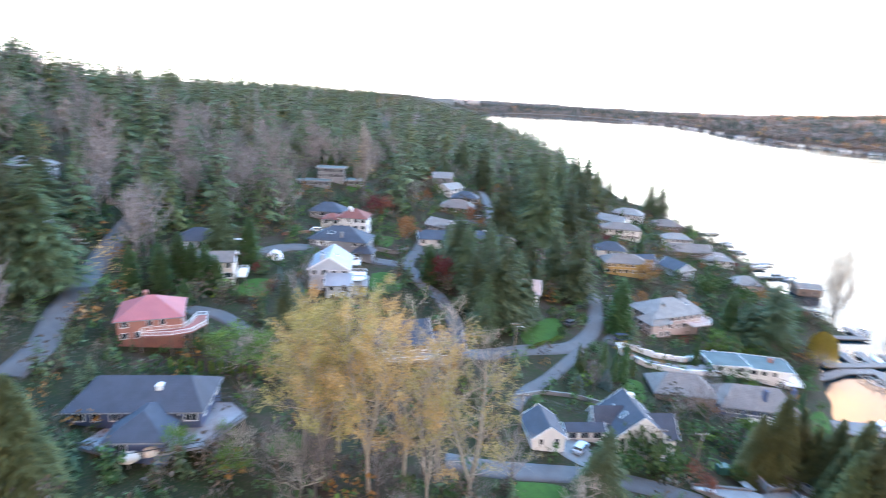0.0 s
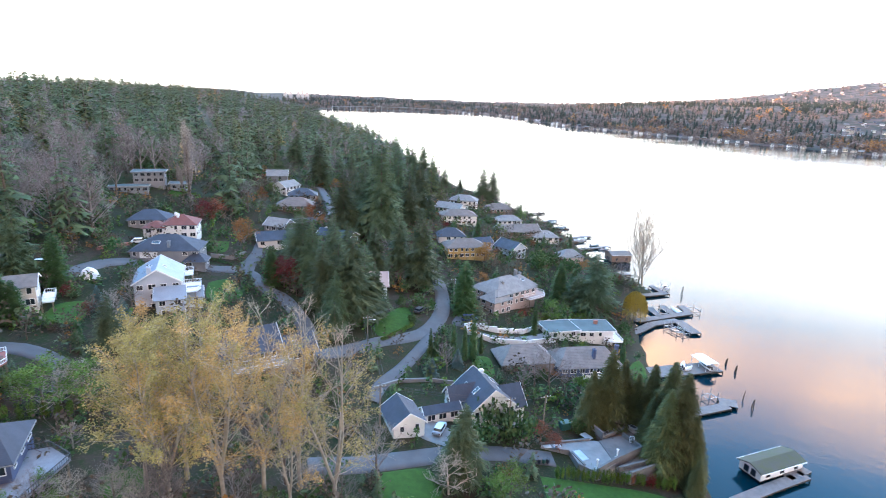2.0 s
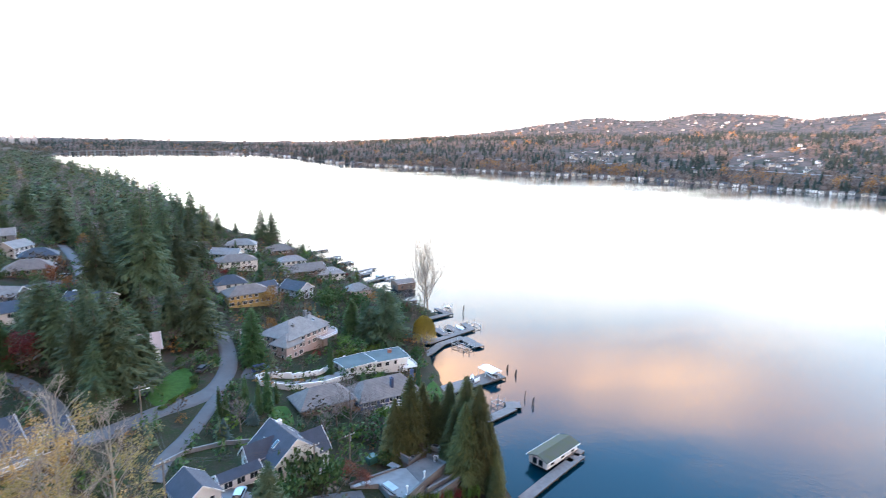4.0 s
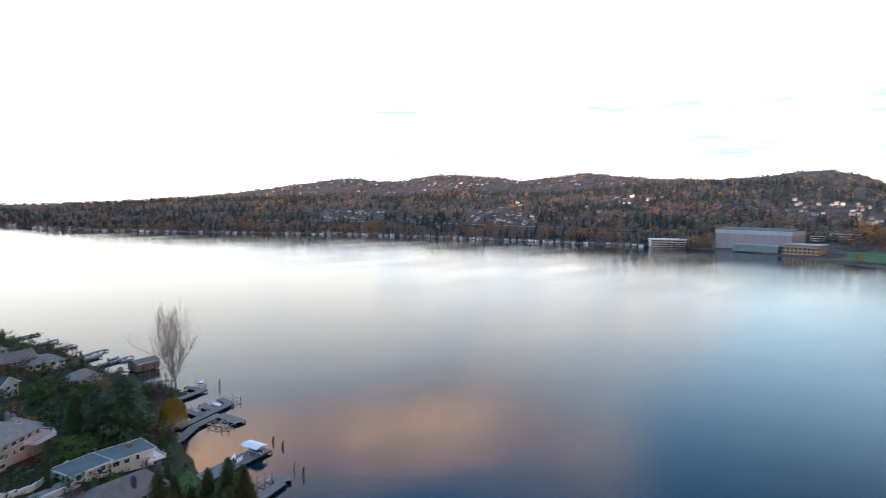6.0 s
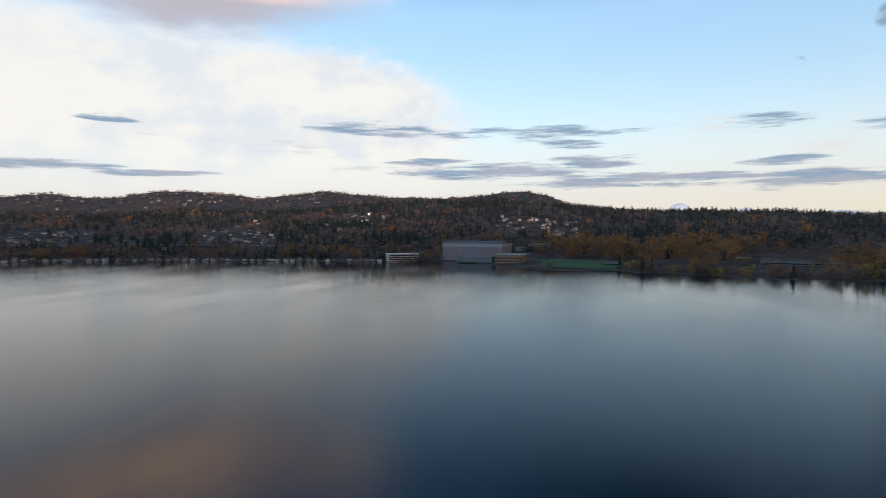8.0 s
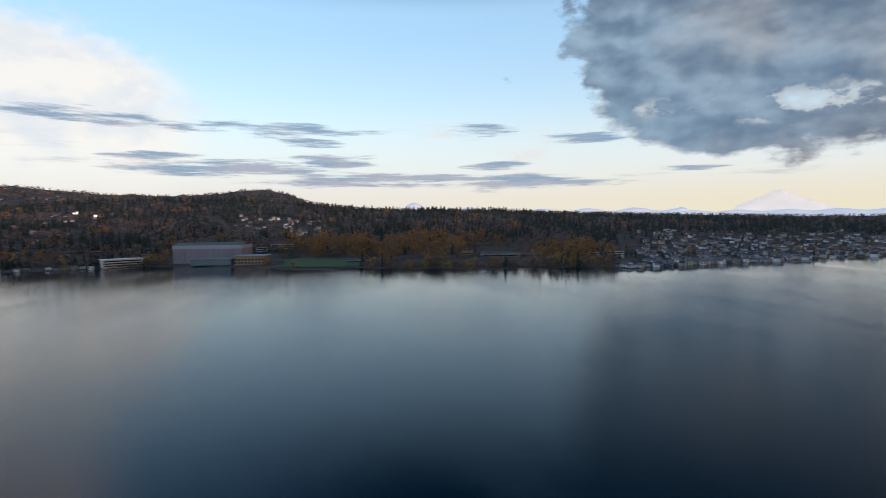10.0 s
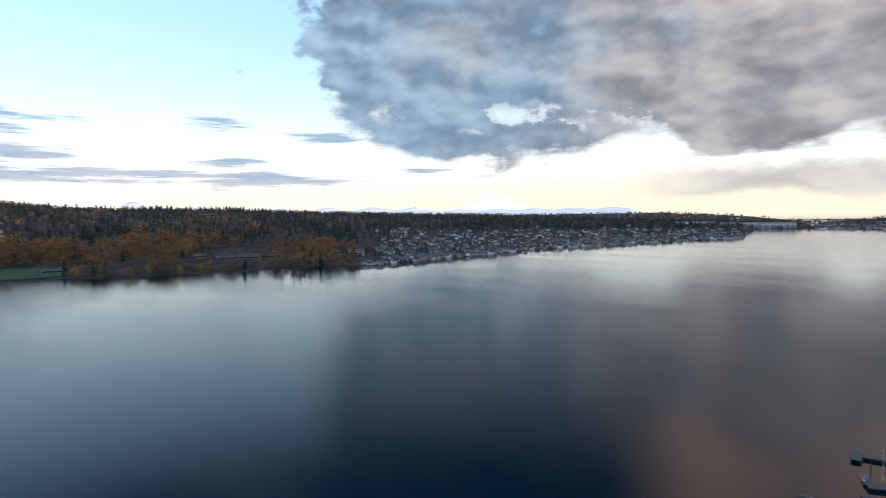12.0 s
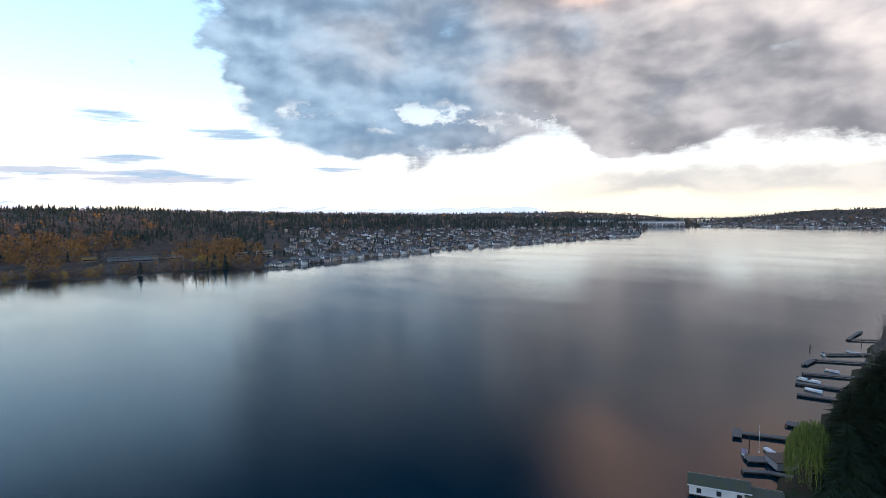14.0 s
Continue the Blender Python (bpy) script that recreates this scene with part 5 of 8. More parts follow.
house("white garage with a slate-blue gabled roof", -3.5, 101.4, -68, 10, 8.5, 3.4, 6.2, "gable", white_wall, slate, storeys=1, name="garage", scale=0.76)
house("open slate-roofed link between house and garage", 4.2, 106.6, 20, 9.5, 3.4, 2.6, 3.6, "gable", white_wall, slate, storeys=1, name="breezeway", over=0.4)
h = house("dark blue house with a wide slate hipped roof and grey deck", -66.5, 69.0, 21, 21, 11, 3.6, 6.6, "hip", navy_wall, slate, storeys=1, sink=5, inset=3.0, chimneys=((3.0, -2.0, 1.2, white_trim),), scale=0.95)
w = house("dark blue wing with a slate roof facing the deck", -62.0, 64.0, -69, 11, 8.5, 3.4, 5.6, "hip", navy_wall, slate, storeys=1, sink=5, name="house_wing", scale=0.95)
deck(h, [(-10, -9.5), (2, -14.0), (12.5, -11.0), (17.0, -2.0), (13.5, 2.5), (10.5, 2.5), (10.5, -5.5), (-10, -5.5)], 0.4, deck_grey, (dark_trim, (0, 1, 2, 3, 4)), low=-6)
h = house("rose brick house with a red metal roof and white balconies", -82.3, 88.5, 36, 14.5, 13, 6.6, 10.0, "hip", brick_wall, red_metal, storeys=2, sink=5, chimneys=((-1.5, 2.5, 2.2, brick_wall),), scale=0.78)
deck(h, [(-2, -6.5), (-2, -9.5), (5, -10.5), (9.5, -9.5), (13, -5), (13, 1.5), (10.5, 1.5), (9.0, -4), (7.2, -6.5)], 3.4, red_deck, (white_trim, ()), low=-5)
h = house("brown house with a dark shingle roof behind tall cottonwoods", -38.5, 112.2, 30, 15, 11, 5.6, 9.0, "gable", brown_wall, slate, storeys=2, sink=5, scale=0.92)
deck(h, [(-6, -5.5), (-6, -9), (9, -9), (9, -5.5)], 2.9, deck_grey, (white_trim, ()), low=-5)
house("brown wing with a dark shingle roof and rooflight", -29.5, 119, 30, 9, 8, 4.0, 6.4, "gable", brown_wall, slate, storeys=1, sink=4, lights=((0, -2.2, 1.6, 1.2),), scale=0.92)
house("grey house with a slate hipped roof under firs", -103.4, 130.5, 25, 13, 10, 3.8, 6.6, "hip", pale_blue_wall, slate, storeys=1)
h = house("rose house with a brown roof and white balcony front", -91.0, 117.6, 28, 15, 8, 5.4, 7.2, "gable", cream_wall, brown_shingle, storeys=2, sink=5, scale=0.85)
deck(h, [(8.5, -4), (11, -4), (11, 4), (8.5, 4)], 1.0, white_trim, (white_trim, ()), low=-4)
h = house("small white cottage with a rose roof under the firs", -14.8, 165.5, 8, 6.5, 7.5, 5.0, 8.0, "gable", white_wall, rose_wall, storeys=2, scale=0.95)
house("grey house among the trees on the slope", -160, 130, 25, 14, 10, 4.0, 6.8, "hip", grey_wall, grey_shingle, storeys=1)
house("dark-roofed house among the trees", -135.5, 106.5, 16, 12, 9, 3.6, 6.4, "hip", grey_wall, slate, storeys=1)
house("brown house half hidden by trees above the lane", -78.0, 296, 12, 12, 9, 4.2, 7.0, "gable", grey_wall, grey_shingle, storeys=1)
house("dark timber house among the firs", -7, 318, 12, 13, 10, 4.6, 7.4, "gable", brown_wall, brown_shingle, storeys=2)
house("dark-roofed house at the foot of the slope", 27.0, 71.0, 18, 16, 11, 3.4, 6.0, "hip", navy_wall, slate, storeys=1)

w = house("stepped pale blue-grey front with a pale metal roof", -61.6, 131.6, 20, 7.5, 7.0, 4.4, 6.8, "gable", pale_blue_wall, pale_metal, storeys=2, sink=5.0, name="house_wing")
w = house("low stepped bay with a pale metal roof", -59.2, 137.2, 20, 6.5, 6.0, 3.0, 5.0, "gable", pale_blue_wall, pale_metal, storeys=1, sink=5.0, name="house_wing")
w = house("upper rose stucco wing with a grey hipped roof", 32.5, 186.5, 38, 11, 10, 7.2, 10.6, "hip", rose_wall, grey_shingle, storeys=2, sink=5.0, name="house_wing", chimneys=((2.5, 2.0, 2.0, grey_shingle),))
w = house("rounded rose stucco front with a grey hipped roof", 23.5, 174.5, 38, 9, 8, 4.6, 7.4, "hip", rose_wall, grey_shingle, storeys=2, sink=5.0, name="house_wing")
w = house("slate-roofed garden porch of the grey house", -66.5, 160.0, 8, 7, 6, 3.0, 5.2, "hip", grey_wall, slate, storeys=1, name="house_wing")

# ---- concrete terrace by the shore ----
BIN_X, BIN_Y = 22.0, 95.6
brick_floor = material("rusty_roof_gravel", (0.16, 0.105, 0.085), (0.10, 0.07, 0.06), 0.95, scale=0.7, bump=0.4)
t = thing("concrete_terrace", 38, 101, 5.5, 0, "grey stained concrete roof terrace with low walls and vents", "terrace")
deck(t, [(-13.0, 0.6), (-7.3, -0.2), (-6.5, -4.5), (-3.5, -7.2), (1.0, -4.4), (0.0, 3.0), (-2.2, 3.4), (-12.8, 1.4)], 0.5, concrete, None, False, thick=4.0, name="slab")
deck(t, [(0.0, 3.0), (1.0, -4.4), (2.0, -3.3), (8.0, 0.5), (5.3, 5.6), (0.9, 4.1)], 0.38, dark_concrete, None, False, thick=4.0, name="slab")
deck(t, [(0.9, 4.1), (5.3, 5.6), (8.0, 0.5), (10.4, -2.0), (10.6, 6.2), (8.2, 9.0), (-0.6, 7.5)], 0.15, brick_floor, None, False, thick=4.0, name="lower_roof")
deck(t, [(1.0, -4.4), (3.2, -7.0), (11.9, -3.0), (10.4, -2.0), (8.0, 0.5)], -0.6, dark_concrete, None, False, thick=3.0, name="slab")
for a, b, high, z in (((-0.6, 7.5), (0.9, 4.1), 1.5, 0.4), ((0.9, 4.1), (8.2, 9.0), 0.7, 0.3), ((8.2, 9.0), (10.6, 6.2), 0.9, 0.1), ((10.6, 6.2), (10.4, -2.0), 0.9, 0.1), ((5.6, 5.4), (8.0, 0.5), 0.9, 0.3), ((2.0, -3.3), (8.0, 0.5), 1.1, 0.3), ((-3.5, -7.2), (2.0, -3.3), 1.0, 0.45), ((1.4, -5.2), (10.2, -2.0), 0.9, -0.6), ((3.2, -7.0), (11.9, -3.0), 1.2, -0.7), ((-12.9, 1.5), (-2.2, 3.5), 0.35, 0.45), ((0.0, 3.0), (0.9, -3.8), 0.22, 0.4), ((-6.9, -1.0), (-5.4, -5.2), 0.25, 0.45)):
    length = math.hypot(b[0] - a[0], b[1] - a[1])
    r = solid("parapet", *join([box_vf(0, length, -0.17, 0.17, 0, high), box_vf(-0.05, length + 0.05, -0.22, 0.22, high, high + 0.09)]), dark_concrete, t)
    r.matrix_basis = pose(*a, z, 0, 0, math.degrees(math.atan2(b[1] - a[1], b[0] - a[0])))
for x, y, w, d, h, a in ((9.2, 7.0, 3.6, 1.3, 1.1, -48), (2.8, 6.2, 2.0, 1.1, 0.7, 34), (5.0, 7.4, 1.7, 1.0, 0.7, 34)):
    u = bevelled("air_handler", (w, d, h), steel, t, (x, y, 0.2), radians(a))
    u["label"] = "pale metal air unit with dark grilles"
    for q in (-0.25, 0.25):
        g2 = solid("grille", *box_vf(-w * 0.18, w * 0.18, -d * 0.3, d * 0.3, h + 0.2, h + 0.24), dark_trim, u)
        g2.matrix_basis = pose(x, y, 0, 0, 0, a) @ pose(q * w, 0, 0)
for x, y in ((1.6, -3.0), (-3.4, -6.4)):
    v, f = tube_arrays([(x, y, 0.5)], [(x, y, 2.7)], [0.13], [0.13], 10)
    solid("vent_pipe", v, f, white_trim, t)
    v, f = tube_arrays([(x, y, 2.6), (x, y, 2.85)], [(x, y, 2.85), (x, y, 2.95)], [0.26, 0.26], [0.26, 0.02], 10)
    solid("vent_cap", v, f, white_trim, t)
    bevelled("vent_base", (0.7, 0.7, 0.6), steel, t, (x, y, 0.45))
for x, y, w, d, a in ((-2.4, 4.8, 1.6, 2.6, 30), (-11.6, 0.8, 1.6, 1.0, 10), (-9.6, 1.1, 1.6, 1.0, 10), (-5.5, -2.0, 2.0, 3.4, 20)):
    bevelled("roof_hatch", (w, d, 0.14), steel, t, (x, y, 0.48), radians(a))
solid("ladder", *join([box_vf(6.3, 6.38, 3.2, 3.28, 0.3, 2.0), box_vf(7.0, 7.08, 2.6, 2.68, 0.3, 2.0)] + [box_vf(6.3, 7.08, 2.9, 2.98, 0.5 + i * 0.35, 0.56 + i * 0.35) for i in range(5)]), white_trim, t)
b = thing("bin_shelter", 32.0, 110.5, ground_z(32, 110.5), 20, "small green utility box beside the terrace", "box")
bevelled("body", (2.2, 1.6, 1.6), green_box, b)
bevelled("lid", (2.4, 1.8, 0.2), green_box, b, (0, 0, 1.6))


def wheelie_bin(x, y, ang, paint, label):
    """A lidded bin on two wheels."""
    ob = thing("wheelie_bin", x, y, ground_z(x, y) + 0.25, ang, label, "bin", "bins beside the lane")
    v = [(-0.24, -0.28, 0.08), (0.24, -0.28, 0.08), (0.24, 0.28, 0.08), (-0.24, 0.28, 0.08), (-0.3, -0.36, 1.0), (0.3, -0.36, 1.0), (0.3, 0.36, 1.0), (-0.3, 0.36, 1.0)]
    solid("body", v, BOX_F, paint, ob)
    bevelled("lid", (0.66, 0.80, 0.1), dark_trim, ob, (0, 0, 1.0))
    for q in (-1, 1):
        w, f = tube_arrays([(q * 0.25, 0.3, 0.12)], [(q * 0.31, 0.3, 0.12)], [0.12], [0.12], 9)
        solid("wheel", w, f, rubber, ob)


for i in range(5):
    wheelie_bin(BIN_X + i * 0.85, BIN_Y + 0.25 * i, 15 + i * 9, (green_box, dark_trim, slate, green_box, slate)[i], ("dark green", "black", "blue-grey", "dark green", "blue-grey")[i] + " plastic wheelie bin standing by the lane")


# ---- trees of the village ----
FIRS = [(-17.7, 216.6, 40), (-32.8, 220.9, 24.5), (-36.9, 166.2, 23.4), (-19.3, 145.8, 26.4), (-29.9, 168, 16.4), (-1.2, 182.3, 25.7), (-13.7, 264.9, 34), (-93, 303.8, 18.6), (-3.5, 416.9, 31), (-10.3, 367, 30.2), (-59.7, 315.8, 26.5), (-83, 362.7, 23.1), (-22.4, 229.8, 27.1), (-15, 226.9, 30.3), (-31, 241.2, 20.3), (-45.1, 182.4, 12.6), (4.9, 412.8, 18.7), (12.3, 407.1, 19.2), (25.2, 440.8, 11), (38.9, 394.6, 24.7), (46.4, 400.6, 24.2), (59, 350.3, 9), (8, 88.6, 15.4), (5.9, 86.6, 11.1), (-35.6, 177.5, 12.4), (-23.4, 147.5, 21.1), (-17.2, 154.8, 20.4), (-78.9, 304.2, 15.1), (-46, 343.6, 18.8)]
for x, y, h in FIRS:
    plant("fir_tree", x, y, h, "tall dark green fir with layered boughs", group="firs of the village", wide=1.25 if h < 30 else 0.95)
for x, y, h in [(-139.1, 113.9, 24), (-132.6, 100.7, 16.2), (-109.4, 88.6, 28), (-112.4, 85.8, 30), (-94.8, 128.7, 20), (-123.2, 137.4, 24), (-26, 236, 28), (-20, 245, 30), (-28, 254, 26), (-8, 250, 27), (-4, 285, 30), (-16, 290, 30), (-24, 305, 28), (-8, 340, 27), (2, 372, 24), (-30, 330, 27), (-26, 158, 24), (-33, 161, 22), (-28, 149, 20), (-14, 152, 16), (-40, 172, 20), (-23, 140, 16), (-24, 168, 22), (-16, 176, 20), (-9, 186, 22), (-30, 178, 21)]:
    plant("fir_tree", x, y, h, "tall dark green fir with layered boughs", group="firs of the village", wide=1.2)
for x, y, h in [(-87.9, 130.8, 13.6), (-44.6, 159.1, 12.1), (48.3, 190.3, 15.6), (54.9, 196.2, 12.8), (-87, 111.4, 11.5), (-90.9, 111.5, 11), (-84.7, 112.1, 9.5), (-95, 112, 12), (12.5, 165.8, 17.4), (-93, 104, 10.5), (-97, 107.5, 10), (-99, 101, 10)]:
    plant("round_conifer", x, y, h, "dense rounded dark green conifer", group="dense conifers of the gardens", wide=1.05)
for x, y, h in [(59.1, 184.8, 22.8), (53.2, 185.2, 14.3), (63, 196, 17)]:
    plant("deodar_tree", x, y, h, "broad dark cedar with level tiers of boughs")
for x, y, h in [(-64.3, 110.3, 8.5), (-67.2, 120.3, 6.8), (-74.8, 124.2, 6.2), (8.9, 130.3, 5.4), (2.5, 123.1, 5.5)]:
    plant("spruce_tree", x, y, h, "small blue-green spruce in a garden", group="garden spruces")
for x, y, h in [(41.5, 111.7, 20.5), (37.4, 110.6, 15.4), (45.3, 113.6, 17.8), (50.7, 110.6, 18.9), (52.3, 105, 22.6), (48, 112.1, 15.5), (52.5, 99.6, 23), (49.3, 99, 19.4), (54.4, 97.5, 15), (49, 104.3, 15.5), (54.6, 95.7, 9.9), (53.5, 92.5, 8.5)]:
    plant("cedar_tree", x, y, h, "dense olive-green cedar beside the shore", group="row of shore cedars", wide=1.05)
for x, y, h in [(2, 132, 8.8), (3.5, 132, 8.1), (7.9, 134.4, 10.7), (13.2, 136.5, 12.4), (5.7, 133.5, 6.3), (15.8, 140.8, 6.6), (33.7, 159.1, 11.2), (10.9, 135, 9.7), (55.5, 142.5, 9), (54.5, 139.5, 9.5), (56.5, 146, 8.5)]:
    plant("columnar_cedar", x, y, h, "slender green columnar cedar", group="columnar cedars")
plant("poplar_tree", -90.5, 216.4, 26, "tall narrow poplar with sparse tan leaves")
for x, y, h in [(-99.2, 227, 8.5), (-95.2, 221, 8.3)]:
    plant("poplar_tree", x, y, h, "small narrow poplar with yellow leaves", wide=1.3)
for x, y, h in [(-129.2, 184.1, 19.6), (-112.7, 173.2, 26.6), (-124.6, 206.7, 22), (-114.2, 164.7, 19.2), (-108.2, 185.8, 19.7), (-112.2, 205.3, 18), (-135.9, 188.8, 15), (-105.7, 158.8, 19.6), (-108.3, 174.6, 17.8), (-148.5, 203.3, 12), (-120.8, 203.2, 13), (-126.8, 249, 14.7), (-99, 166, 15), (-118, 190, 20), (-140, 170, 20), (-128, 158, 19), (-150, 185, 18)]:
    plant("bare_tree", x, y, h, "leafless grey-brown tree on the slope", group="leafless trees on the slope", wide=1.25)
for x, y, h in [(-8.8, 197.8, 10.6), (-13.9, 197.6, 8.5), (-12, 420.3, 15), (-1.3, 399.7, 14), (-70.1, 133.3, 7.8), (-68.9, 127.5, 7.2), (31.3, 124.8, 12.3), (28.3, 127.7, 7.5), (24, 122, 7), (36, 127, 8)]:
    plant("bare_tree", x, y, h, "small leafless garden tree with dense twigs", group="leafless garden trees", wide=1.6)
for x, y, h in [(-59.6, 180.6, 10.9), (23, 213, 10.4), (-88.1, 266.9, 6), (-46, 222, 7.1)]:
    plant("orange_tree", x, y, h, "small rounded tree with rusty orange leaves", wide=1.1)
for x, y, h in [(-75.2, 120.3, 3.4), (-83.4, 127.1, 3.2), (-75.7, 202.4, 8.4), (-78.7, 199.5, 8.3), (-41.2, 158.9, 9), (-39.7, 159.8, 7.9), (25.4, 104, 4.6), (28, 101.5, 4)]:
    plant("red_maple", x, y, h, "small maple with dull red leaves", group="red maples", wide=1.2)
plant("bare_poplar", 91.0, 223.5, 30, "tall leafless poplar at the water's edge", lean=(0, 5), wide=1.3)
plant("bare_poplar", 88.5, 221.5, 25, "tall leafless poplar at the water's edge")
plant("willow_tree", 75, 187.5, 11.5, "golden weeping willow on the shore", variants=1, wide=0.95)
COTTONWOODS = [
    (-35.0, 69.5, 30.5, 4, 0.90, yellow_leaf, tan_leaf, "tall cottonwood with thinning yellow leaves"), (-40.0, 72.5, 27.0, 3, 0.86, yellow_leaf, yellow_leaf, "tall cottonwood with thinning yellow leaves"),
    (-36.0, 77.0, 30.0, 3, 0.70, yellow_leaf, tan_leaf, "tall cottonwood with thinning yellow leaves"), (-28.0, 71.0, 32.0, 4, 0.62, tan_leaf, yellow_leaf, "tall forked cottonwood with thin tan leaves"),
    (-23.5, 74.5, 30.5, 3, 0.52, tan_leaf, yellow_leaf, "tall forked cottonwood with thin tan leaves"), (-19.0, 79.0, 32.5, 3, 0.34, tan_leaf, tan_leaf, "almost leafless cottonwood with tan twigs"),
    (-13.0, 74.5, 32.5, 3, 0.44, yellow_leaf, yellow_leaf, "almost leafless cottonwood with pale branches"), (-18.5, 71.0, 22.0, 2, 0.5, yellow_leaf, tan_leaf, "half-bare young cottonwood with yellow leaves"),
]
for i, (x, y, h, forks, leafy, tone, second, text) in enumerate(COTTONWOODS):
    trunk, stems, crown = cottonwood_meshes(300 + i * 7, h, forks, leafy, tone, second, 0.30 if forks > 2 else 0.2, 0.35 if leafy < 0.5 else 0.0)
    ob = thing("cottonwood", x, y, ground_z(x, y) - 0.1, 0, text, "tree", "tall cottonwoods")
    hang("trunk", trunk, ob)
    for q in stems:
        hang("leader", q, ob)
    hang("crown", crown, ob)
THICKET = random.Random(31)
for i in range(22):
    x, y = THICKET.uniform(-50, -6), THICKET.uniform(61, 83)
    plant("bare_tree", x, y, THICKET.uniform(6, 13), "thin grey leafless tree among the cottonwoods", group="leafless trees among the cottonwoods", wide=1.3)
for x, y, h in [(5.3, 83.5, 8.5), (-54.5, 79.3, 4.5), (-43, 69.5, 6), (-61.1, 87.5, 8.6), (-58.9, 92.2, 7.9), (-47, 66, 7), (-36, 64, 9)]:
    plant("pale_bare_tree", x, y, h, "pale leafless ornamental tree", group="pale leafless trees", wide=1.5)
for x, y, h in [(-63.2, 86.4, 9.6), (-58.9, 90.2, 8.8), (-67.7, 87.4, 6.3), (-51.8, 68.2, 4.5), (16.3, 84.9, 6.9), (-65, 96, 4.5), (-47, 63, 6), (-56, 62, 6), (14, 82, 6.5)]:
    plant("olive_tree", x, y, h, "broad shrubby tree with fading green leaves", group="fading garden trees", wide=1.35)
for x, y, h in [(-66, 46.5, 19), (-68.6, 44.5, 17.5)]:
    plant("cedar_tree", x, y, h, "dense olive-green cedar beside the deck", wide=1.2)
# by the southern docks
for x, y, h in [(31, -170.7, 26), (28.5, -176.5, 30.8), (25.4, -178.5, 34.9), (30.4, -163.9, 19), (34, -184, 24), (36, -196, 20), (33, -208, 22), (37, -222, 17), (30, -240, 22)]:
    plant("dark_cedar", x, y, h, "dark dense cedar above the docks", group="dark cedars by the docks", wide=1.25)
plant("green_willow", 38.5, -166.0, 18.5, "weeping willow with yellow-green leaves", variants=1, wide=0.8)
for x, y, h in [(43.2, -265.7, 11), (49.4, -328.1, 10.6), (44, -290, 14), (46, -312, 14), (52, -360, 12), (55, -385, 13)]:
    plant("bare_tree", x, y, h, "leafless tree on the southern shore", group="leafless trees on the shore", wide=1.3)

HOUSE_SPOTS = [(o.matrix_basis.translation.x, o.matrix_basis.translation.y) for o in scene.objects if o.parent is None and o.get("category") == "house"]
HOUSE_SPOTS = np.array(HOUSE_SPOTS)
LANES = np.concatenate([smooth_line(p, 3.0) for p in (
    [(-89.7, 142), (-80, 156), (-64, 160.5), (-53.6, 164.3), (-46.1, 155.8), (-39.3, 151.2), (-31, 138), (-25.6, 124), (-11.3, 136.1), (1.1, 148.4), (5.3, 162.3), (4.9, 188.6), (-2, 225)],
    [(-53.6, 164.3), (-55.1, 181), (-56.5, 192.8), (-55, 211), (-41, 236), (-42.5, 251), (-58, 306)], [(2.5, 146), (-4.8, 124.7), (-10.6, 108)],
    [(-19, 84.5), (-3, 90.7), (18, 97.8), (27, 98.5)], [(-90, 64), (-106.2, 93.8), (-121.8, 122.5), (-140, 160)])])
LAWNS = np.array([(-55, 148), (-8, 150), (-79, 121), (-1, 84), (61, 145), (16, 134), (38, 86), (-78, 101), (-68, 99), (29, 101), (34, 103), (39, 103), (44, 102), (36, 108), (27, 92), (32, 92), (37, 92), (42, 92), (47, 92), (52, 91)])


def clear(x, y, from_house=9.0, from_lane=4.0, from_lawn=7.0):
    return np.hypot(HOUSE_SPOTS[:, 0] - x, HOUSE_SPOTS[:, 1] - y).min() > from_house and np.hypot(LANES[:, 0] - x, LANES[:, 1] - y).min() > from_lane and np.hypot(LAWNS[:, 0] - x, LAWNS[:, 1] - y).min() > from_lawn


def open_view(x, y, h):
    """Whether a tall tree would stand close before a house, seen from the sky over the shore."""
    d, a = np.hypot(x, y), np.arctan2(x, y)
    hd, ha = np.hypot(HOUSE_SPOTS[:, 0], HOUSE_SPOTS[:, 1]), np.arctan2(HOUSE_SPOTS[:, 0], HOUSE_SPOTS[:, 1])
    return not np.any((np.abs(a - ha) < 9.0 / hd) & (d < hd + 4) & (d > hd - h * 3.0))


# shrubs and hedges between the houses
mix = [(shrub_green, "rounded dark green garden shrub"), (shrub_green, "rounded dark green garden shrub"), (bright_green, "rounded bright green garden shrub"), (orange_leaf, "rounded rust-brown garden shrub"), (brown_leaf, "tangled leafless brown garden shrub"), (red_leaf, "rounded dull red garden shrub"), (fir_green, "dense deep green laurel bush")]
rng = random.Random(11)
count = 0
while count < 200:
    y = rng.uniform(45, 330)
    s = rng.uniform(3, 190)
    x = float(np.interp(y, SHORE_Y, SHORE_X)) - s
    if not clear(x, y, 7.0, 3.4, 5.5):
        continue
    m, text = rng.choice(mix)
    r = rng.uniform(0.8, 2.6)
    shrub(x, y, r, r * rng.uniform(0.7, 1.3), m, text)
    count += 1
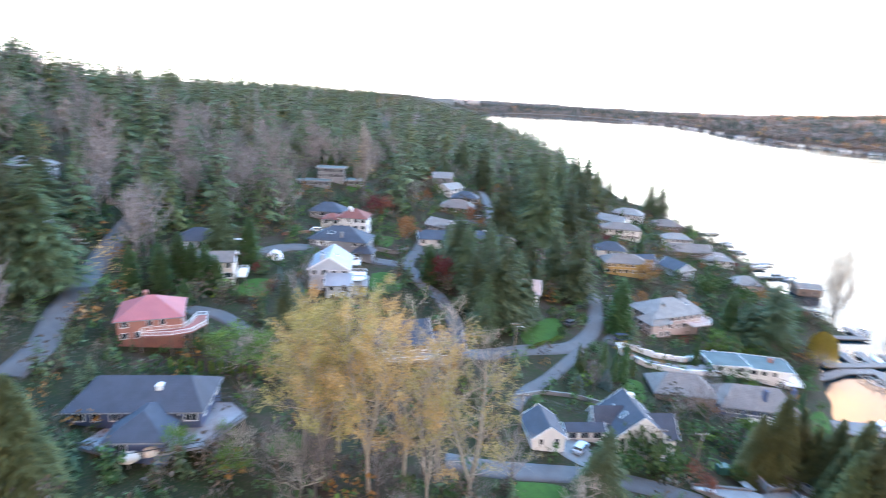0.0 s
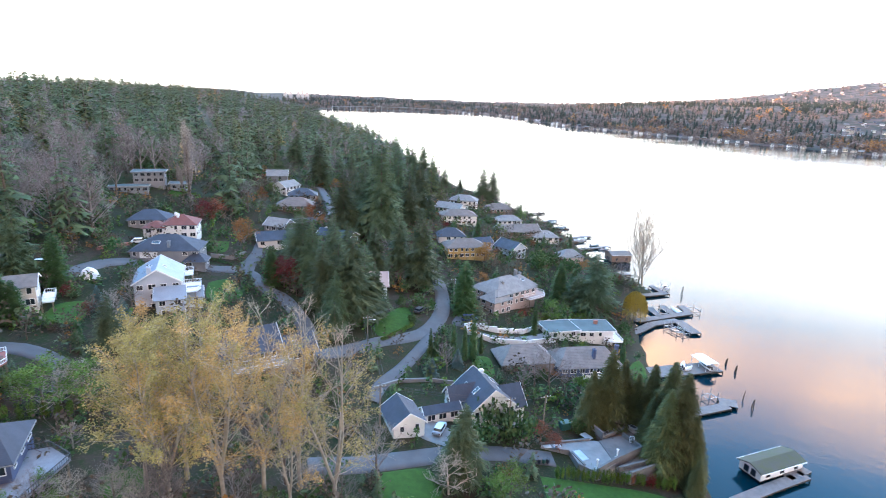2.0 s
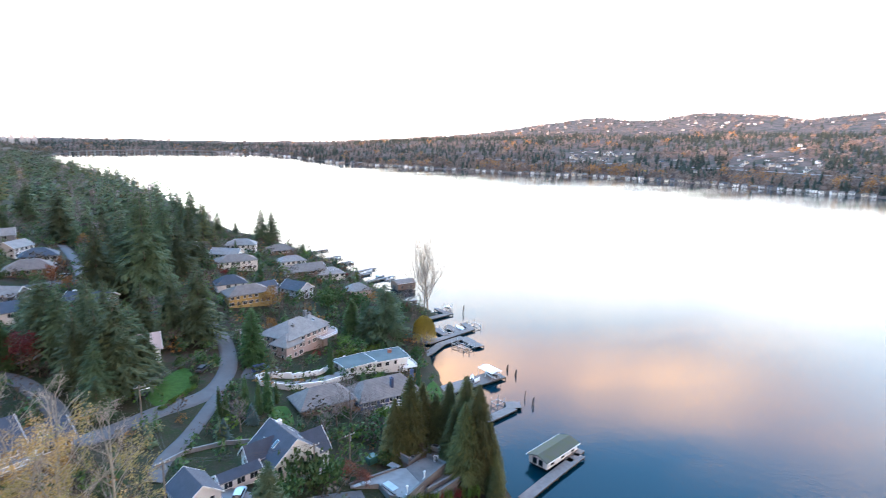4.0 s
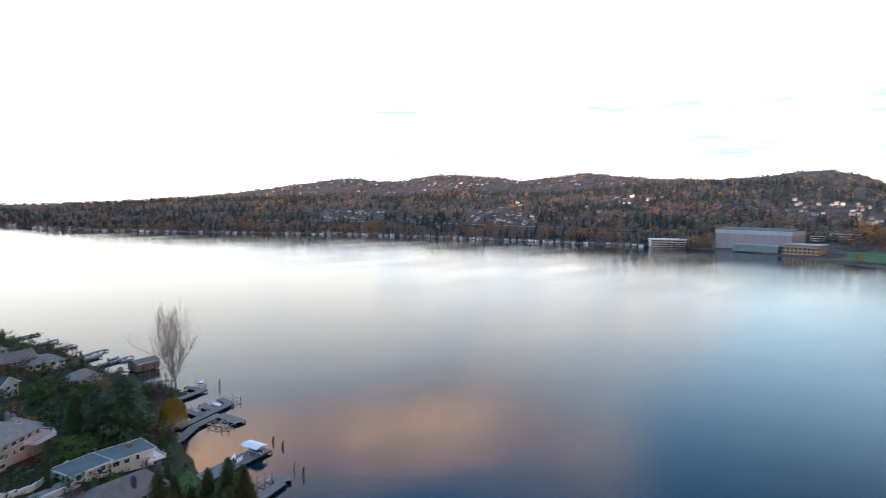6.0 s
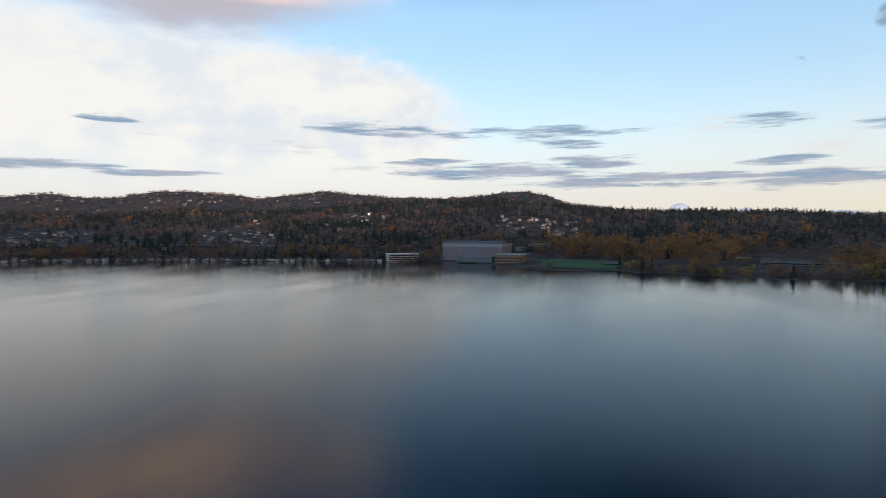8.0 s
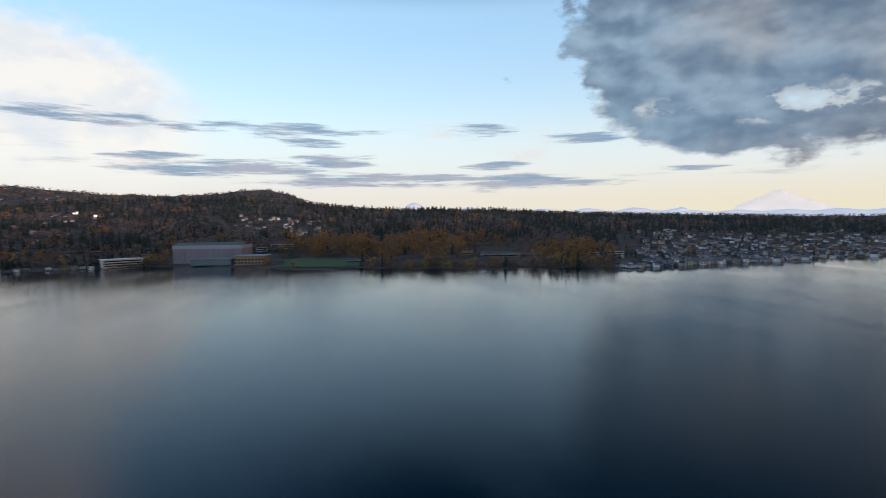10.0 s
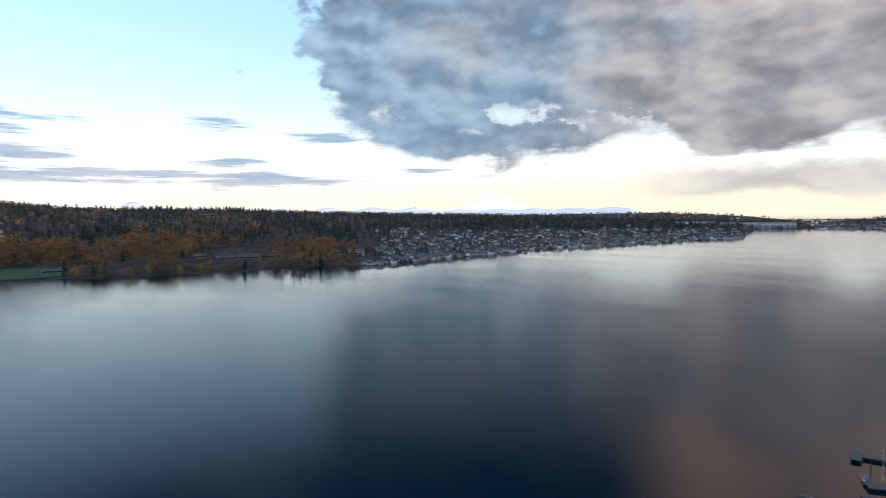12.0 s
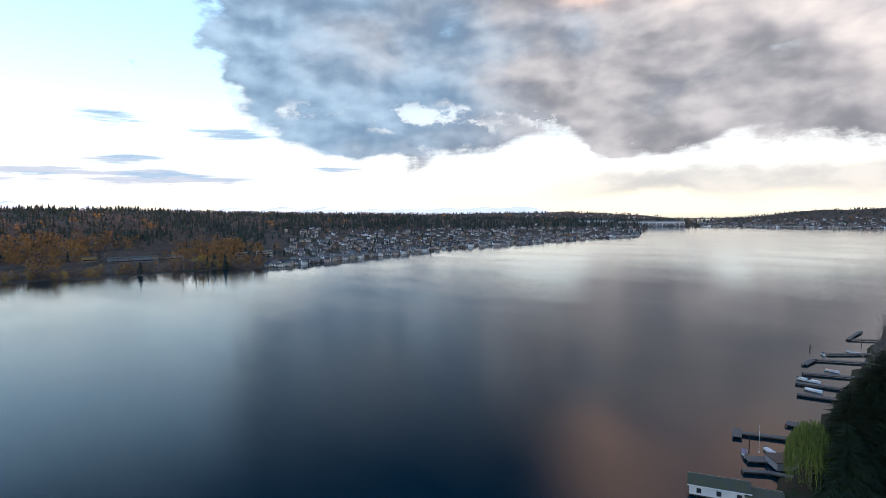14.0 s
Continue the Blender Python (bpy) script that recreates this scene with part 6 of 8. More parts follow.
for x, y, h in [(-1.7, 165.1, 4.3), (-6.8, 162.4, 3.1), (15.8, 104, 7), (19.9, 103.3, 6.5), (12.5, 100.1, 5.4), (35.1, 108.9, 4), (-89.1, 157.9, 4.2), (-3, 152, 2.6), (2, 165, 3.2), (46, 176, 5), (42, 178, 5), (66, 172, 4), (52, 230, 6), (46, 224, 7), (56, 236, 6), (60, 226, 6)]:
    shrub(x, y, h * 0.75, h, shrub_green, "large dark green rounded shrub")
for i in range(9):
    shrub(38 + i * 2.0, 171.5 + i * 0.9, 1.6, 2.6, bright_green, "yellow-green clipped hedge bush", "hedge", "hedge behind the flat-roofed house")
for i in range(24):
    x, y = 26.5 + i * 1.02, 92.5 + i * 0.02 + 1.2 * math.sin(i * 0.1)
    shrub(x, y, 0.62, 2.9, red_leaf if i in (15, 18, 19) else bright_green, "upright reddish cypress in a hedge" if i in (15, 18, 19) else "upright green cypress in a hedge", "hedge_cypress", "clipped cypress hedge")
for i in range(11):
    shrub(-71 + i * 1.5, 79.5 + i * 0.9, 0.9, 3.4, bright_green, "upright green cypress in a hedge", "hedge_cypress", "hedge behind the deck house")
for i in range(14):
    shrub(-3.2 - i * 0.55, 149.5 - i * 0.95, 1.0, 1.1, bright_green, "low clipped green hedge", "hedge", "low hedge along the lane")
for i in range(10):
    shrub(-70 + i * 1.2, 168 - i * 0.15, 0.9, 1.0, shrub_green, "low clipped dark hedge", "hedge", "hedge round the sunken garden")


# smaller trees scattered through the gardens
rng = random.Random(77)
garden = [("fir_tree", 6, 15, "young fir among the gardens", 1.3), ("round_conifer", 4, 9, "rounded evergreen among the gardens", 1.1), ("bare_tree", 6, 12, "leafless garden tree with brown twigs", 1.4), ("bare_tree", 6, 12, "leafless garden tree with brown twigs", 1.4), ("olive_tree", 4, 8, "garden tree with fading green leaves", 1.3), ("columnar_cedar", 5, 10, "slim evergreen among the gardens", 1.5), ("orange_tree", 4, 7, "small garden tree with rusty leaves", 1.2)]
count = 0
while count < 85:
    y = rng.uniform(90, 340)
    x = float(np.interp(y, SHORE_Y, SHORE_X)) - rng.uniform(8, 190)
    kind, lo, hi, text, wide = rng.choice(garden)
    h = rng.uniform(lo, hi)
    if not clear(x, y, 9.5, 4.5, 7.5) or not open_view(x, y, h * 0.45):
        continue
    plant(kind, x, y, h, text, group="smaller trees of the gardens", wide=wide)
    count += 1


# ---- woods ----
def wood(name, protos, spots, label, mats, category="woodland"):
    """Many trees as one mesh: spots are rows of x, y, z, height, spread, turn and kind."""
    vv, ff, mi, k = [], [], [], 0
    for kind, (pv, pf, pm) in enumerate(protos):
        sel = spots[spots[:, 6] == kind]
        if not len(sel):
            continue
        c, s = np.cos(sel[:, 5])[:, None], np.sin(sel[:, 5])[:, None]
        w, h = (sel[:, 3] * sel[:, 4])[:, None], sel[:, 3][:, None]
        x = (pv[None, :, 0] * c - pv[None, :, 1] * s) * w + sel[:, 0:1]
        y = (pv[None, :, 0] * s + pv[None, :, 1] * c) * w + sel[:, 1:2]
        z = pv[None, :, 2] * h + sel[:, 2:3]
        vv.append(np.stack([x, y, z], -1).reshape(-1, 3))
        n = len(pv)
        ff.append(((np.arange(len(sel)) * n)[:, None, None] + pf[None]).reshape(-1, 3) + k)
        mi.append(np.tile(pm, len(sel)))
        k += n * len(sel)
    ob = link_mesh(name, np.concatenate(vv), np.concatenate(ff), mats, np.concatenate(mi))
    return tagged(ob, label, category, kind="stuff")


def unit_conifer(seed, r, whorls, per, sprays, mat, **opts):
    v, f = conifer_crown(1.0, r, whorls, per, seed, sprays=sprays, **opts)
    tv, tf = tube_arrays([(0, 0, -0.05)], [(0, 0, 0.9)], [0.014], [0.003], 4)
    return np.concatenate([v, tv]), np.concatenate([f, tf + len(v)]), np.concatenate([np.full(len(f), mat), np.full(len(tf), 3)])


def unit_broad(seed, n, size, mat, wide=0.3, low=0.25, limbs=0):
    rng = np.random.default_rng(seed)
    lobes = np.stack([rng.normal(0, wide * 0.55, 14), rng.normal(0, wide * 0.55, 14), rng.uniform(low + 0.05, 0.9, 14)], 1)
    v, f = leaf_quads(lobes, n, 0.085, size, seed)
    ends = lobes[:limbs]
    tv, tf = tube_arrays(np.concatenate([[[0, 0, -0.05]], np.tile([[0, 0, 0.3]], (limbs, 1))]), np.concatenate([[[0, 0, 0.45]], ends]), [0.018] + [0.009] * limbs, [0.01] + [0.003] * limbs, 3)
    return np.concatenate([v, tv]), np.concatenate([f, tf + len(v)]), np.concatenate([np.full(len(f), mat), np.full(len(tf), 3)])


def unit_spire(seed, mat, r=0.2, tiers=4, sides=6):
    """A far conifer: ragged skirts of boughs one over another."""
    rng = np.random.default_rng(seed)
    vv, ff, k = [], [], 0
    for i in range(tiers):
        z0, z1 = 0.06 + 0.78 * i / tiers, min(1.0, 0.06 + 0.78 * i / tiers + 0.42)
        a = np.arange(sides) * 2 * np.pi / sides + rng.uniform(0, 1)
        rad = r * (1 - 0.8 * i / tiers) * rng.uniform(0.7, 1.25, sides) * np.where(np.arange(sides) % 2, 0.5, 1.15)
        v = np.concatenate([np.stack([np.cos(a) * rad, np.sin(a) * rad, z0 + rng.uniform(-0.05, 0.05, sides)], 1), [[0, 0, z1]]])
        vv.append(v)
        ff.append(np.array([(j, (j + 1) % sides, sides) for j in range(sides)]) + k)
        k += sides + 1
    tv, tf = tube_arrays([(0, 0, -0.05)], [(0, 0, 0.2)], [0.018], [0.015], 3)
    n = sum(len(f) for f in ff)
    return np.concatenate(vv + [tv]), np.concatenate(ff + [tf + k]), np.concatenate([np.full(n, mat), np.full(len(tf), 3)])


def unit_bare(seed, mat):
    p0, p1, r0, r1, lv, tips = skeleton(1.0, seed, limbs=5, levels=2, spread=0.55, fork=0.25, upright=0.5, kids=3)
    v, f = tube_arrays(p0, p1, np.clip(r0, 0.004, 0.016), np.clip(r1, 0.003, 0.016), 3)
    rng = np.random.default_rng(seed)
    st = np.repeat(tips, 7, 0) + rng.normal(0, 0.012, (len(tips) * 7, 3))
    en = st + (rng.normal(0, 0.55, st.shape) + [0, 0, 0.45]) * 0.10
    w = rng.normal(0, 1, st.shape)
    w *= 0.0042 / np.linalg.norm(w, axis=1)[:, None]
    tv = np.stack([st - w, st + w, en], 1).reshape(-1, 3)
    tf = np.arange(len(tv)).reshape(-1, 3)
    return np.concatenate([v, tv]), np.concatenate([f, tf + len(v)]), np.full(len(f) + len(tf), mat)


rng = np.random.default_rng(5)
near = [unit_conifer(31, 0.20, 17, 6, 2, 0, ragged=0.4, wide=0.5), unit_conifer(32, 0.23, 17, 6, 2, 0, ragged=0.4, wide=0.48), unit_conifer(33, 0.18, 17, 6, 2, 1, droop=0.5, wide=0.5), unit_bare(34, 2), unit_bare(35, 2), unit_broad(36, 230, 0.019, 4, 0.35, 0.2, 9), unit_conifer(37, 0.21, 13, 6, 1, 0, ragged=0.45, wide=0.62, power=0.7), unit_conifer(38, 0.19, 13, 6, 1, 1, ragged=0.45, wide=0.62, power=0.65)]
spots = []
while len(spots) < 2200:
    y = 90 + 1500 * rng.uniform(0, 1) ** 1.7
    s = rng.uniform(12, 620)
    x = float(np.interp(y, SHORE_Y, SHORE_X)) - s
    if s < 165 - 0.1 * max(0, y - 330) and y < 330 or (y < 470 and s < 55):
        continue
    a = math.degrees(math.atan2(x, y))
    if a < -68 or not clear(x, y, 10, 6, 3):
        continue
    slope = a < -22 and np.hypot(x, y) < 300
    kind = rng.choice(6, p=(0.2, 0.12, 0.06, 0.32, 0.25, 0.05) if slope else (0.34, 0.26, 0.18, 0.09, 0.09, 0.04))
    h = rng.uniform(14, 33) if kind < 3 else rng.uniform(11, 20)
    if not open_view(x, y, h):
        continue
    if np.hypot(x, y) > 390 and kind < 3:
        kind = 6 + kind % 2
    spots.append((x, y, ground_z(x, y) - 0.3, h, rng.uniform(0.85, 1.4), rng.uniform(0, 6.28), kind))
wood("hillside_woods", near, np.array(spots), "dense firs and leafless trees covering the hillside", [fir_green, cedar_green, twig_grey, bark, tan_leaf])
far_protos = [unit_conifer(41, 0.2, 10, 5, 1, 0, ragged=0.45, wide=0.7), unit_conifer(42, 0.17, 10, 5, 1, 0, ragged=0.45, wide=0.7), unit_broad(43, 60, 0.05, 1, 0.36, 0.15, 3), unit_broad(44, 60, 0.05, 2, 0.34, 0.15, 3)]
spots = []
while len(spots) < 900:
    y = rng.uniform(900, 2600)
    x = float(np.interp(y, SHORE_Y, SHORE_X)) - 4 - 500 * rng.uniform(0, 1) ** 1.6
    spots.append((x, y, ground_z(x, y) - 0.3, rng.uniform(18, 30), rng.uniform(0.9, 1.3), rng.uniform(0, 6.28), rng.choice(4, p=(0.5, 0.35, 0.12, 0.03))))
wood("island_woods", far_protos, np.array(spots), "dark woods along the island's farther shore", [fir_green, far_brown, far_orange, bark])

# undergrowth between the houses: countless low bushes and saplings
under = []
kinds = [unit_broad(71, 52, 0.098, 0, 0.42, 0.05, 3), unit_broad(72, 52, 0.092, 1, 0.42, 0.05, 3), unit_broad(73, 48, 0.092, 2, 0.42, 0.05, 3), unit_broad(74, 52, 0.058, 4, 0.5, 0.05, 6), unit_broad(75, 52, 0.098, 5, 0.42, 0.05, 3), unit_conifer(76, 0.3, 12, 7, 1, 5, wide=0.5, base=0.02)]
rng = np.random.default_rng(15)
while len(under) < 5200:
    y = 40 + 390 * rng.uniform(0, 1) ** 1.2
    s = rng.uniform(2, 230)
    x = float(np.interp(y, SHORE_Y, SHORE_X)) - s
    if not clear(x, y, 6.4, 3.2, 5.5):
        continue
    kind = rng.choice(6, p=(0.36, 0.07, 0.06, 0.26, 0.14, 0.11))
    h = rng.uniform(1.6, 5.0) * (1.5 if kind in (3, 5) else 1.0)
    if not open_view(x, y, h * 0.4):
        h *= 0.6
    under.append((x, y, ground_z(x, y) - 0.2, h, rng.uniform(0.9, 1.5) if kind != 5 else 1.0, rng.uniform(0, 6.28), kind))
wood("undergrowth", kinds, np.array(under), "tangled low bushes and saplings between the houses", [shrub_green, bright_green, orange_leaf, bark, brown_leaf, fir_green], "undergrowth")
slope_trees = []
while len(slope_trees) < 400:
    x, y = rng.uniform(-420, -100), rng.uniform(30, 330)
    if math.degrees(math.atan2(x, y)) < -72 or not clear(x, y, 10, 5, 3):
        continue
    kind = rng.choice(6, p=(0.3, 0.22, 0.08, 0.2, 0.15, 0.05))
    h = rng.uniform(17, 30) if kind < 3 else rng.uniform(12, 19)
    if not open_view(x, y, h):
        continue
    slope_trees.append((x, y, ground_z(x, y) - 0.3, h, rng.uniform(0.9, 1.25), rng.uniform(0, 6.28), kind))
wood("slope_woods", near, np.array(slope_trees), "firs and leafless trees on the steep slope", [fir_green, cedar_green, twig_grey, bark, tan_leaf])


# ---- docks, boats and boathouses ----
def dock(points, width, label="weathered grey timber dock on dark piles", z=0.9, boards=dock_wood, pile_step=3.2, group="docks along the shore"):
    """A run of boards on dark piles along a line over the water."""
    p = [Vector((*q, 0)) for q in points]
    ob = thing("dock", p[0].x, p[0].y, 0, 0, label, "dock", group)
    o = p[0].copy()
    for a, b in zip(p, p[1:]):
        d = b - a
        ang = math.degrees(math.atan2(d.y, d.x))
        n = max(1, int(d.length / 2.4))
        planks = [box_vf(i * d.length / n + 0.015, (i + 1) * d.length / n - 0.015, -width / 2, width / 2, z - 0.12, z + 0.012 * (i % 2)) for i in range(n)]
        for v, f in planks:
            s = solid("deck_panel", v, f, boards, ob)
            s.matrix_basis = Matrix.Translation(a - o) @ pose(0, 0, 0, 0, 0, ang)
        for q in (-width / 2 + 0.15, width / 2 - 0.15):
            s = solid("beam", *box_vf(0, d.length, q - 0.1, q + 0.1, z - 0.5, z - 0.12), pile_wood, ob)
            s.matrix_basis = Matrix.Translation(a - o) @ pose(0, 0, 0, 0, 0, ang)
        for i in range(max(2, int(d.length / pile_step)) + 1):
            q = a.lerp(b, i / max(2, int(d.length / pile_step))) - o
            side = Vector((-d.y, d.x, 0)).normalized() * (width / 2 - 0.2)
            for c in (q - side, q + side):
                v, f = tube_arrays([(c.x, c.y, -2.5)], [(c.x, c.y, z - 0.1)], [0.16], [0.15], 7)
                solid("timber_post", v, f, pile_wood, ob)
    return ob


def piling(x, y, high, lean=0.0, n=1):
    """A mooring pile, or a cluster of them, standing in the water."""
    ob = thing("mooring_pile", x, y, 0, 0, "dark weathered mooring pile in the lake" if n == 1 else "cluster of dark leaning mooring piles", "pile", "mooring piles")
    for i in range(n):
        a = i * 2.1
        v, f = tube_arrays([(math.cos(a) * 0.45 * (n > 1), math.sin(a) * 0.45 * (n > 1), -2.5)], [(math.cos(a) * 0.1 + lean, math.sin(a) * 0.1, high * (1 - 0.12 * i))], [0.15], [0.12], 8)
        solid("timber_post", v, f, pile_wood, ob)
    return ob


def boat(x, y, ang, L=6.5, cover=None, hull=white_gel, z=0.0, label="white motor boat moored at a dock"):
    """A motor boat: lofted hull, deck, screen and seats or a fitted cover."""
    ob = thing("motor_boat", x, y, z, ang, label, "boat", "boats at the docks")
    st = np.linspace(-0.5, 0.5, 9) * L
    half = 0.18 * L * np.array([0.92, 0.98, 1, 1, 0.96, 0.86, 0.66, 0.38, 0.03])
    sheer = 0.75 + 0.35 * np.linspace(0, 1, 9) ** 2
    v = []
    for s, w, top in zip(st, half, sheer):
        v += [(s, -w, top), (s, -w * 0.82, 0.15), (s, 0, -0.25), (s, w * 0.82, 0.15), (s, w, top)]
    f = [(i * 5 + j, i * 5 + j + 1, i * 5 + j + 6, i * 5 + j + 5) for i in range(8) for j in range(4)] + [(0, 1, 2, 3, 4)]
    solid("hull", v, f, hull, ob)
    lid = [(s, w * q * 0.96, t - 0.06 + (0.35 * (1 - abs(q)) if cover else 0)) for s, w, t in list(zip(st, half, sheer))[0 if cover else 4:] for q in (-1, -0.5, 0, 0.5, 1)]
    solid("cover" if cover else "foredeck", lid, [(i * 5 + j, i * 5 + j + 5, i * 5 + j + 6, i * 5 + j + 1) for i in range(8 if cover else 4) for j in range(4)], cover or hull, ob)
    if not cover:
        solid("cockpit_floor", *box_vf(-0.48 * L, 0, -0.15 * L, 0.15 * L, 0.15, 0.25), canvas, ob)
        solid("windscreen", [(0.02 * L, -0.15 * L, 0.9), (0.02 * L, 0.15 * L, 0.9), (-0.05 * L, 0.13 * L, 1.5), (-0.05 * L, -0.13 * L, 1.5), (0.04 * L, -0.15 * L, 0.9), (0.04 * L, 0.15 * L, 0.9), (-0.04 * L, 0.13 * L, 1.52), (-0.04 * L, -0.13 * L, 1.52)], BOX_F, glass, ob)
        for q in (-1, 1):
            solid("seat", *join([box_vf(-0.22 * L, -0.12 * L, q * 0.07 * L - 0.25, q * 0.07 * L + 0.25, 0.25, 0.65), box_vf(-0.24 * L, -0.22 * L, q * 0.07 * L - 0.25, q * 0.07 * L + 0.25, 0.25, 1.05)]), white_trim, ob)
    bevelled("outboard", (0.5, 0.4, 0.9), dark_trim, ob, (-0.53 * L, 0, 0.3))
    return ob


def boat_lift(x, y, ang, L=5.0, W=3.0, label="steel boat lift standing in the water"):
    ob = thing("boat_lift", x, y, 0, ang, label, "boat lift", "boat lifts")
    for sx in (-1, 1):
        for sy in (-1, 1):
            solid("post", *box_vf(sx * L / 2 - 0.08, sx * L / 2 + 0.08, sy * W / 2 - 0.08, sy * W / 2 + 0.08, -2.0, 2.4), steel, ob)
    for sy in (-1, 1):
        solid("beam", *box_vf(-L / 2, L / 2, sy * W / 2 - 0.06, sy * W / 2 + 0.06, 0.9, 1.1), steel, ob)
    for sx in (-1, 1):
        solid("cross_beam", *box_vf(sx * L / 2 - 0.06, sx * L / 2 + 0.06, -W / 2, W / 2, 0.7, 0.9), steel, ob)
    return ob


def boathouse(x, y, ang, L, W, eave, ridge, label, doors=2, cover=moss_roof, siding=white_wall):
    ob = thing("boathouse", x, y, 0, ang, label, "boathouse", "boathouses")
    hx, hy = L / 2, W / 2
    v = [(-hx, -hy, 0.7), (hx, -hy, 0.7), (hx, hy, 0.7), (-hx, hy, 0.7), (-hx, -hy, eave), (hx, -hy, eave), (hx, hy, eave), (-hx, hy, eave), (-hx, 0, ridge - 0.12), (hx, 0, ridge - 0.12)]
    solid("wall", v, [(0, 3, 2, 1), (0, 1, 5, 4), (1, 2, 6, 9, 5), (2, 3, 7, 6), (3, 0, 4, 8, 7), (4, 5, 9, 8), (6, 7, 8, 9)], siding, ob)
    solid("roof", *prism_roof(L, W, eave, ridge, 0.45, 0, 0.15), cover, ob)
    for q in (-1, 1):
        slope = (ridge - eave) / hy
        solid("fascia", *box_vf(-hx - 0.45, hx + 0.45, q * (hy + 0.5) - 0.05, q * (hy + 0.5) + 0.05, eave - slope * 0.45 - 0.1, eave - slope * 0.45 + 0.14), white_trim, ob)
    for i in range(int(L / 3)):
        for q in (-1, 1):
            xx = -hx + (i + 0.5) * L / int(L / 3)
            v, f = tube_arrays([(xx, q * (hy - 0.2), -2.5)], [(xx, q * (hy - 0.2), 0.75)], [0.17], [0.16], 7)
            solid("timber_post", v, f, pile_wood, ob)
    solid("floor_beam", *box_vf(-hx + 0.1, hx - 0.1, -hy + 0.1, hy - 0.1, 0.3, 0.69), pile_wood, ob)
    for i in range(doors):
        window(ob, -hx, (i - (doors - 1) / 2) * 1.7, 1.1, 0.9, 1.2, 180, dark_trim)
    for i in range(max(2, int(L / 4))):
        window(ob, -hx + (i + 0.5) * L / max(2, int(L / 4)), -hy, 1.4, 0.9, 1.0, -90, dark_trim)
    return ob


boathouse(75.4, 103.7, 21, 12.6, 5.2, 2.6, 3.4, "white boathouse on piles with a mossy grey roof", 2)
dock([(59.5, 91.5), (70.5, 96.6), (81.5, 101.3)], 2.6, "long weathered plank pier leading to the boathouse")
dock([(76.5, 101.4), (82.6, 104.4)], 4.6, "wide timber platform beside the boathouse")
dock([(58.5, 122.5), (68.5, 125.2), (79.0, 128.8)], 3.0, "straight grey timber dock on dark piles")
dock([(79.2, 128.6), (80.6, 132.2)], 4.4, "short wider end of a grey dock")
boat_lift(76.5, 133.3, 20, 3.0, 2.4)
dock([(63.5, 146), (76, 148.6), (87, 151.2)], 6.2, "broad brown timber dock with a canopy")
c = thing("dock_canopy", 83.2, 150.8, 0.9, 14, "white fabric canopy on slim posts over a boat", "canopy")
v = [(-2.2, -3.4, 2.3), (2.2, -3.4, 2.3), (2.2, 3.4, 2.3), (-2.2, 3.4, 2.3), (0, -3.4, 2.75), (0, 3.4, 2.75)]
v += [(a, b, d - 0.08) for a, b, d in v]
solid("fabric", v, [(0, 4, 5, 3), (4, 1, 2, 5), (6, 9, 11, 10), (10, 11, 8, 7), (0, 6, 10, 4), (4, 10, 7, 1), (3, 5, 11, 9), (5, 2, 8, 11), (0, 3, 9, 6), (1, 7, 8, 2)], white_cloth, c)
for sx in (-2, 2):
    for sy in (-3.1, 0, 3.1):
        solid("post", *box_vf(sx - 0.05, sx + 0.05, sy - 0.05, sy + 0.05, 0, 2.3), white_trim, c)
boat(83.4, 150.6, 104, 5.2, dark_trim, z=1.0, label="dark covered boat stored under a canopy")
boat(76.8, 150.6, 60, 3.4, white_cloth, z=0.95, label="small covered watercraft on the dock")
boat(77.2, 148.2, 25, 3.2, white_cloth, z=0.95, label="small covered watercraft on the dock")
dock([(66, 172.5), (72.5, 176.5), (80, 183.2), (91, 187.4)], 3.2, "grey dock with an angled walkway")
dock([(90.6, 187.2), (92.3, 175.6)], 4.0, "grey dock arm reaching across the bay")
boat_lift(86.2, 179.3, 110, 6.0, 3.0)
boat_lift(88.0, 178.0, 110, 5.5, 2.6)
dock([(76, 186), (84, 189.2), (99, 195.2)], 3.0, "grey dock with three finger piers")
for a, b in (((86.0, 190.5), (84.5, 200)), ((91.8, 193), (91.0, 202)), ((98.3, 195.4), (98.6, 202.8))):
    dock([a, b], 2.6, "short grey finger pier")
boat(94.9, 198.2, 100, 6.0, white_cloth, label="boat under a white fitted cover")
boat_lift(88.0, 196.5, 95, 5.5, 3.2)
boat_lift(101.6, 198.5, 95, 5.0, 3.0)
dock([(84, 212.5), (90, 214), (99.4, 217.2)], 3.0)
dock([(97.5, 217), (96.0, 226)], 2.2, "short grey finger pier")
boat(101.0, 224.5, 60, 9.0, label="large white cabin boat raised on a lift")
boat_lift(101.0, 224.5, 60, 6.0, 3.8)
boat(90.5, 220.5, 20, 5.5, white_cloth, label="boat under a white fitted cover")
piling(105.5, 217.5, 3.6, 0.2, 2)
piling(91.5, 154.4, 2.0, 0.4, 3)
piling(91.7, 149.4, 2.2, 0.5, 3)
piling(85.6, 133.9, 2.4, 0.5)
piling(85.8, 129.4, 2.4, 0.3, 2)
dock([(80, 241.5), (85, 241), (92.5, 241.4)], 2.0)
boathouse(94.5, 266.0, 8, 10, 8, 4.0, 5.0, "brown lakeside house on piles with a dark roof", 2, brown_shingle, brown_wall)
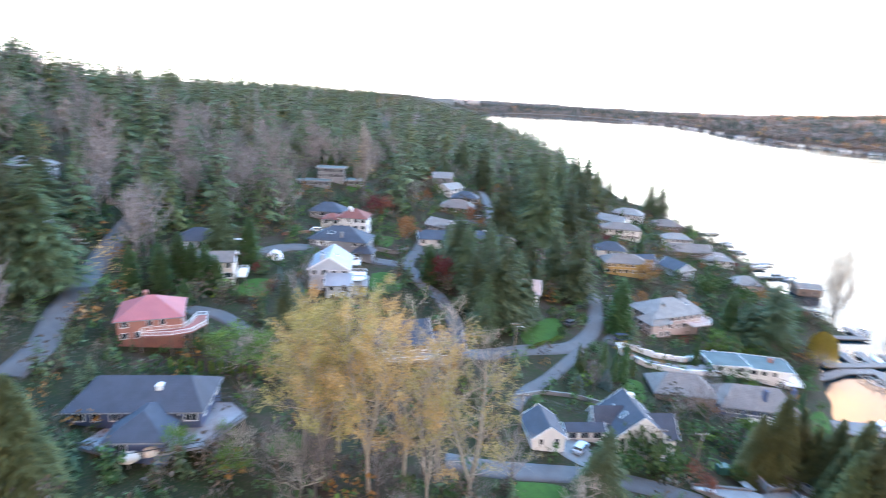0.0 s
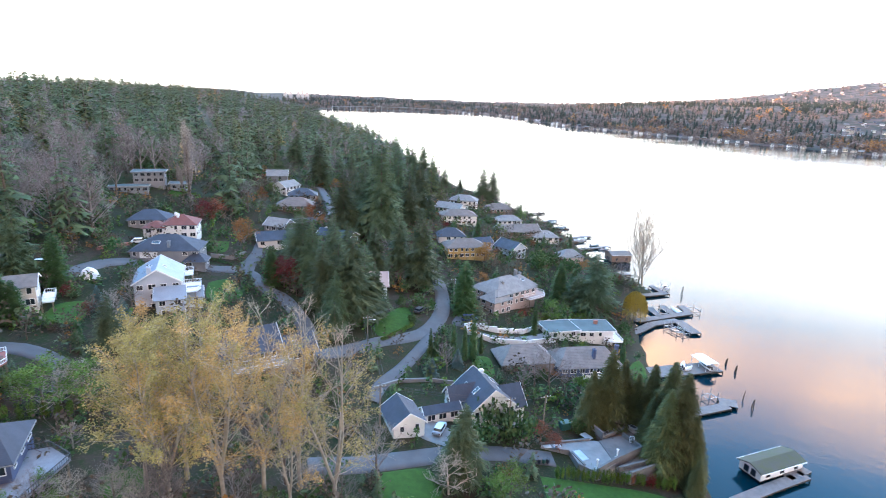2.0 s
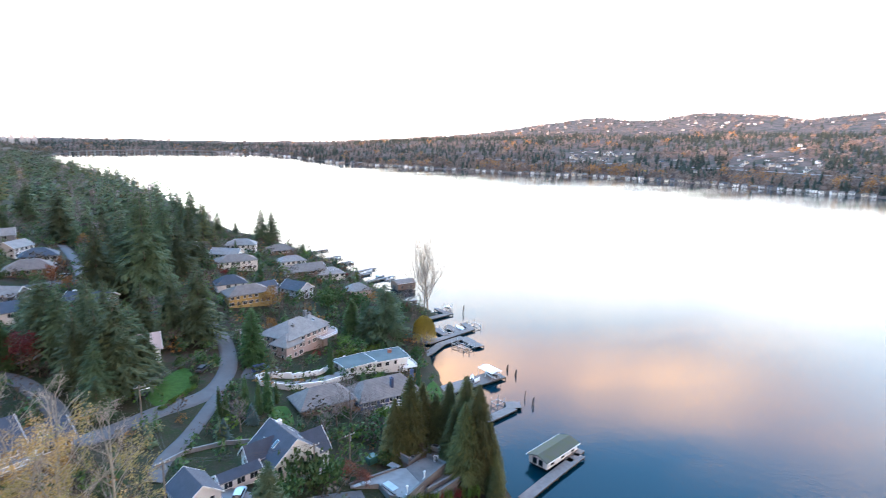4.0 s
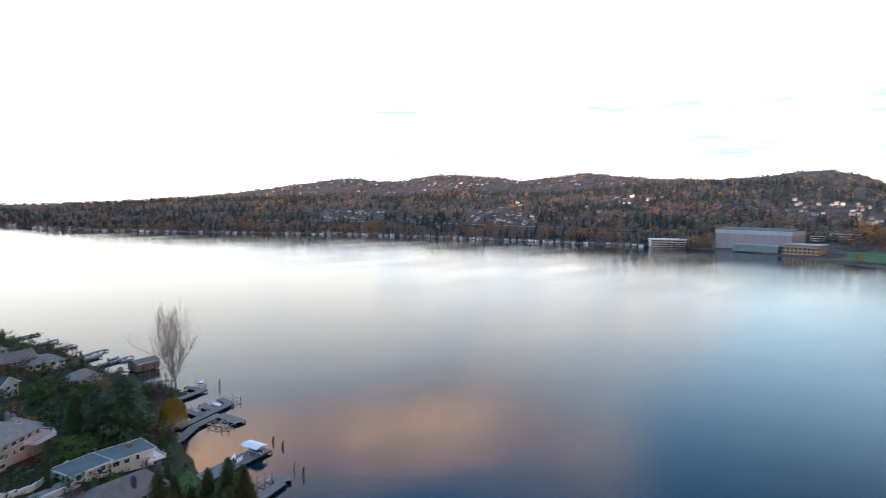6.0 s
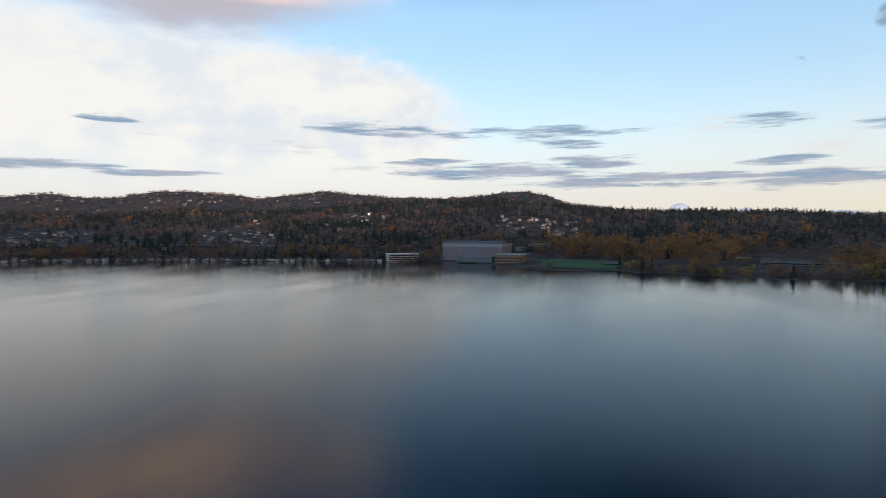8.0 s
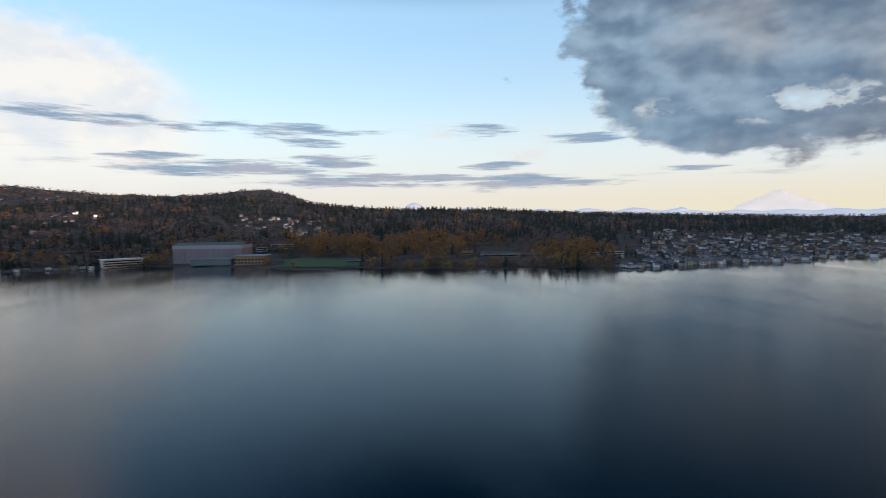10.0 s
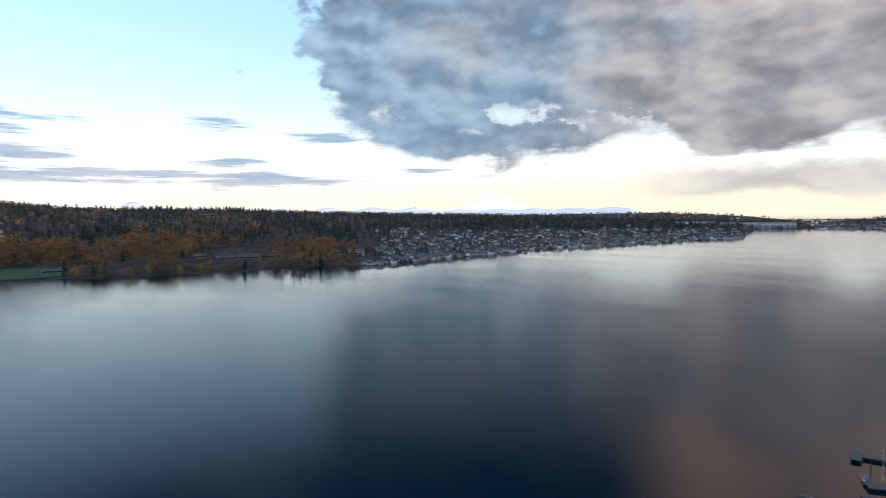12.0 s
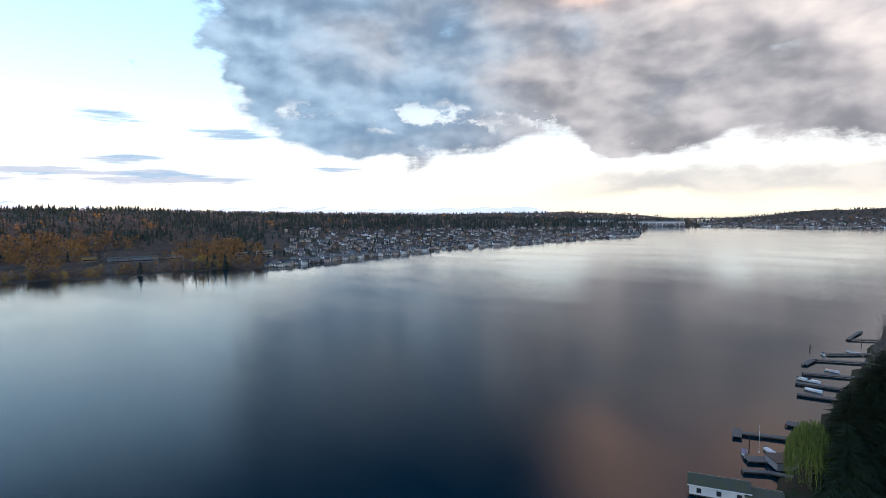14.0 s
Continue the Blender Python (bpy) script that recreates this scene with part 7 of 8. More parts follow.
for a, b, c in (((74, 296), (80.5, 299), (88, 302)), ((80, 306), (88, 311), (94, 313)), ((80, 283), (88.5, 287), (98, 290.5)), ((70, 346), (76, 351), (83, 355)), ((72, 330), (78, 333), (86, 336)), ((66, 372), (72, 375), (80, 378))):
    dock([a, b, c], 2.4)
for x, y, a in ((84, 305, 30), (91.5, 295, 25), (94, 287, 25), (84, 333, 20), (80, 350, 25), (88.5, 308, 30)):
    boat(x, y, a, 6.0, white_cloth if int(x) % 2 else None, label="small boat moored between far docks")
# southern docks
boathouse(55.3, -150.2, 202, 14.0, 6.6, 3.4, 4.7, "white boathouse with dark windows and a dark mossy roof", 2)
boathouse(45.5, -153.2, 202, 8.0, 6.0, 2.6, 3.6, "lower white boathouse with a dark roof", 1)
dock([(49.5, -202.5), (58, -199.5), (66.0, -196.0)], 2.2, "pale grey dock on dark piles")
dock([(65.0, -191.5), (67.6, -199.0)], 2.8, "pale end platform of a dock")
dock([(42, -173.5), (50, -171.5), (55.4, -167.8)], 2.0, "grey dock beside a boat shed")
dock([(46.0, -186.5), (53.5, -179.5), (57.5, -176.5)], 4.0, "broad slatted timber dock")
s = thing("boat_shed", 48.6, -179.0, 0.5, 134, "grey metal boat shed with a dark flat roof", "shed")
solid("wall", *box_vf(-3.3, 3.3, -3.0, 3.0, 0, 2.2), grey_wall, s)
solid("roof", *box_vf(-3.6, 3.6, -3.3, 3.3, 2.2, 2.45), dark_trim, s)
boat(59.3, -181.0, 110, 5.2, blue_paint, label="boat under a dark blue fitted cover")
m = thing("flagpole", 56.0, -183.5, 0.9, 0, "thin white flagpole on a dock", "pole")
solid("pole", *tube_arrays([(0, 0, 0)], [(0, 0, 8.5)], [0.06], [0.04], 8), white_trim, m)
solid("base", *box_vf(-0.2, 0.2, -0.2, 0.2, 0, 0.2), white_trim, m)
boat(54.0, -187.5, 140, 5.0, white_cloth, label="small covered watercraft on the dock")
piling(60.8, -190.0, 3.2)
dock([(46, -215), (52, -216.2), (57.5, -216.0)], 4.0)
dock([(48, -256), (56, -254.5), (63.8, -252.8)], 2.8)
boat(60.5, -263.0, 165, 6.5, white_cloth, label="boat under a white fitted cover")
dock([(48, -273), (58, -271), (68.5, -269.2)], 2.6)
boat(65.5, -277.0, 170, 9.0, label="long white motor cruiser at a dock")
dock([(50, -295), (60, -291), (70.5, -286.8)], 2.4, "low dark timber dock")
boat(62, -300, 165, 6.0, steel, label="grey flat boat between docks")
dock([(52, -326), (62, -321), (73, -315.5)], 2.4, "pale grey dock on dark piles")
dock([(73, -316), (73.8, -302.5)], 2.6, "pale end platform of a dock")
dock([(52, -348), (60, -342), (71, -332)], 2.4)
boat(72.5, -331.0, 120, 4.0, label="small open boat beside a dock")
boat(62.5, -345.5, 160, 6.5, canvas, label="boat under a brown fitted canopy")
piling(80.3, -339.7, 2.6, 0, 2)
dock([(58, -384), (71.2, -376.3), (70.2, -405.0)], 1.8, "narrow dark breakwater on piles")
piling(64.0, -372, 3.0)

# ---- loose things of the village ----
def car(x, y, ang, paint, label, van=False):
    """A parked car: lower body, cabin, windows, wheels and lamps."""
    ob = thing("van" if van else "car", x, y, ground_z(x, y) + 0.3, ang, label, "van" if van else "car")
    L, W = (4.9, 1.95) if van else (4.5, 1.8)
    bm = bmesh.new()
    v, f = box_vf(-L / 2, L / 2, -W / 2, W / 2, 0.3, 0.95)
    vs = [bm.verts.new(c) for c in v]
    for c in f:
        bm.faces.new([vs[i] for i in c])
    bmesh.ops.bevel(bm, geom=bm.edges[:], offset=0.14, segments=2, affect="EDGES")
    part("body", bm, paint, ob)
    top = 1.85 if van else 1.45
    a, b = (-L * 0.46, L * 0.24) if van else (-L * 0.36, L * 0.18)
    v = [(a, -W * 0.46, 0.93), (b + 0.5, -W * 0.46, 0.93), (b + 0.5, W * 0.46, 0.93), (a, W * 0.46, 0.93), (a + 0.25, -W * 0.38, top), (b, -W * 0.38, top), (b, W * 0.38, top), (a + 0.25, W * 0.38, top)]
    solid("cabin_glass", v, BOX_F, glass, ob)
    solid("roof", *box_vf(a + 0.2, b + 0.05, -W * 0.4, W * 0.4, top - 0.03, top + 0.05), paint, ob)
    for sx in (-0.31, 0.31):
        for sy in (-1, 1):
            vv, ff = tube_arrays([(sx * L, sy * (W / 2 - 0.22), 0.33)], [(sx * L, sy * (W / 2 + 0.01), 0.33)], [0.33], [0.33], 14)
            wheel = solid("wheel", list(map(tuple, vv)) , list(map(tuple, ff)) + [tuple(range(14)), tuple(range(27, 13, -1))], rubber, ob)
    for sy in (-1, 1):
        solid("headlight", *box_vf(L / 2 - 0.05, L / 2 + 0.02, sy * 0.65 - 0.18, sy * 0.65 + 0.18, 0.62, 0.8), white_trim, ob)
        solid("tail_light", *box_vf(-L / 2 - 0.02, -L / 2 + 0.05, sy * 0.7 - 0.12, sy * 0.7 + 0.12, 0.65, 0.88), red_tile, ob)
    return ob


car(14.0, 160.5, 14, blue_paint, "dark blue van parked beside the lane", True)
car(4.0, 101.3, 70, silver_paint, "silver car parked before the carport")
car(-1.2, 160.0, 60, dark_trim, "dark car parked by the lawn hedge")
car(-86.5, 168.0, 15, white_gel, "white car parked at the lane's end")
car(-45.5, 236.5, 80, silver_paint, "pale car parked on the upper lane")
car(27.5, 259.5, 100, silver_paint, "pale car parked between the houses")
car(-97.5, 140.5, 20, white_gel, "white car at the spur of the lane")


def utility_pole(x, y, h, label="wooden utility pole with a crossarm", lamp=False):
    ob = thing("utility_pole", x, y, ground_z(x, y) - 0.2, 20, label, "utility pole", "utility poles")
    solid("shaft", *tube_arrays([(0, 0, 0)], [(0, 0, h)], [0.17], [0.11], 9), post_wood, ob)
    solid("crossarm", *box_vf(-1.2, 1.2, -0.06, 0.06, h - 0.7, h - 0.55), post_wood, ob)
    for q in (-1.1, -0.4, 0.4, 1.1):
        solid("insulator", *tube_arrays([(q, 0, h - 0.55)], [(q, 0, h - 0.3)], [0.06], [0.05], 6), white_trim, ob)
    if lamp:
        solid("lamp_arm", *box_vf(0, 1.6, -0.04, 0.04, h - 1.3, h - 1.22), steel, ob)
        bevelled("lamp_head", (0.6, 0.3, 0.15), white_trim, ob, (1.7, 0, h - 1.35))
    else:
        solid("transformer", *tube_arrays([(0.3, 0.25, h - 2.0)], [(0.3, 0.25, h - 1.1)], [0.25], [0.25], 10), steel, ob)
    return ob


POLES = [(26.4, 107.2, 9.5), (18.5, 104.5, 9.0), (-13.9, 132.7, 8.5), (9.5, 171, 9.5), (-8, 100, 9.5), (-110, 98.5, 9.5)]
for i, (x, y, h) in enumerate(POLES):
    utility_pole(x, y, h, lamp=i in (2, 5))
for a, b in ((0, 1), (1, 4), (4, 2), (2, 3)):
    for off in (-1.1, 0.4, 1.1):
        (x0, y0, h0), (x1, y1, h1) = POLES[a], POLES[b]
        p = [np.array((x0, y0, ground_z(x0, y0) + h0 - 0.4)) + np.array((0.94, 0.34, 0)) * off, np.array((x1, y1, ground_z(x1, y1) + h1 - 0.4)) + np.array((0.94, 0.34, 0)) * off]
        t = np.linspace(0, 1, 9)[:, None]
        line = p[0] * (1 - t) + p[1] * t - [[0, 0, 1]] * (4 * t * (1 - t)) * 0.7
        w = solid("overhead_wire", *tube_arrays(line[:-1], line[1:], np.full(8, 0.02), np.full(8, 0.02), 4), dark_trim)
        tagged(w, "thin dark overhead wire between utility poles", "wire", "overhead wires")

d = thing("covered_boat", -85.2, 139.5, ground_z(-85.2, 139.5), 20, "white tarpaulin dome over a stored boat", "cover")
bm = bmesh.new()
bmesh.ops.create_icosphere(bm, subdivisions=3, radius=1.0)
bmesh.ops.scale(bm, vec=(2.2, 1.7, 2.7), verts=bm.verts)
for q in bm.verts:
    q.co += Vector(noise.noise_vector(q.co * 0.9)) * 0.25
    q.co.z = max(q.co.z, -0.2)
part("tarpaulin", bm, white_cloth, d)
solid("hem", *box_vf(-2.0, 2.0, -1.4, 1.4, -0.2, 0.15), white_cloth, d)
for x, y, s, label in ((-59.7, 57.6, 1.5, "beige covered patio table on the deck"), (-57.9, 59.6, 1.2, "beige covered patio chair on the deck"), (-58.0, 61.5, 1.2, "beige covered patio chair on the deck")):
    o = thing("covered_furniture", x, y, 21.75, 20, label, "patio furniture", "covered patio furniture")
    bm = bmesh.new()
    bmesh.ops.create_uvsphere(bm, u_segments=16, v_segments=10, radius=1.0)
    bmesh.ops.scale(bm, vec=(s, s * 0.8, 0.75), verts=bm.verts)
    for q in bm.verts:
        q.co.z = max(q.co.z + 0.3, 0)
    part("cover", bm, canvas, o)
    solid("skirt", *tube_arrays([(0, 0, 0)], [(0, 0, 0.3)], [s * 0.85], [s * 0.85], 16), canvas, o)


# ---- the far shore ----
def polar(az, r):
    return r * math.sin(radians(az)), r * math.cos(radians(az))


def shore_r(az):
    return float(np.interp(az, FAR_AZ, FAR_R))


def block(parent, name, az, r, along, deep, high, mat, dx=0.0, z0=-1.0, dy=0.0):
    return solid(name, *box_vf(-along / 2 + dx, along / 2 + dx, -deep / 2 + dy, deep / 2 + dy, z0, high), mat, parent)


lilac_metal = material("lilac_grey_cladding", (0.30, 0.27, 0.30), (0.25, 0.225, 0.255), 0.6, scale=0.05, bump=0.05, stripes=("X", 0.12, 0.12))
pale_band = material("pale_translucent_band", (0.42, 0.43, 0.46), (0.36, 0.37, 0.41), 0.5, scale=0.05, bump=0.05, stripes=("X", 0.10, 0.5))
teal_glass = material("teal_glazing", (0.16, 0.22, 0.26), (0.12, 0.17, 0.21), 0.25, scale=0.1, bump=0.02, stripes=("X", 0.25, 0.5))
tan_front = material("tan_cladding", (0.36, 0.24, 0.15), (0.29, 0.19, 0.12), 0.7, scale=0.1, bump=0.05)
field_green = material("sports_turf", (0.045, 0.115, 0.030), (0.035, 0.09, 0.026), 0.95, scale=0.03, fine=3.0, bump=0.1)

x, y = polar(77.0, 1070)
hall = thing("sports_hall", x, y, 3.0, -97, "huge lilac-grey sports hall with a pale upper band", "hall")
block(hall, "wall", 0, 0, 116, 60, 24, lilac_metal)
block(hall, "upper_band", 0, 0, 116.6, 60.6, 30.5, pale_band, z0=24)
v, f = prism_roof(116, 60, 30.5, 33.5, 0.8, 0, 0.4)
solid("roof", v, f, flat_roof, hall)
for i in range(13):
    solid("pilaster", *box_vf(-57 + i * 9.5 - 0.4, -57 + i * 9.5 + 0.4, -31.2, -30.0, -1, 24), lilac_metal, hall)
x, y = polar(76.9, 1012)
annex = thing("sports_annex", x, y, 2.5, -97, "low glazed teal annex of the sports hall", "building")
block(annex, "wall", 0, 0, 66, 22, 9, teal_glass)
block(annex, "roof", 0, 0, 68, 24, 10, pale_metal, z0=9)
x, y = polar(80.4, 985)
front = thing("training_building", x, y, 2.5, -97, "tan training building with rows of windows", "building")
block(front, "wall", 0, 0, 48, 34, 14, tan_front)
block(front, "roof", 0, 0, 52, 38, 15, pale_metal, z0=14)
for k in range(2):
    for i in range(9):
        w = solid("window", *box_vf(-2.0, 2.0, -0.15, 0.15, 0, 3.2), glass, front)
        w.matrix_basis = pose(-22 + i * 5.5, -17.1, 1.8 + k * 5)
x, y = polar(69.4, 1065)
office = thing("waterside_office", x, y, 1.5, -55, "long low white office with window bands", "building")
block(office, "wall", 0, 0, 58, 22, 12, cream_wall)
block(office, "roof", 0, 0, 60, 24, 13, white_trim, z0=12)
for k in range(3):
    solid("window_band", *box_vf(-28, 28, -11.15, -10.9, 1.4 + k * 3.7, 3.2 + k * 3.7), glass, office)
for az, r, a, d, h, m, label in ((83.2, 1140, 42, 24, 9, cream_wall, "long cream warehouse with a flat roof"), (81.3, 1130, 20, 18, 8, white_wall, "white warehouse beside the trees"), (116.0, 1010, 26, 16, 12, cream_wall, "cream office block with window bands"), (113.9, 1030, 20, 14, 9, cream_wall, "cream office block with window bands"), (104.8, 1020, 70, 26, 7, grey_wall, "long grey warehouse among the autumn trees"), (101.5, 1040, 22, 16, 7, yellow_wall, "low yellow building among the trees"), (99.0, 1060, 40, 16, 6, grey_wall, "low grey warehouse among the trees"), (107.5, 1030, 50, 20, 6, grey_wall, "long grey warehouse among the autumn trees"), (90.0, 945, 26, 10, 6, grey_wall, "low grey stand beside the playing field")):
    x, y = polar(az, r)
    b = thing("warehouse" if m in (grey_wall, yellow_wall) else "apartment_block", x, y, ground_z(x, y) - 0.5, -az + 90 - 90, label, "building")
    block(b, "wall", 0, 0, a, d, h, m)
    block(b, "roof", 0, 0, a + 1.5, d + 1.5, h + 0.8, flat_roof, z0=h)
    for k in range(max(1, int(h / 4))):
        solid("window_band", *box_vf(-a * 0.46, a * 0.46, -d / 2 - 0.15, -d / 2 + 0.1, 1.2 + k * 3.8, 2.9 + k * 3.8), glass, b)
for az, r, a, d, h in ((148.6, 2640, 150, 60, 24), (152.4, 2620, 150, 60, 18), (155.2, 2600, 130, 60, 17), (146.2, 2700, 60, 40, 16)):
    x, y = polar(az, r)
    b = thing("aircraft_factory", x, y, 1.0, -az, "long white factory hall across the lake's end", "factory", "white factory halls")
    block(b, "wall", 0, 0, a, d, h, white_wall)
    block(b, "roof", 0, 0, a + 4, d + 4, h + 3, pale_metal, z0=h)
    for i in range(6):
        solid("door", *box_vf(-a / 2 + (i + 0.1) * a / 6, -a / 2 + (i + 0.9) * a / 6, -d / 2 - 0.4, -d / 2 + 0.2, 0, h * 0.75), pale_band, b)
# playing field
ring = [polar(a, r) for a, r in ((83.4, 905), (86.5, 884), (90.4, 892), (90.6, 960), (88, 1000), (83.8, 1010))]
patch("playing_field", ring, field_green, "flat green playing field by the water", 1.2, "field")

# the pale walled road along the hillside above the waterside houses
def at_level(az, el):
    """How far the ground lies under that direction from the height of the eye."""
    for r in np.arange(shore_r(az) + 30, shore_r(az) + 700, 4.0):
        if ground_z(*polar(az, r)) > EYE + r * math.tan(radians(el)):
            break
    return r


line = [polar(az, at_level(az, np.interp(az, (26, 42, 56, 68), (-1.75, -2.0, -2.35, -2.65)))) for az in range(26, 69, 3)]
road("road", line, 12, "pale concrete hillside road across the lake", concrete, 1.5)

# bridge and towers in the north
br = thing("lake_bridge", 0, 0, 0, 0, "long low concrete road bridge across the lake", "bridge")
ends = [polar(-9.5, 2560), polar(3.5, 2600)]
n = 22
for i in range(n):
    x0, y0 = (ends[0][k] + (ends[1][k] - ends[0][k]) * i / n for k in (0, 1))
    x1, y1 = (ends[0][k] + (ends[1][k] - ends[0][k]) * (i + 1) / n for k in (0, 1))
    z0, z1 = 13 + 7 * math.sin(math.pi * i / n), 13 + 7 * math.sin(math.pi * (i + 1) / n)
    v = [(x0, y0 - 8, z0 - 2), (x1, y1 - 8, z1 - 2), (x1, y1 + 8, z1 - 2), (x0, y0 + 8, z0 - 2), (x0, y0 - 8, z0), (x1, y1 - 8, z1), (x1, y1 + 8, z1), (x0, y0 + 8, z0)]
    solid("span", v, BOX_F, concrete, br)
    solid("pier", *box_vf(x0 - 1, x0 + 1, y0 - 6, y0 + 6, -2, z0 - 2), concrete, br)
for az, h in ((-12.6, 46), (-12.2, 54), (-13.3, 40), (-11.8, 42), (-13.8, 36)):
    x, y = polar(az, 3600)
    b = thing("distant_tower", x, y, ground_z(x, y), -az, "hazy distant office tower on the horizon", "tower", "distant towers")
    block(b, "shaft", 0, 0, 22, 22, h, pale_band)
    block(b, "crown", 0, 0, 14, 14, h + 5, grey_wall, z0=h)

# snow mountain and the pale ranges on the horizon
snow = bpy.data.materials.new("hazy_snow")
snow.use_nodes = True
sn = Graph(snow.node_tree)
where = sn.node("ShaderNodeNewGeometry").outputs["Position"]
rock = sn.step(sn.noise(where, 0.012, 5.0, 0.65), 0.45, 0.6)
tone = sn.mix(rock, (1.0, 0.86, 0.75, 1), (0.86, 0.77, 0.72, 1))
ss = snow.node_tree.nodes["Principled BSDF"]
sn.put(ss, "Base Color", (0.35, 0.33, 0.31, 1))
# the snow emits its own cream light in place of distance haze
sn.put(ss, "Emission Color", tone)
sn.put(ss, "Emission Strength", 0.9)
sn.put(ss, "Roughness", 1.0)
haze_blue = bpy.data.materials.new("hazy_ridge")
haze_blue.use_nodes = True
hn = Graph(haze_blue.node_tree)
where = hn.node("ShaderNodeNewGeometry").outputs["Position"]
# air haze painted as a pale blue tone, used as base colour and glow
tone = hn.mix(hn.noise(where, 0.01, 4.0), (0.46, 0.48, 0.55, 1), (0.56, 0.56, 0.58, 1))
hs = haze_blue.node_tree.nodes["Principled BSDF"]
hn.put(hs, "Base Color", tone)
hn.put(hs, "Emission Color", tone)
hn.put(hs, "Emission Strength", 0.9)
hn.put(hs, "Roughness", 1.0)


def range_mesh(name, az0, az1, r, profile, mat, label, rough=0.06, seed=3):
    """A far mountain range: a long ridge with rugged flanks."""
    azs = np.linspace(az0, az1, 160)
    ends = np.clip(np.minimum(azs - az0, az1 - azs) / 3.0, 0, 1)
    top = np.array([profile(a) for a in azs]) * ends - 0.9 * (1 - ends)
    rr = np.linspace(-1, 1, 13)
    rows = []
    for q in rr:
        z = []
        for a, t in zip(azs, top):
            k = 1 + rough * noise.noise(Vector((a * 3.1, q * 2.0, seed))) + rough * 0.5 * noise.noise(Vector((a * 9, q * 5, seed)))
            z.append(EYE + r * math.tan(radians(t)) * k - (EYE + 60) * abs(q) ** 1.3 - r * math.tan(radians(max(t, 0))) * abs(q) ** 1.1 * 0.9)
        rows.append(np.stack([(r + q * 60) * np.sin(np.radians(azs)), (r + q * 60) * np.cos(np.radians(azs)), np.array(z)], 1))
    ob = link_mesh(name, np.concatenate(rows), grid_faces(len(rr), len(azs)), mat, smooth=True)
    return tagged(ob, label, "mountain", kind="structure")


def peak(a):
    d = abs(a - 129.7)
    return max(0.25, 2.12 - 0.05 * (d < 0.35) * d - 0.52 * max(0, d - 0.35) ** 0.86) if d < 5.5 else 0.25


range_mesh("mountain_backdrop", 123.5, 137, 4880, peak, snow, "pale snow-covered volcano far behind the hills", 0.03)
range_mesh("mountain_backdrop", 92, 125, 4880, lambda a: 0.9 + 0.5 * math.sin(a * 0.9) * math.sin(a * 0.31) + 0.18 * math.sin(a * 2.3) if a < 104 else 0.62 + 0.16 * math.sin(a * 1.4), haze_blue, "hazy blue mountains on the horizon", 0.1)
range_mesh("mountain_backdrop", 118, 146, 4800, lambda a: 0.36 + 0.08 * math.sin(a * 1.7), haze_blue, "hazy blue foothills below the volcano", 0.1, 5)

far_white = material("weathered_white_siding", (0.78, 0.76, 0.74), (0.66, 0.65, 0.63), 0.8, scale=0.1, bump=0.05, spread=0.3)
far_cream = material("weathered_cream_siding", (0.52, 0.45, 0.38), (0.42, 0.36, 0.31), 0.8, scale=0.1, bump=0.05, spread=0.3)
far_roof = material("dull_grey_shingles", (0.17, 0.165, 0.165), (0.12, 0.118, 0.12), 0.9, scale=0.1, bump=0.1, spread=0.3)
# houses across the lake: a few kinds, each built once and then copied
far_protos_h = []
for L, W, eave, ridge, wall, cover, label in ((12, 9, 5.5, 8.5, far_white, far_roof, "white house across the lake with a grey roof"), (14, 9, 6.0, 8.5, far_cream, brown_shingle, "cream house across the lake with a brown roof"), (11, 9, 6.5, 9.5, grey_wall, slate, "grey house across the lake with a dark roof"), (10, 10, 8.0, 10.5, far_cream, far_roof, "tall rose townhouse across the lake"), (13, 10, 6.0, 6.2, far_white, far_roof, "white flat-roofed house across the lake"), (16, 10, 4.5, 7.5, brown_wall, far_roof, "brown house across the lake with a pale roof")):
    b = thing("lake_house", 0, 0, 0, 0, label, "house", "houses on the far shore")
    hx, hy = L / 2, W / 2
    if ridge - eave > 1:
        v = [(-hx, -hy, -3), (hx, -hy, -3), (hx, hy, -3), (-hx, hy, -3), (-hx, -hy, eave), (hx, -hy, eave), (hx, hy, eave), (-hx, hy, eave), (-hx, 0, ridge - 0.12), (hx, 0, ridge - 0.12)]
        solid("wall", v, [(0, 3, 2, 1), (0, 1, 5, 4), (1, 2, 6, 9, 5), (2, 3, 7, 6), (3, 0, 4, 8, 7), (4, 5, 9, 8), (6, 7, 8, 9)], wall, b)
        solid("roof", *prism_roof(L, W, eave, ridge, 0.7, 0), cover, b)
    else:
        solid("wall", *box_vf(-hx, hx, -hy, hy, -3, eave), wall, b)
        solid("roof", *box_vf(-hx - 0.6, hx + 0.6, -hy - 0.6, hy + 0.6, eave, ridge), cover, b)
    for k in range(2):
        for i in range(2):
            solid("window", *box_vf(-hx + (i + 0.2) * L / 2, -hx + (i + 0.8) * L / 2, -hy - 0.12, -hy + 0.05, eave - 2.4 - k * 2.9, eave - 0.9 - k * 2.9), glass, b)
    far_protos_h.append(b)

rng = random.Random(21)
HOMES = []


def settle(az, r, turn=None):
    x, y = polar(az, r)
    HOMES.append((x, y, ground_z(x, y), -az + rng.uniform(-25, 25) if turn is None else turn))


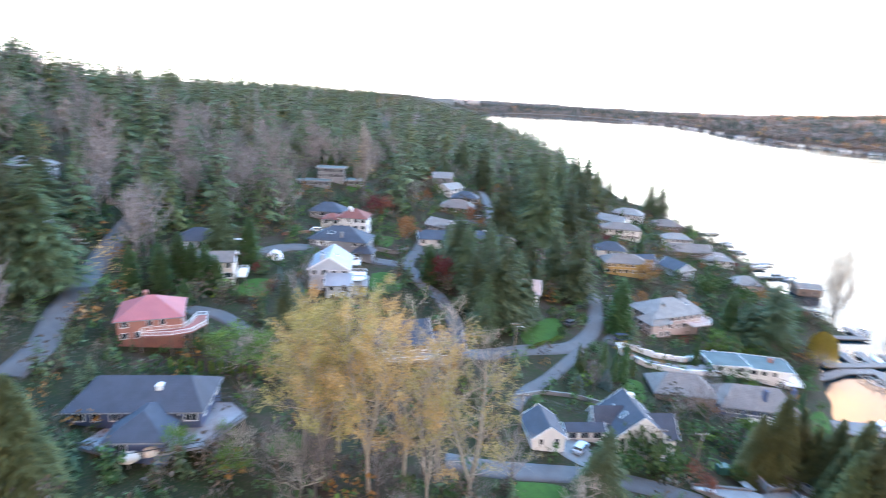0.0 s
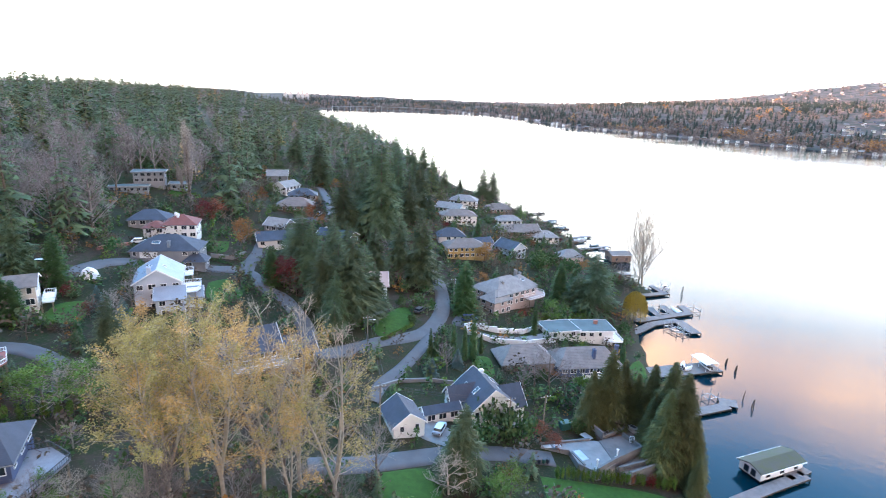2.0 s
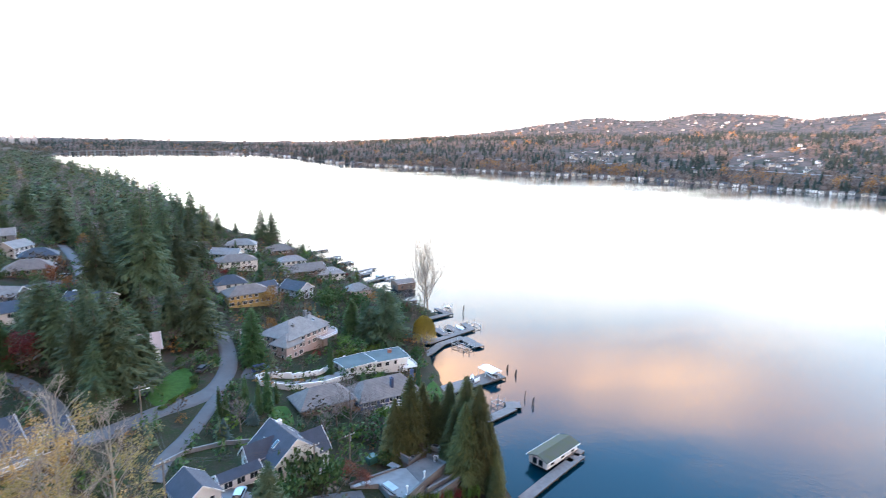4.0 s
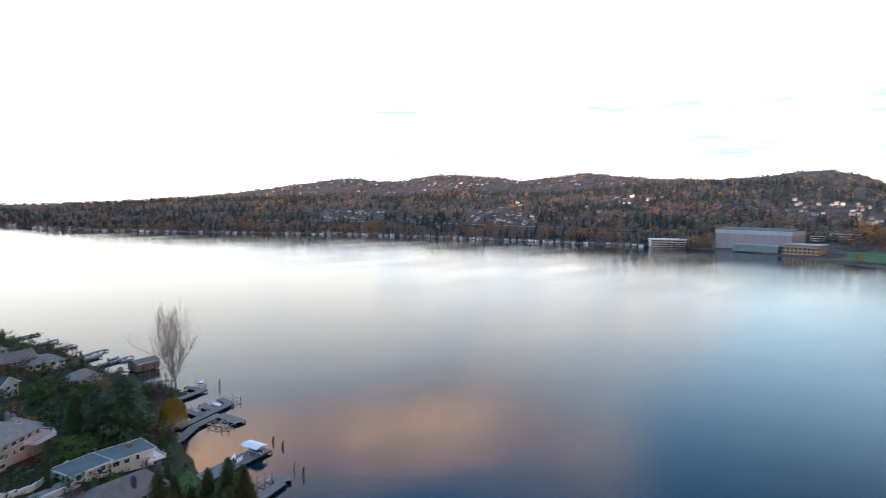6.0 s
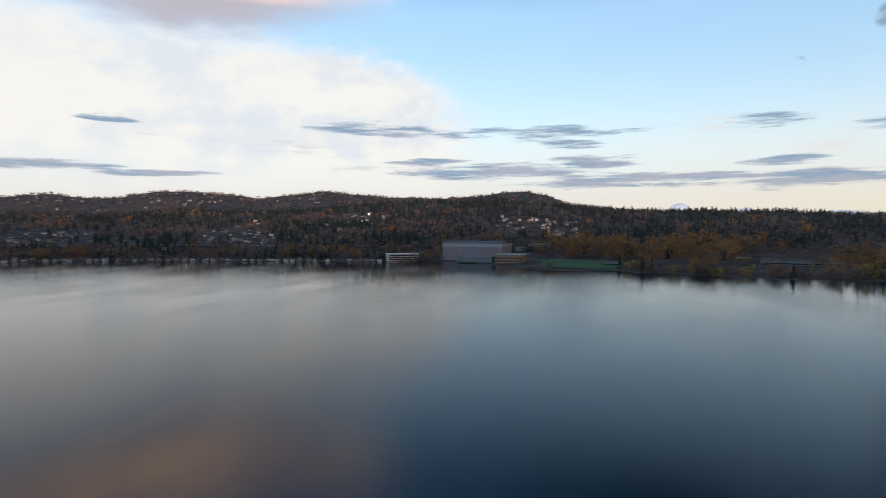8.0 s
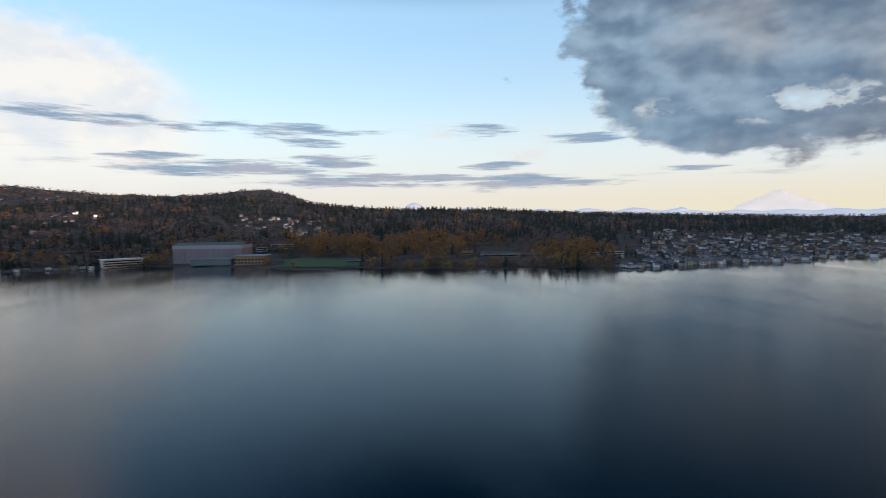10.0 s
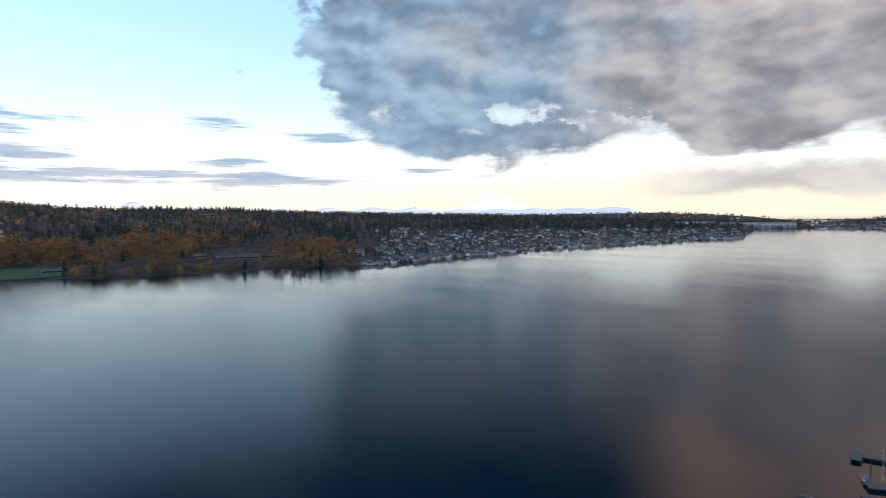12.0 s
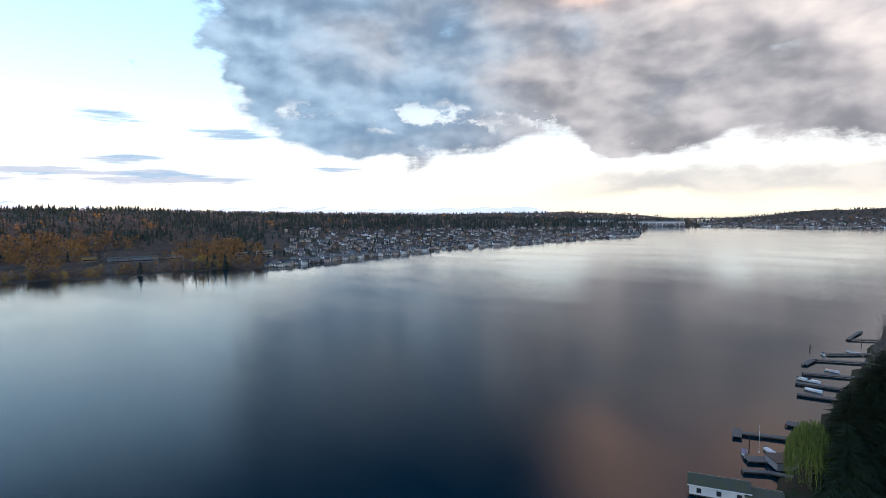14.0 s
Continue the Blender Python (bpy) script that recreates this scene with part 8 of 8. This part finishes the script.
for az in np.arange(14.5, 67.5, 0.66):
    if rng.random() < 0.9:
        settle(az + rng.uniform(-0.2, 0.2), shore_r(az) + rng.uniform(5, 14))
for az in np.arange(116.2, 130.0, 0.34):
    settle(az, shore_r(az) + rng.uniform(10, 22))
for az in np.arange(130.5, 152.0, 0.62):
    settle(az, shore_r(az) + rng.uniform(8, 25))
for az in np.arange(117.0, 126.0, 0.42):
    settle(az, shore_r(az) + rng.uniform(34, 60))
far_homes = []
for az0, az1, d0, d1, count in ((36, 42, 300, 560, 34), (50, 57, 240, 480, 34), (64, 69, 560, 780, 12), (79, 87, 420, 700, 40), (118, 153, 60, 640, 150), (44, 66, 200, 700, 26)):
    for _ in range(count):
        az = rng.uniform(az0, az1)
        far_homes.append((az, shore_r(az) + rng.uniform(d0, d1)))
for az, r in far_homes[:110]:
    settle(az, r)
for i, (x, y, z, turn) in enumerate(HOMES[:300]):
    proto = far_protos_h[rng.choices(range(6), (4, 4, 4, 3, 3, 3) if i > 82 else (6, 3, 1, 1, 5, 1))[0]]
    k = rng.uniform(0.68, 0.92)
    m = pose(x, y, z - 0.2, 0, 0, turn) @ Matrix.Diagonal((k, k, k * 1.05, 1))
    if proto.location.length == 0:
        proto.matrix_basis = m
    else:
        copy_thing(proto, m)
for q in far_protos_h:
    if q.location.length == 0:
        q.matrix_basis = pose(*polar(140, 1320), ground_z(*polar(140, 1320)), 0, 0, 20)
# the rest of the far houses, too small to tell apart
vv, ff, mi = [], [], []
extra = [(az, r) for az, r in far_homes[110:]]
extra += [(az, shore_r(az) + rng.uniform(30, 900) * rng.random()) for az in [rng.uniform(118, 153) for _ in range(460)]]
extra += [(az, shore_r(az) + 6 + rng.uniform(0, 800) * rng.random()) for az in [rng.uniform(158, 178) for _ in range(420)]]
extra += [(az, rng.uniform(2900, 4300)) for az in [rng.uniform(30, 66) for _ in range(120)]]
extra += [(az, rng.uniform(2900, 4200)) for az in [rng.uniform(140, 160) for _ in range(90)]]
extra += [(az, shore_r(az) + rng.uniform(5, 60)) for az in [rng.uniform(2, 15) for _ in range(40)]]
for az, r in extra:
    x, y = polar(az, r)
    z, a = ground_z(x, y), radians(-az + rng.uniform(-40, 40))
    L, W, e = rng.uniform(7, 12), rng.uniform(6, 9), rng.uniform(3, 5.5)
    c, s, k = math.cos(a), math.sin(a), len(vv)
    for px, py, pz in ((-1, -1, -3), (1, -1, -3), (1, 1, -3), (-1, 1, -3), (-1, -1, e), (1, -1, e), (1, 1, e), (-1, 1, e), (-1.05, -1.1, e - 0.2), (1.05, -1.1, e - 0.2), (1.05, 1.1, e - 0.2), (-1.05, 1.1, e - 0.2), (-1.05, 0, e + 2.8), (1.05, 0, e + 2.8)):
        vv.append((x + px * L / 2 * c - py * W / 2 * s, y + px * L / 2 * s + py * W / 2 * c, z + pz))
    wall_tris = [(0, 1, 5), (0, 5, 4), (1, 2, 6), (1, 6, 5), (2, 3, 7), (2, 7, 6), (3, 0, 4), (3, 4, 7), (8, 12, 11), (9, 10, 13)]
    roof_tris = [(8, 9, 13), (8, 13, 12), (10, 11, 12), (10, 12, 13)]
    w, q = rng.choice((0, 1, 1, 2)), rng.choice((3, 3, 4))
    ff += [tuple(i + k for i in t) for t in wall_tris + roof_tris]
    mi += [w] * len(wall_tris) + [q] * len(roof_tris)
ob = link_mesh("far_houses", vv, ff, [far_white, far_cream, rose_wall, far_roof, slate], mi)
tagged(ob, "countless small pale houses scattered over far hillsides", "houses", kind="stuff")

# woods across the lake
small = [unit_spire(51, 0, 0.21, 4, 6), unit_spire(52, 0, 0.17, 4, 6), unit_broad(53, 22, 0.15, 1, 0.36, 0.10), unit_broad(54, 22, 0.15, 1, 0.40, 0.10), unit_broad(55, 24, 0.14, 2, 0.36, 0.10), unit_broad(56, 24, 0.14, 4, 0.30, 0.10),
         unit_broad(57, 90, 0.062, 2, 0.34, 0.06, 4), unit_broad(58, 90, 0.062, 4, 0.30, 0.06, 4), unit_broad(59, 80, 0.062, 1, 0.42, 0.04, 4)]
rng2 = np.random.default_rng(8)
HOME_AZ = np.array([math.degrees(math.atan2(a, b)) for a, b, c, d in HOMES])
HOME_R = np.array([math.hypot(a, b) for a, b, c, d in HOMES])
spots = []
while len(spots) < 17500:
    az = rng2.uniform(-14, 178)
    r0 = shore_r(az)
    d = 6 + 1500 * rng2.uniform(0, 1) ** 1.5
    if 73.0 < az < 83.5 and d < 190 or 83.2 < az < 90.8 and 5 < d < 160:
        continue
    if 116 < az < 153 and d < 620 and rng2.uniform() < (0.85 if d < 70 else 0.5):
        continue
    if 158 < az and rng2.uniform() < 0.45:
        continue
    if 15 < az < 66 and d < 24 and rng2.uniform() < 0.8:
        continue
    if (36 < az < 42 and 260 < d < 560 or 50 < az < 57 and 200 < d < 480 or 79 < az < 87 and 380 < d < 700) and rng2.uniform() < 0.6:
        continue
    if 91 < az < 115 and 45 < d < 185 and rng2.uniform() < 0.88:
        continue
    r = r0 + d
    if r > 4600 or np.any((np.abs(HOME_AZ - az) * r < 600) & (HOME_R - r > -12) & (HOME_R - r < 45)):
        continue
    x, y = polar(az, r)
    z = ground_z(x, y)
    clump = noise.noise(Vector((x * 0.006, y * 0.006, 3.0))) + 0.5 * noise.noise(Vector((x * 0.02, y * 0.02, 7.0)))
    ridge = d / 950
    flats = 84 < az < 114 + rng2.normal(0, 2.5) and d < 350
    p_con = np.clip(0.14 + 0.72 * ridge + 0.95 * clump, 0.04, 0.95) * (0.12 if flats else 1.0) * (0.5 if az > 157 else 1.0)
    if rng2.uniform() < p_con:
        kind, h = rng2.integers(0, 2), rng2.uniform(13, 24)
    elif flats:
        if d < 45:
            kind, h = rng2.choice((8, 8, 6, 7), p=(0.4, 0.3, 0.2, 0.1)), rng2.uniform(7, 15)
        elif clump > -0.15:
            kind, h = (6 if rng2.uniform() < 0.85 else 8), rng2.uniform(16, 28)
        else:
            kind, h = 8, rng2.uniform(9, 16)
    else:
        warm = 0.035 + (0.24 if clump < -0.24 else 0.0) * (d < 330) * (az > 18)
        if rng2.uniform() < warm:
            kind, h = (7 if rng2.uniform() < 0.12 and d < 200 else 6 if d < 330 else 4), rng2.uniform(13, 24)
        else:
            kind, h = rng2.integers(2, 4), rng2.uniform(10, 19)
    if 116 < az < 153 and d < 620:
        h *= 0.62
    if az > 157:
        h *= 0.7
    if d < 30 and not flats:
        h *= 0.7 if az > 66 else 0.4
    spots.append((x, y, z - 0.3, h, rng2.uniform(0.9, 1.35), rng2.uniform(0, 6.28), kind))
while len(spots) < 21500:
    az = rng2.uniform(-12, 178)
    r = rng2.uniform(max(2500, shore_r(az) + 900), 4560)
    x, y = polar(az, r)
    spots.append((x, y, ground_z(x, y) - 0.3, rng2.uniform(13, 22) * (0.6 if az > 155 else 1.0), rng2.uniform(1.2, 1.8), rng2.uniform(0, 6.28), rng2.choice(6, p=(0.16, 0.12, 0.39, 0.31, 0.02, 0.0) if az < 72 else (0.34, 0.24, 0.22, 0.17, 0.03, 0.0))))
wood("far_woods", small, np.array(spots), "mixed conifers and autumn trees over the far shore", [far_fir, far_brown, far_orange, bark, far_gold])
# trees that stand out along the far water's edge
row = [(86.2, 1130, 26), (86.9, 1125, 30), (87.6, 1130, 24), (88.6, 1120, 22), (89.4, 1120, 24), (90.2, 1120, 24), (91.0, 1115, 23), (72.8, 1075, 22), (71.9, 1110, 20), (92.0, 880, 16), (98.0, 868, 22), (98.8, 872, 24), (104.0, 850, 17), (104.6, 852, 16), (108.0, 868, 16), (110.0, 872, 20), (110.7, 874, 19), (112.0, 880, 20), (113.4, 876, 22), (114.4, 872, 20), (84.2, 905, 12), (112.6, 1010, 36), (113.5, 1020, 36), (111.8, 1015, 33), (96, 1200, 30), (97, 1210, 30), (98, 1220, 32), (99, 1215, 30), (101, 1230, 30), (103, 1220, 30)]
rows = np.array([(*polar(a, r), ground_z(*polar(a, r)) - 0.3, h, 1.25, i * 1.3, 1 if a in (110.0, 110.7, 92.0) else 0) for i, (a, r, h) in enumerate(row)])
wood("shore_autumn_trees", [unit_broad(61, 260, 0.05, 0, 0.34, 0.08, 6), unit_broad(62, 260, 0.05, 1, 0.28, 0.08, 6)], rows, "orange and yellow autumn trees along the far shore", [far_orange, far_gold, bark, bark])
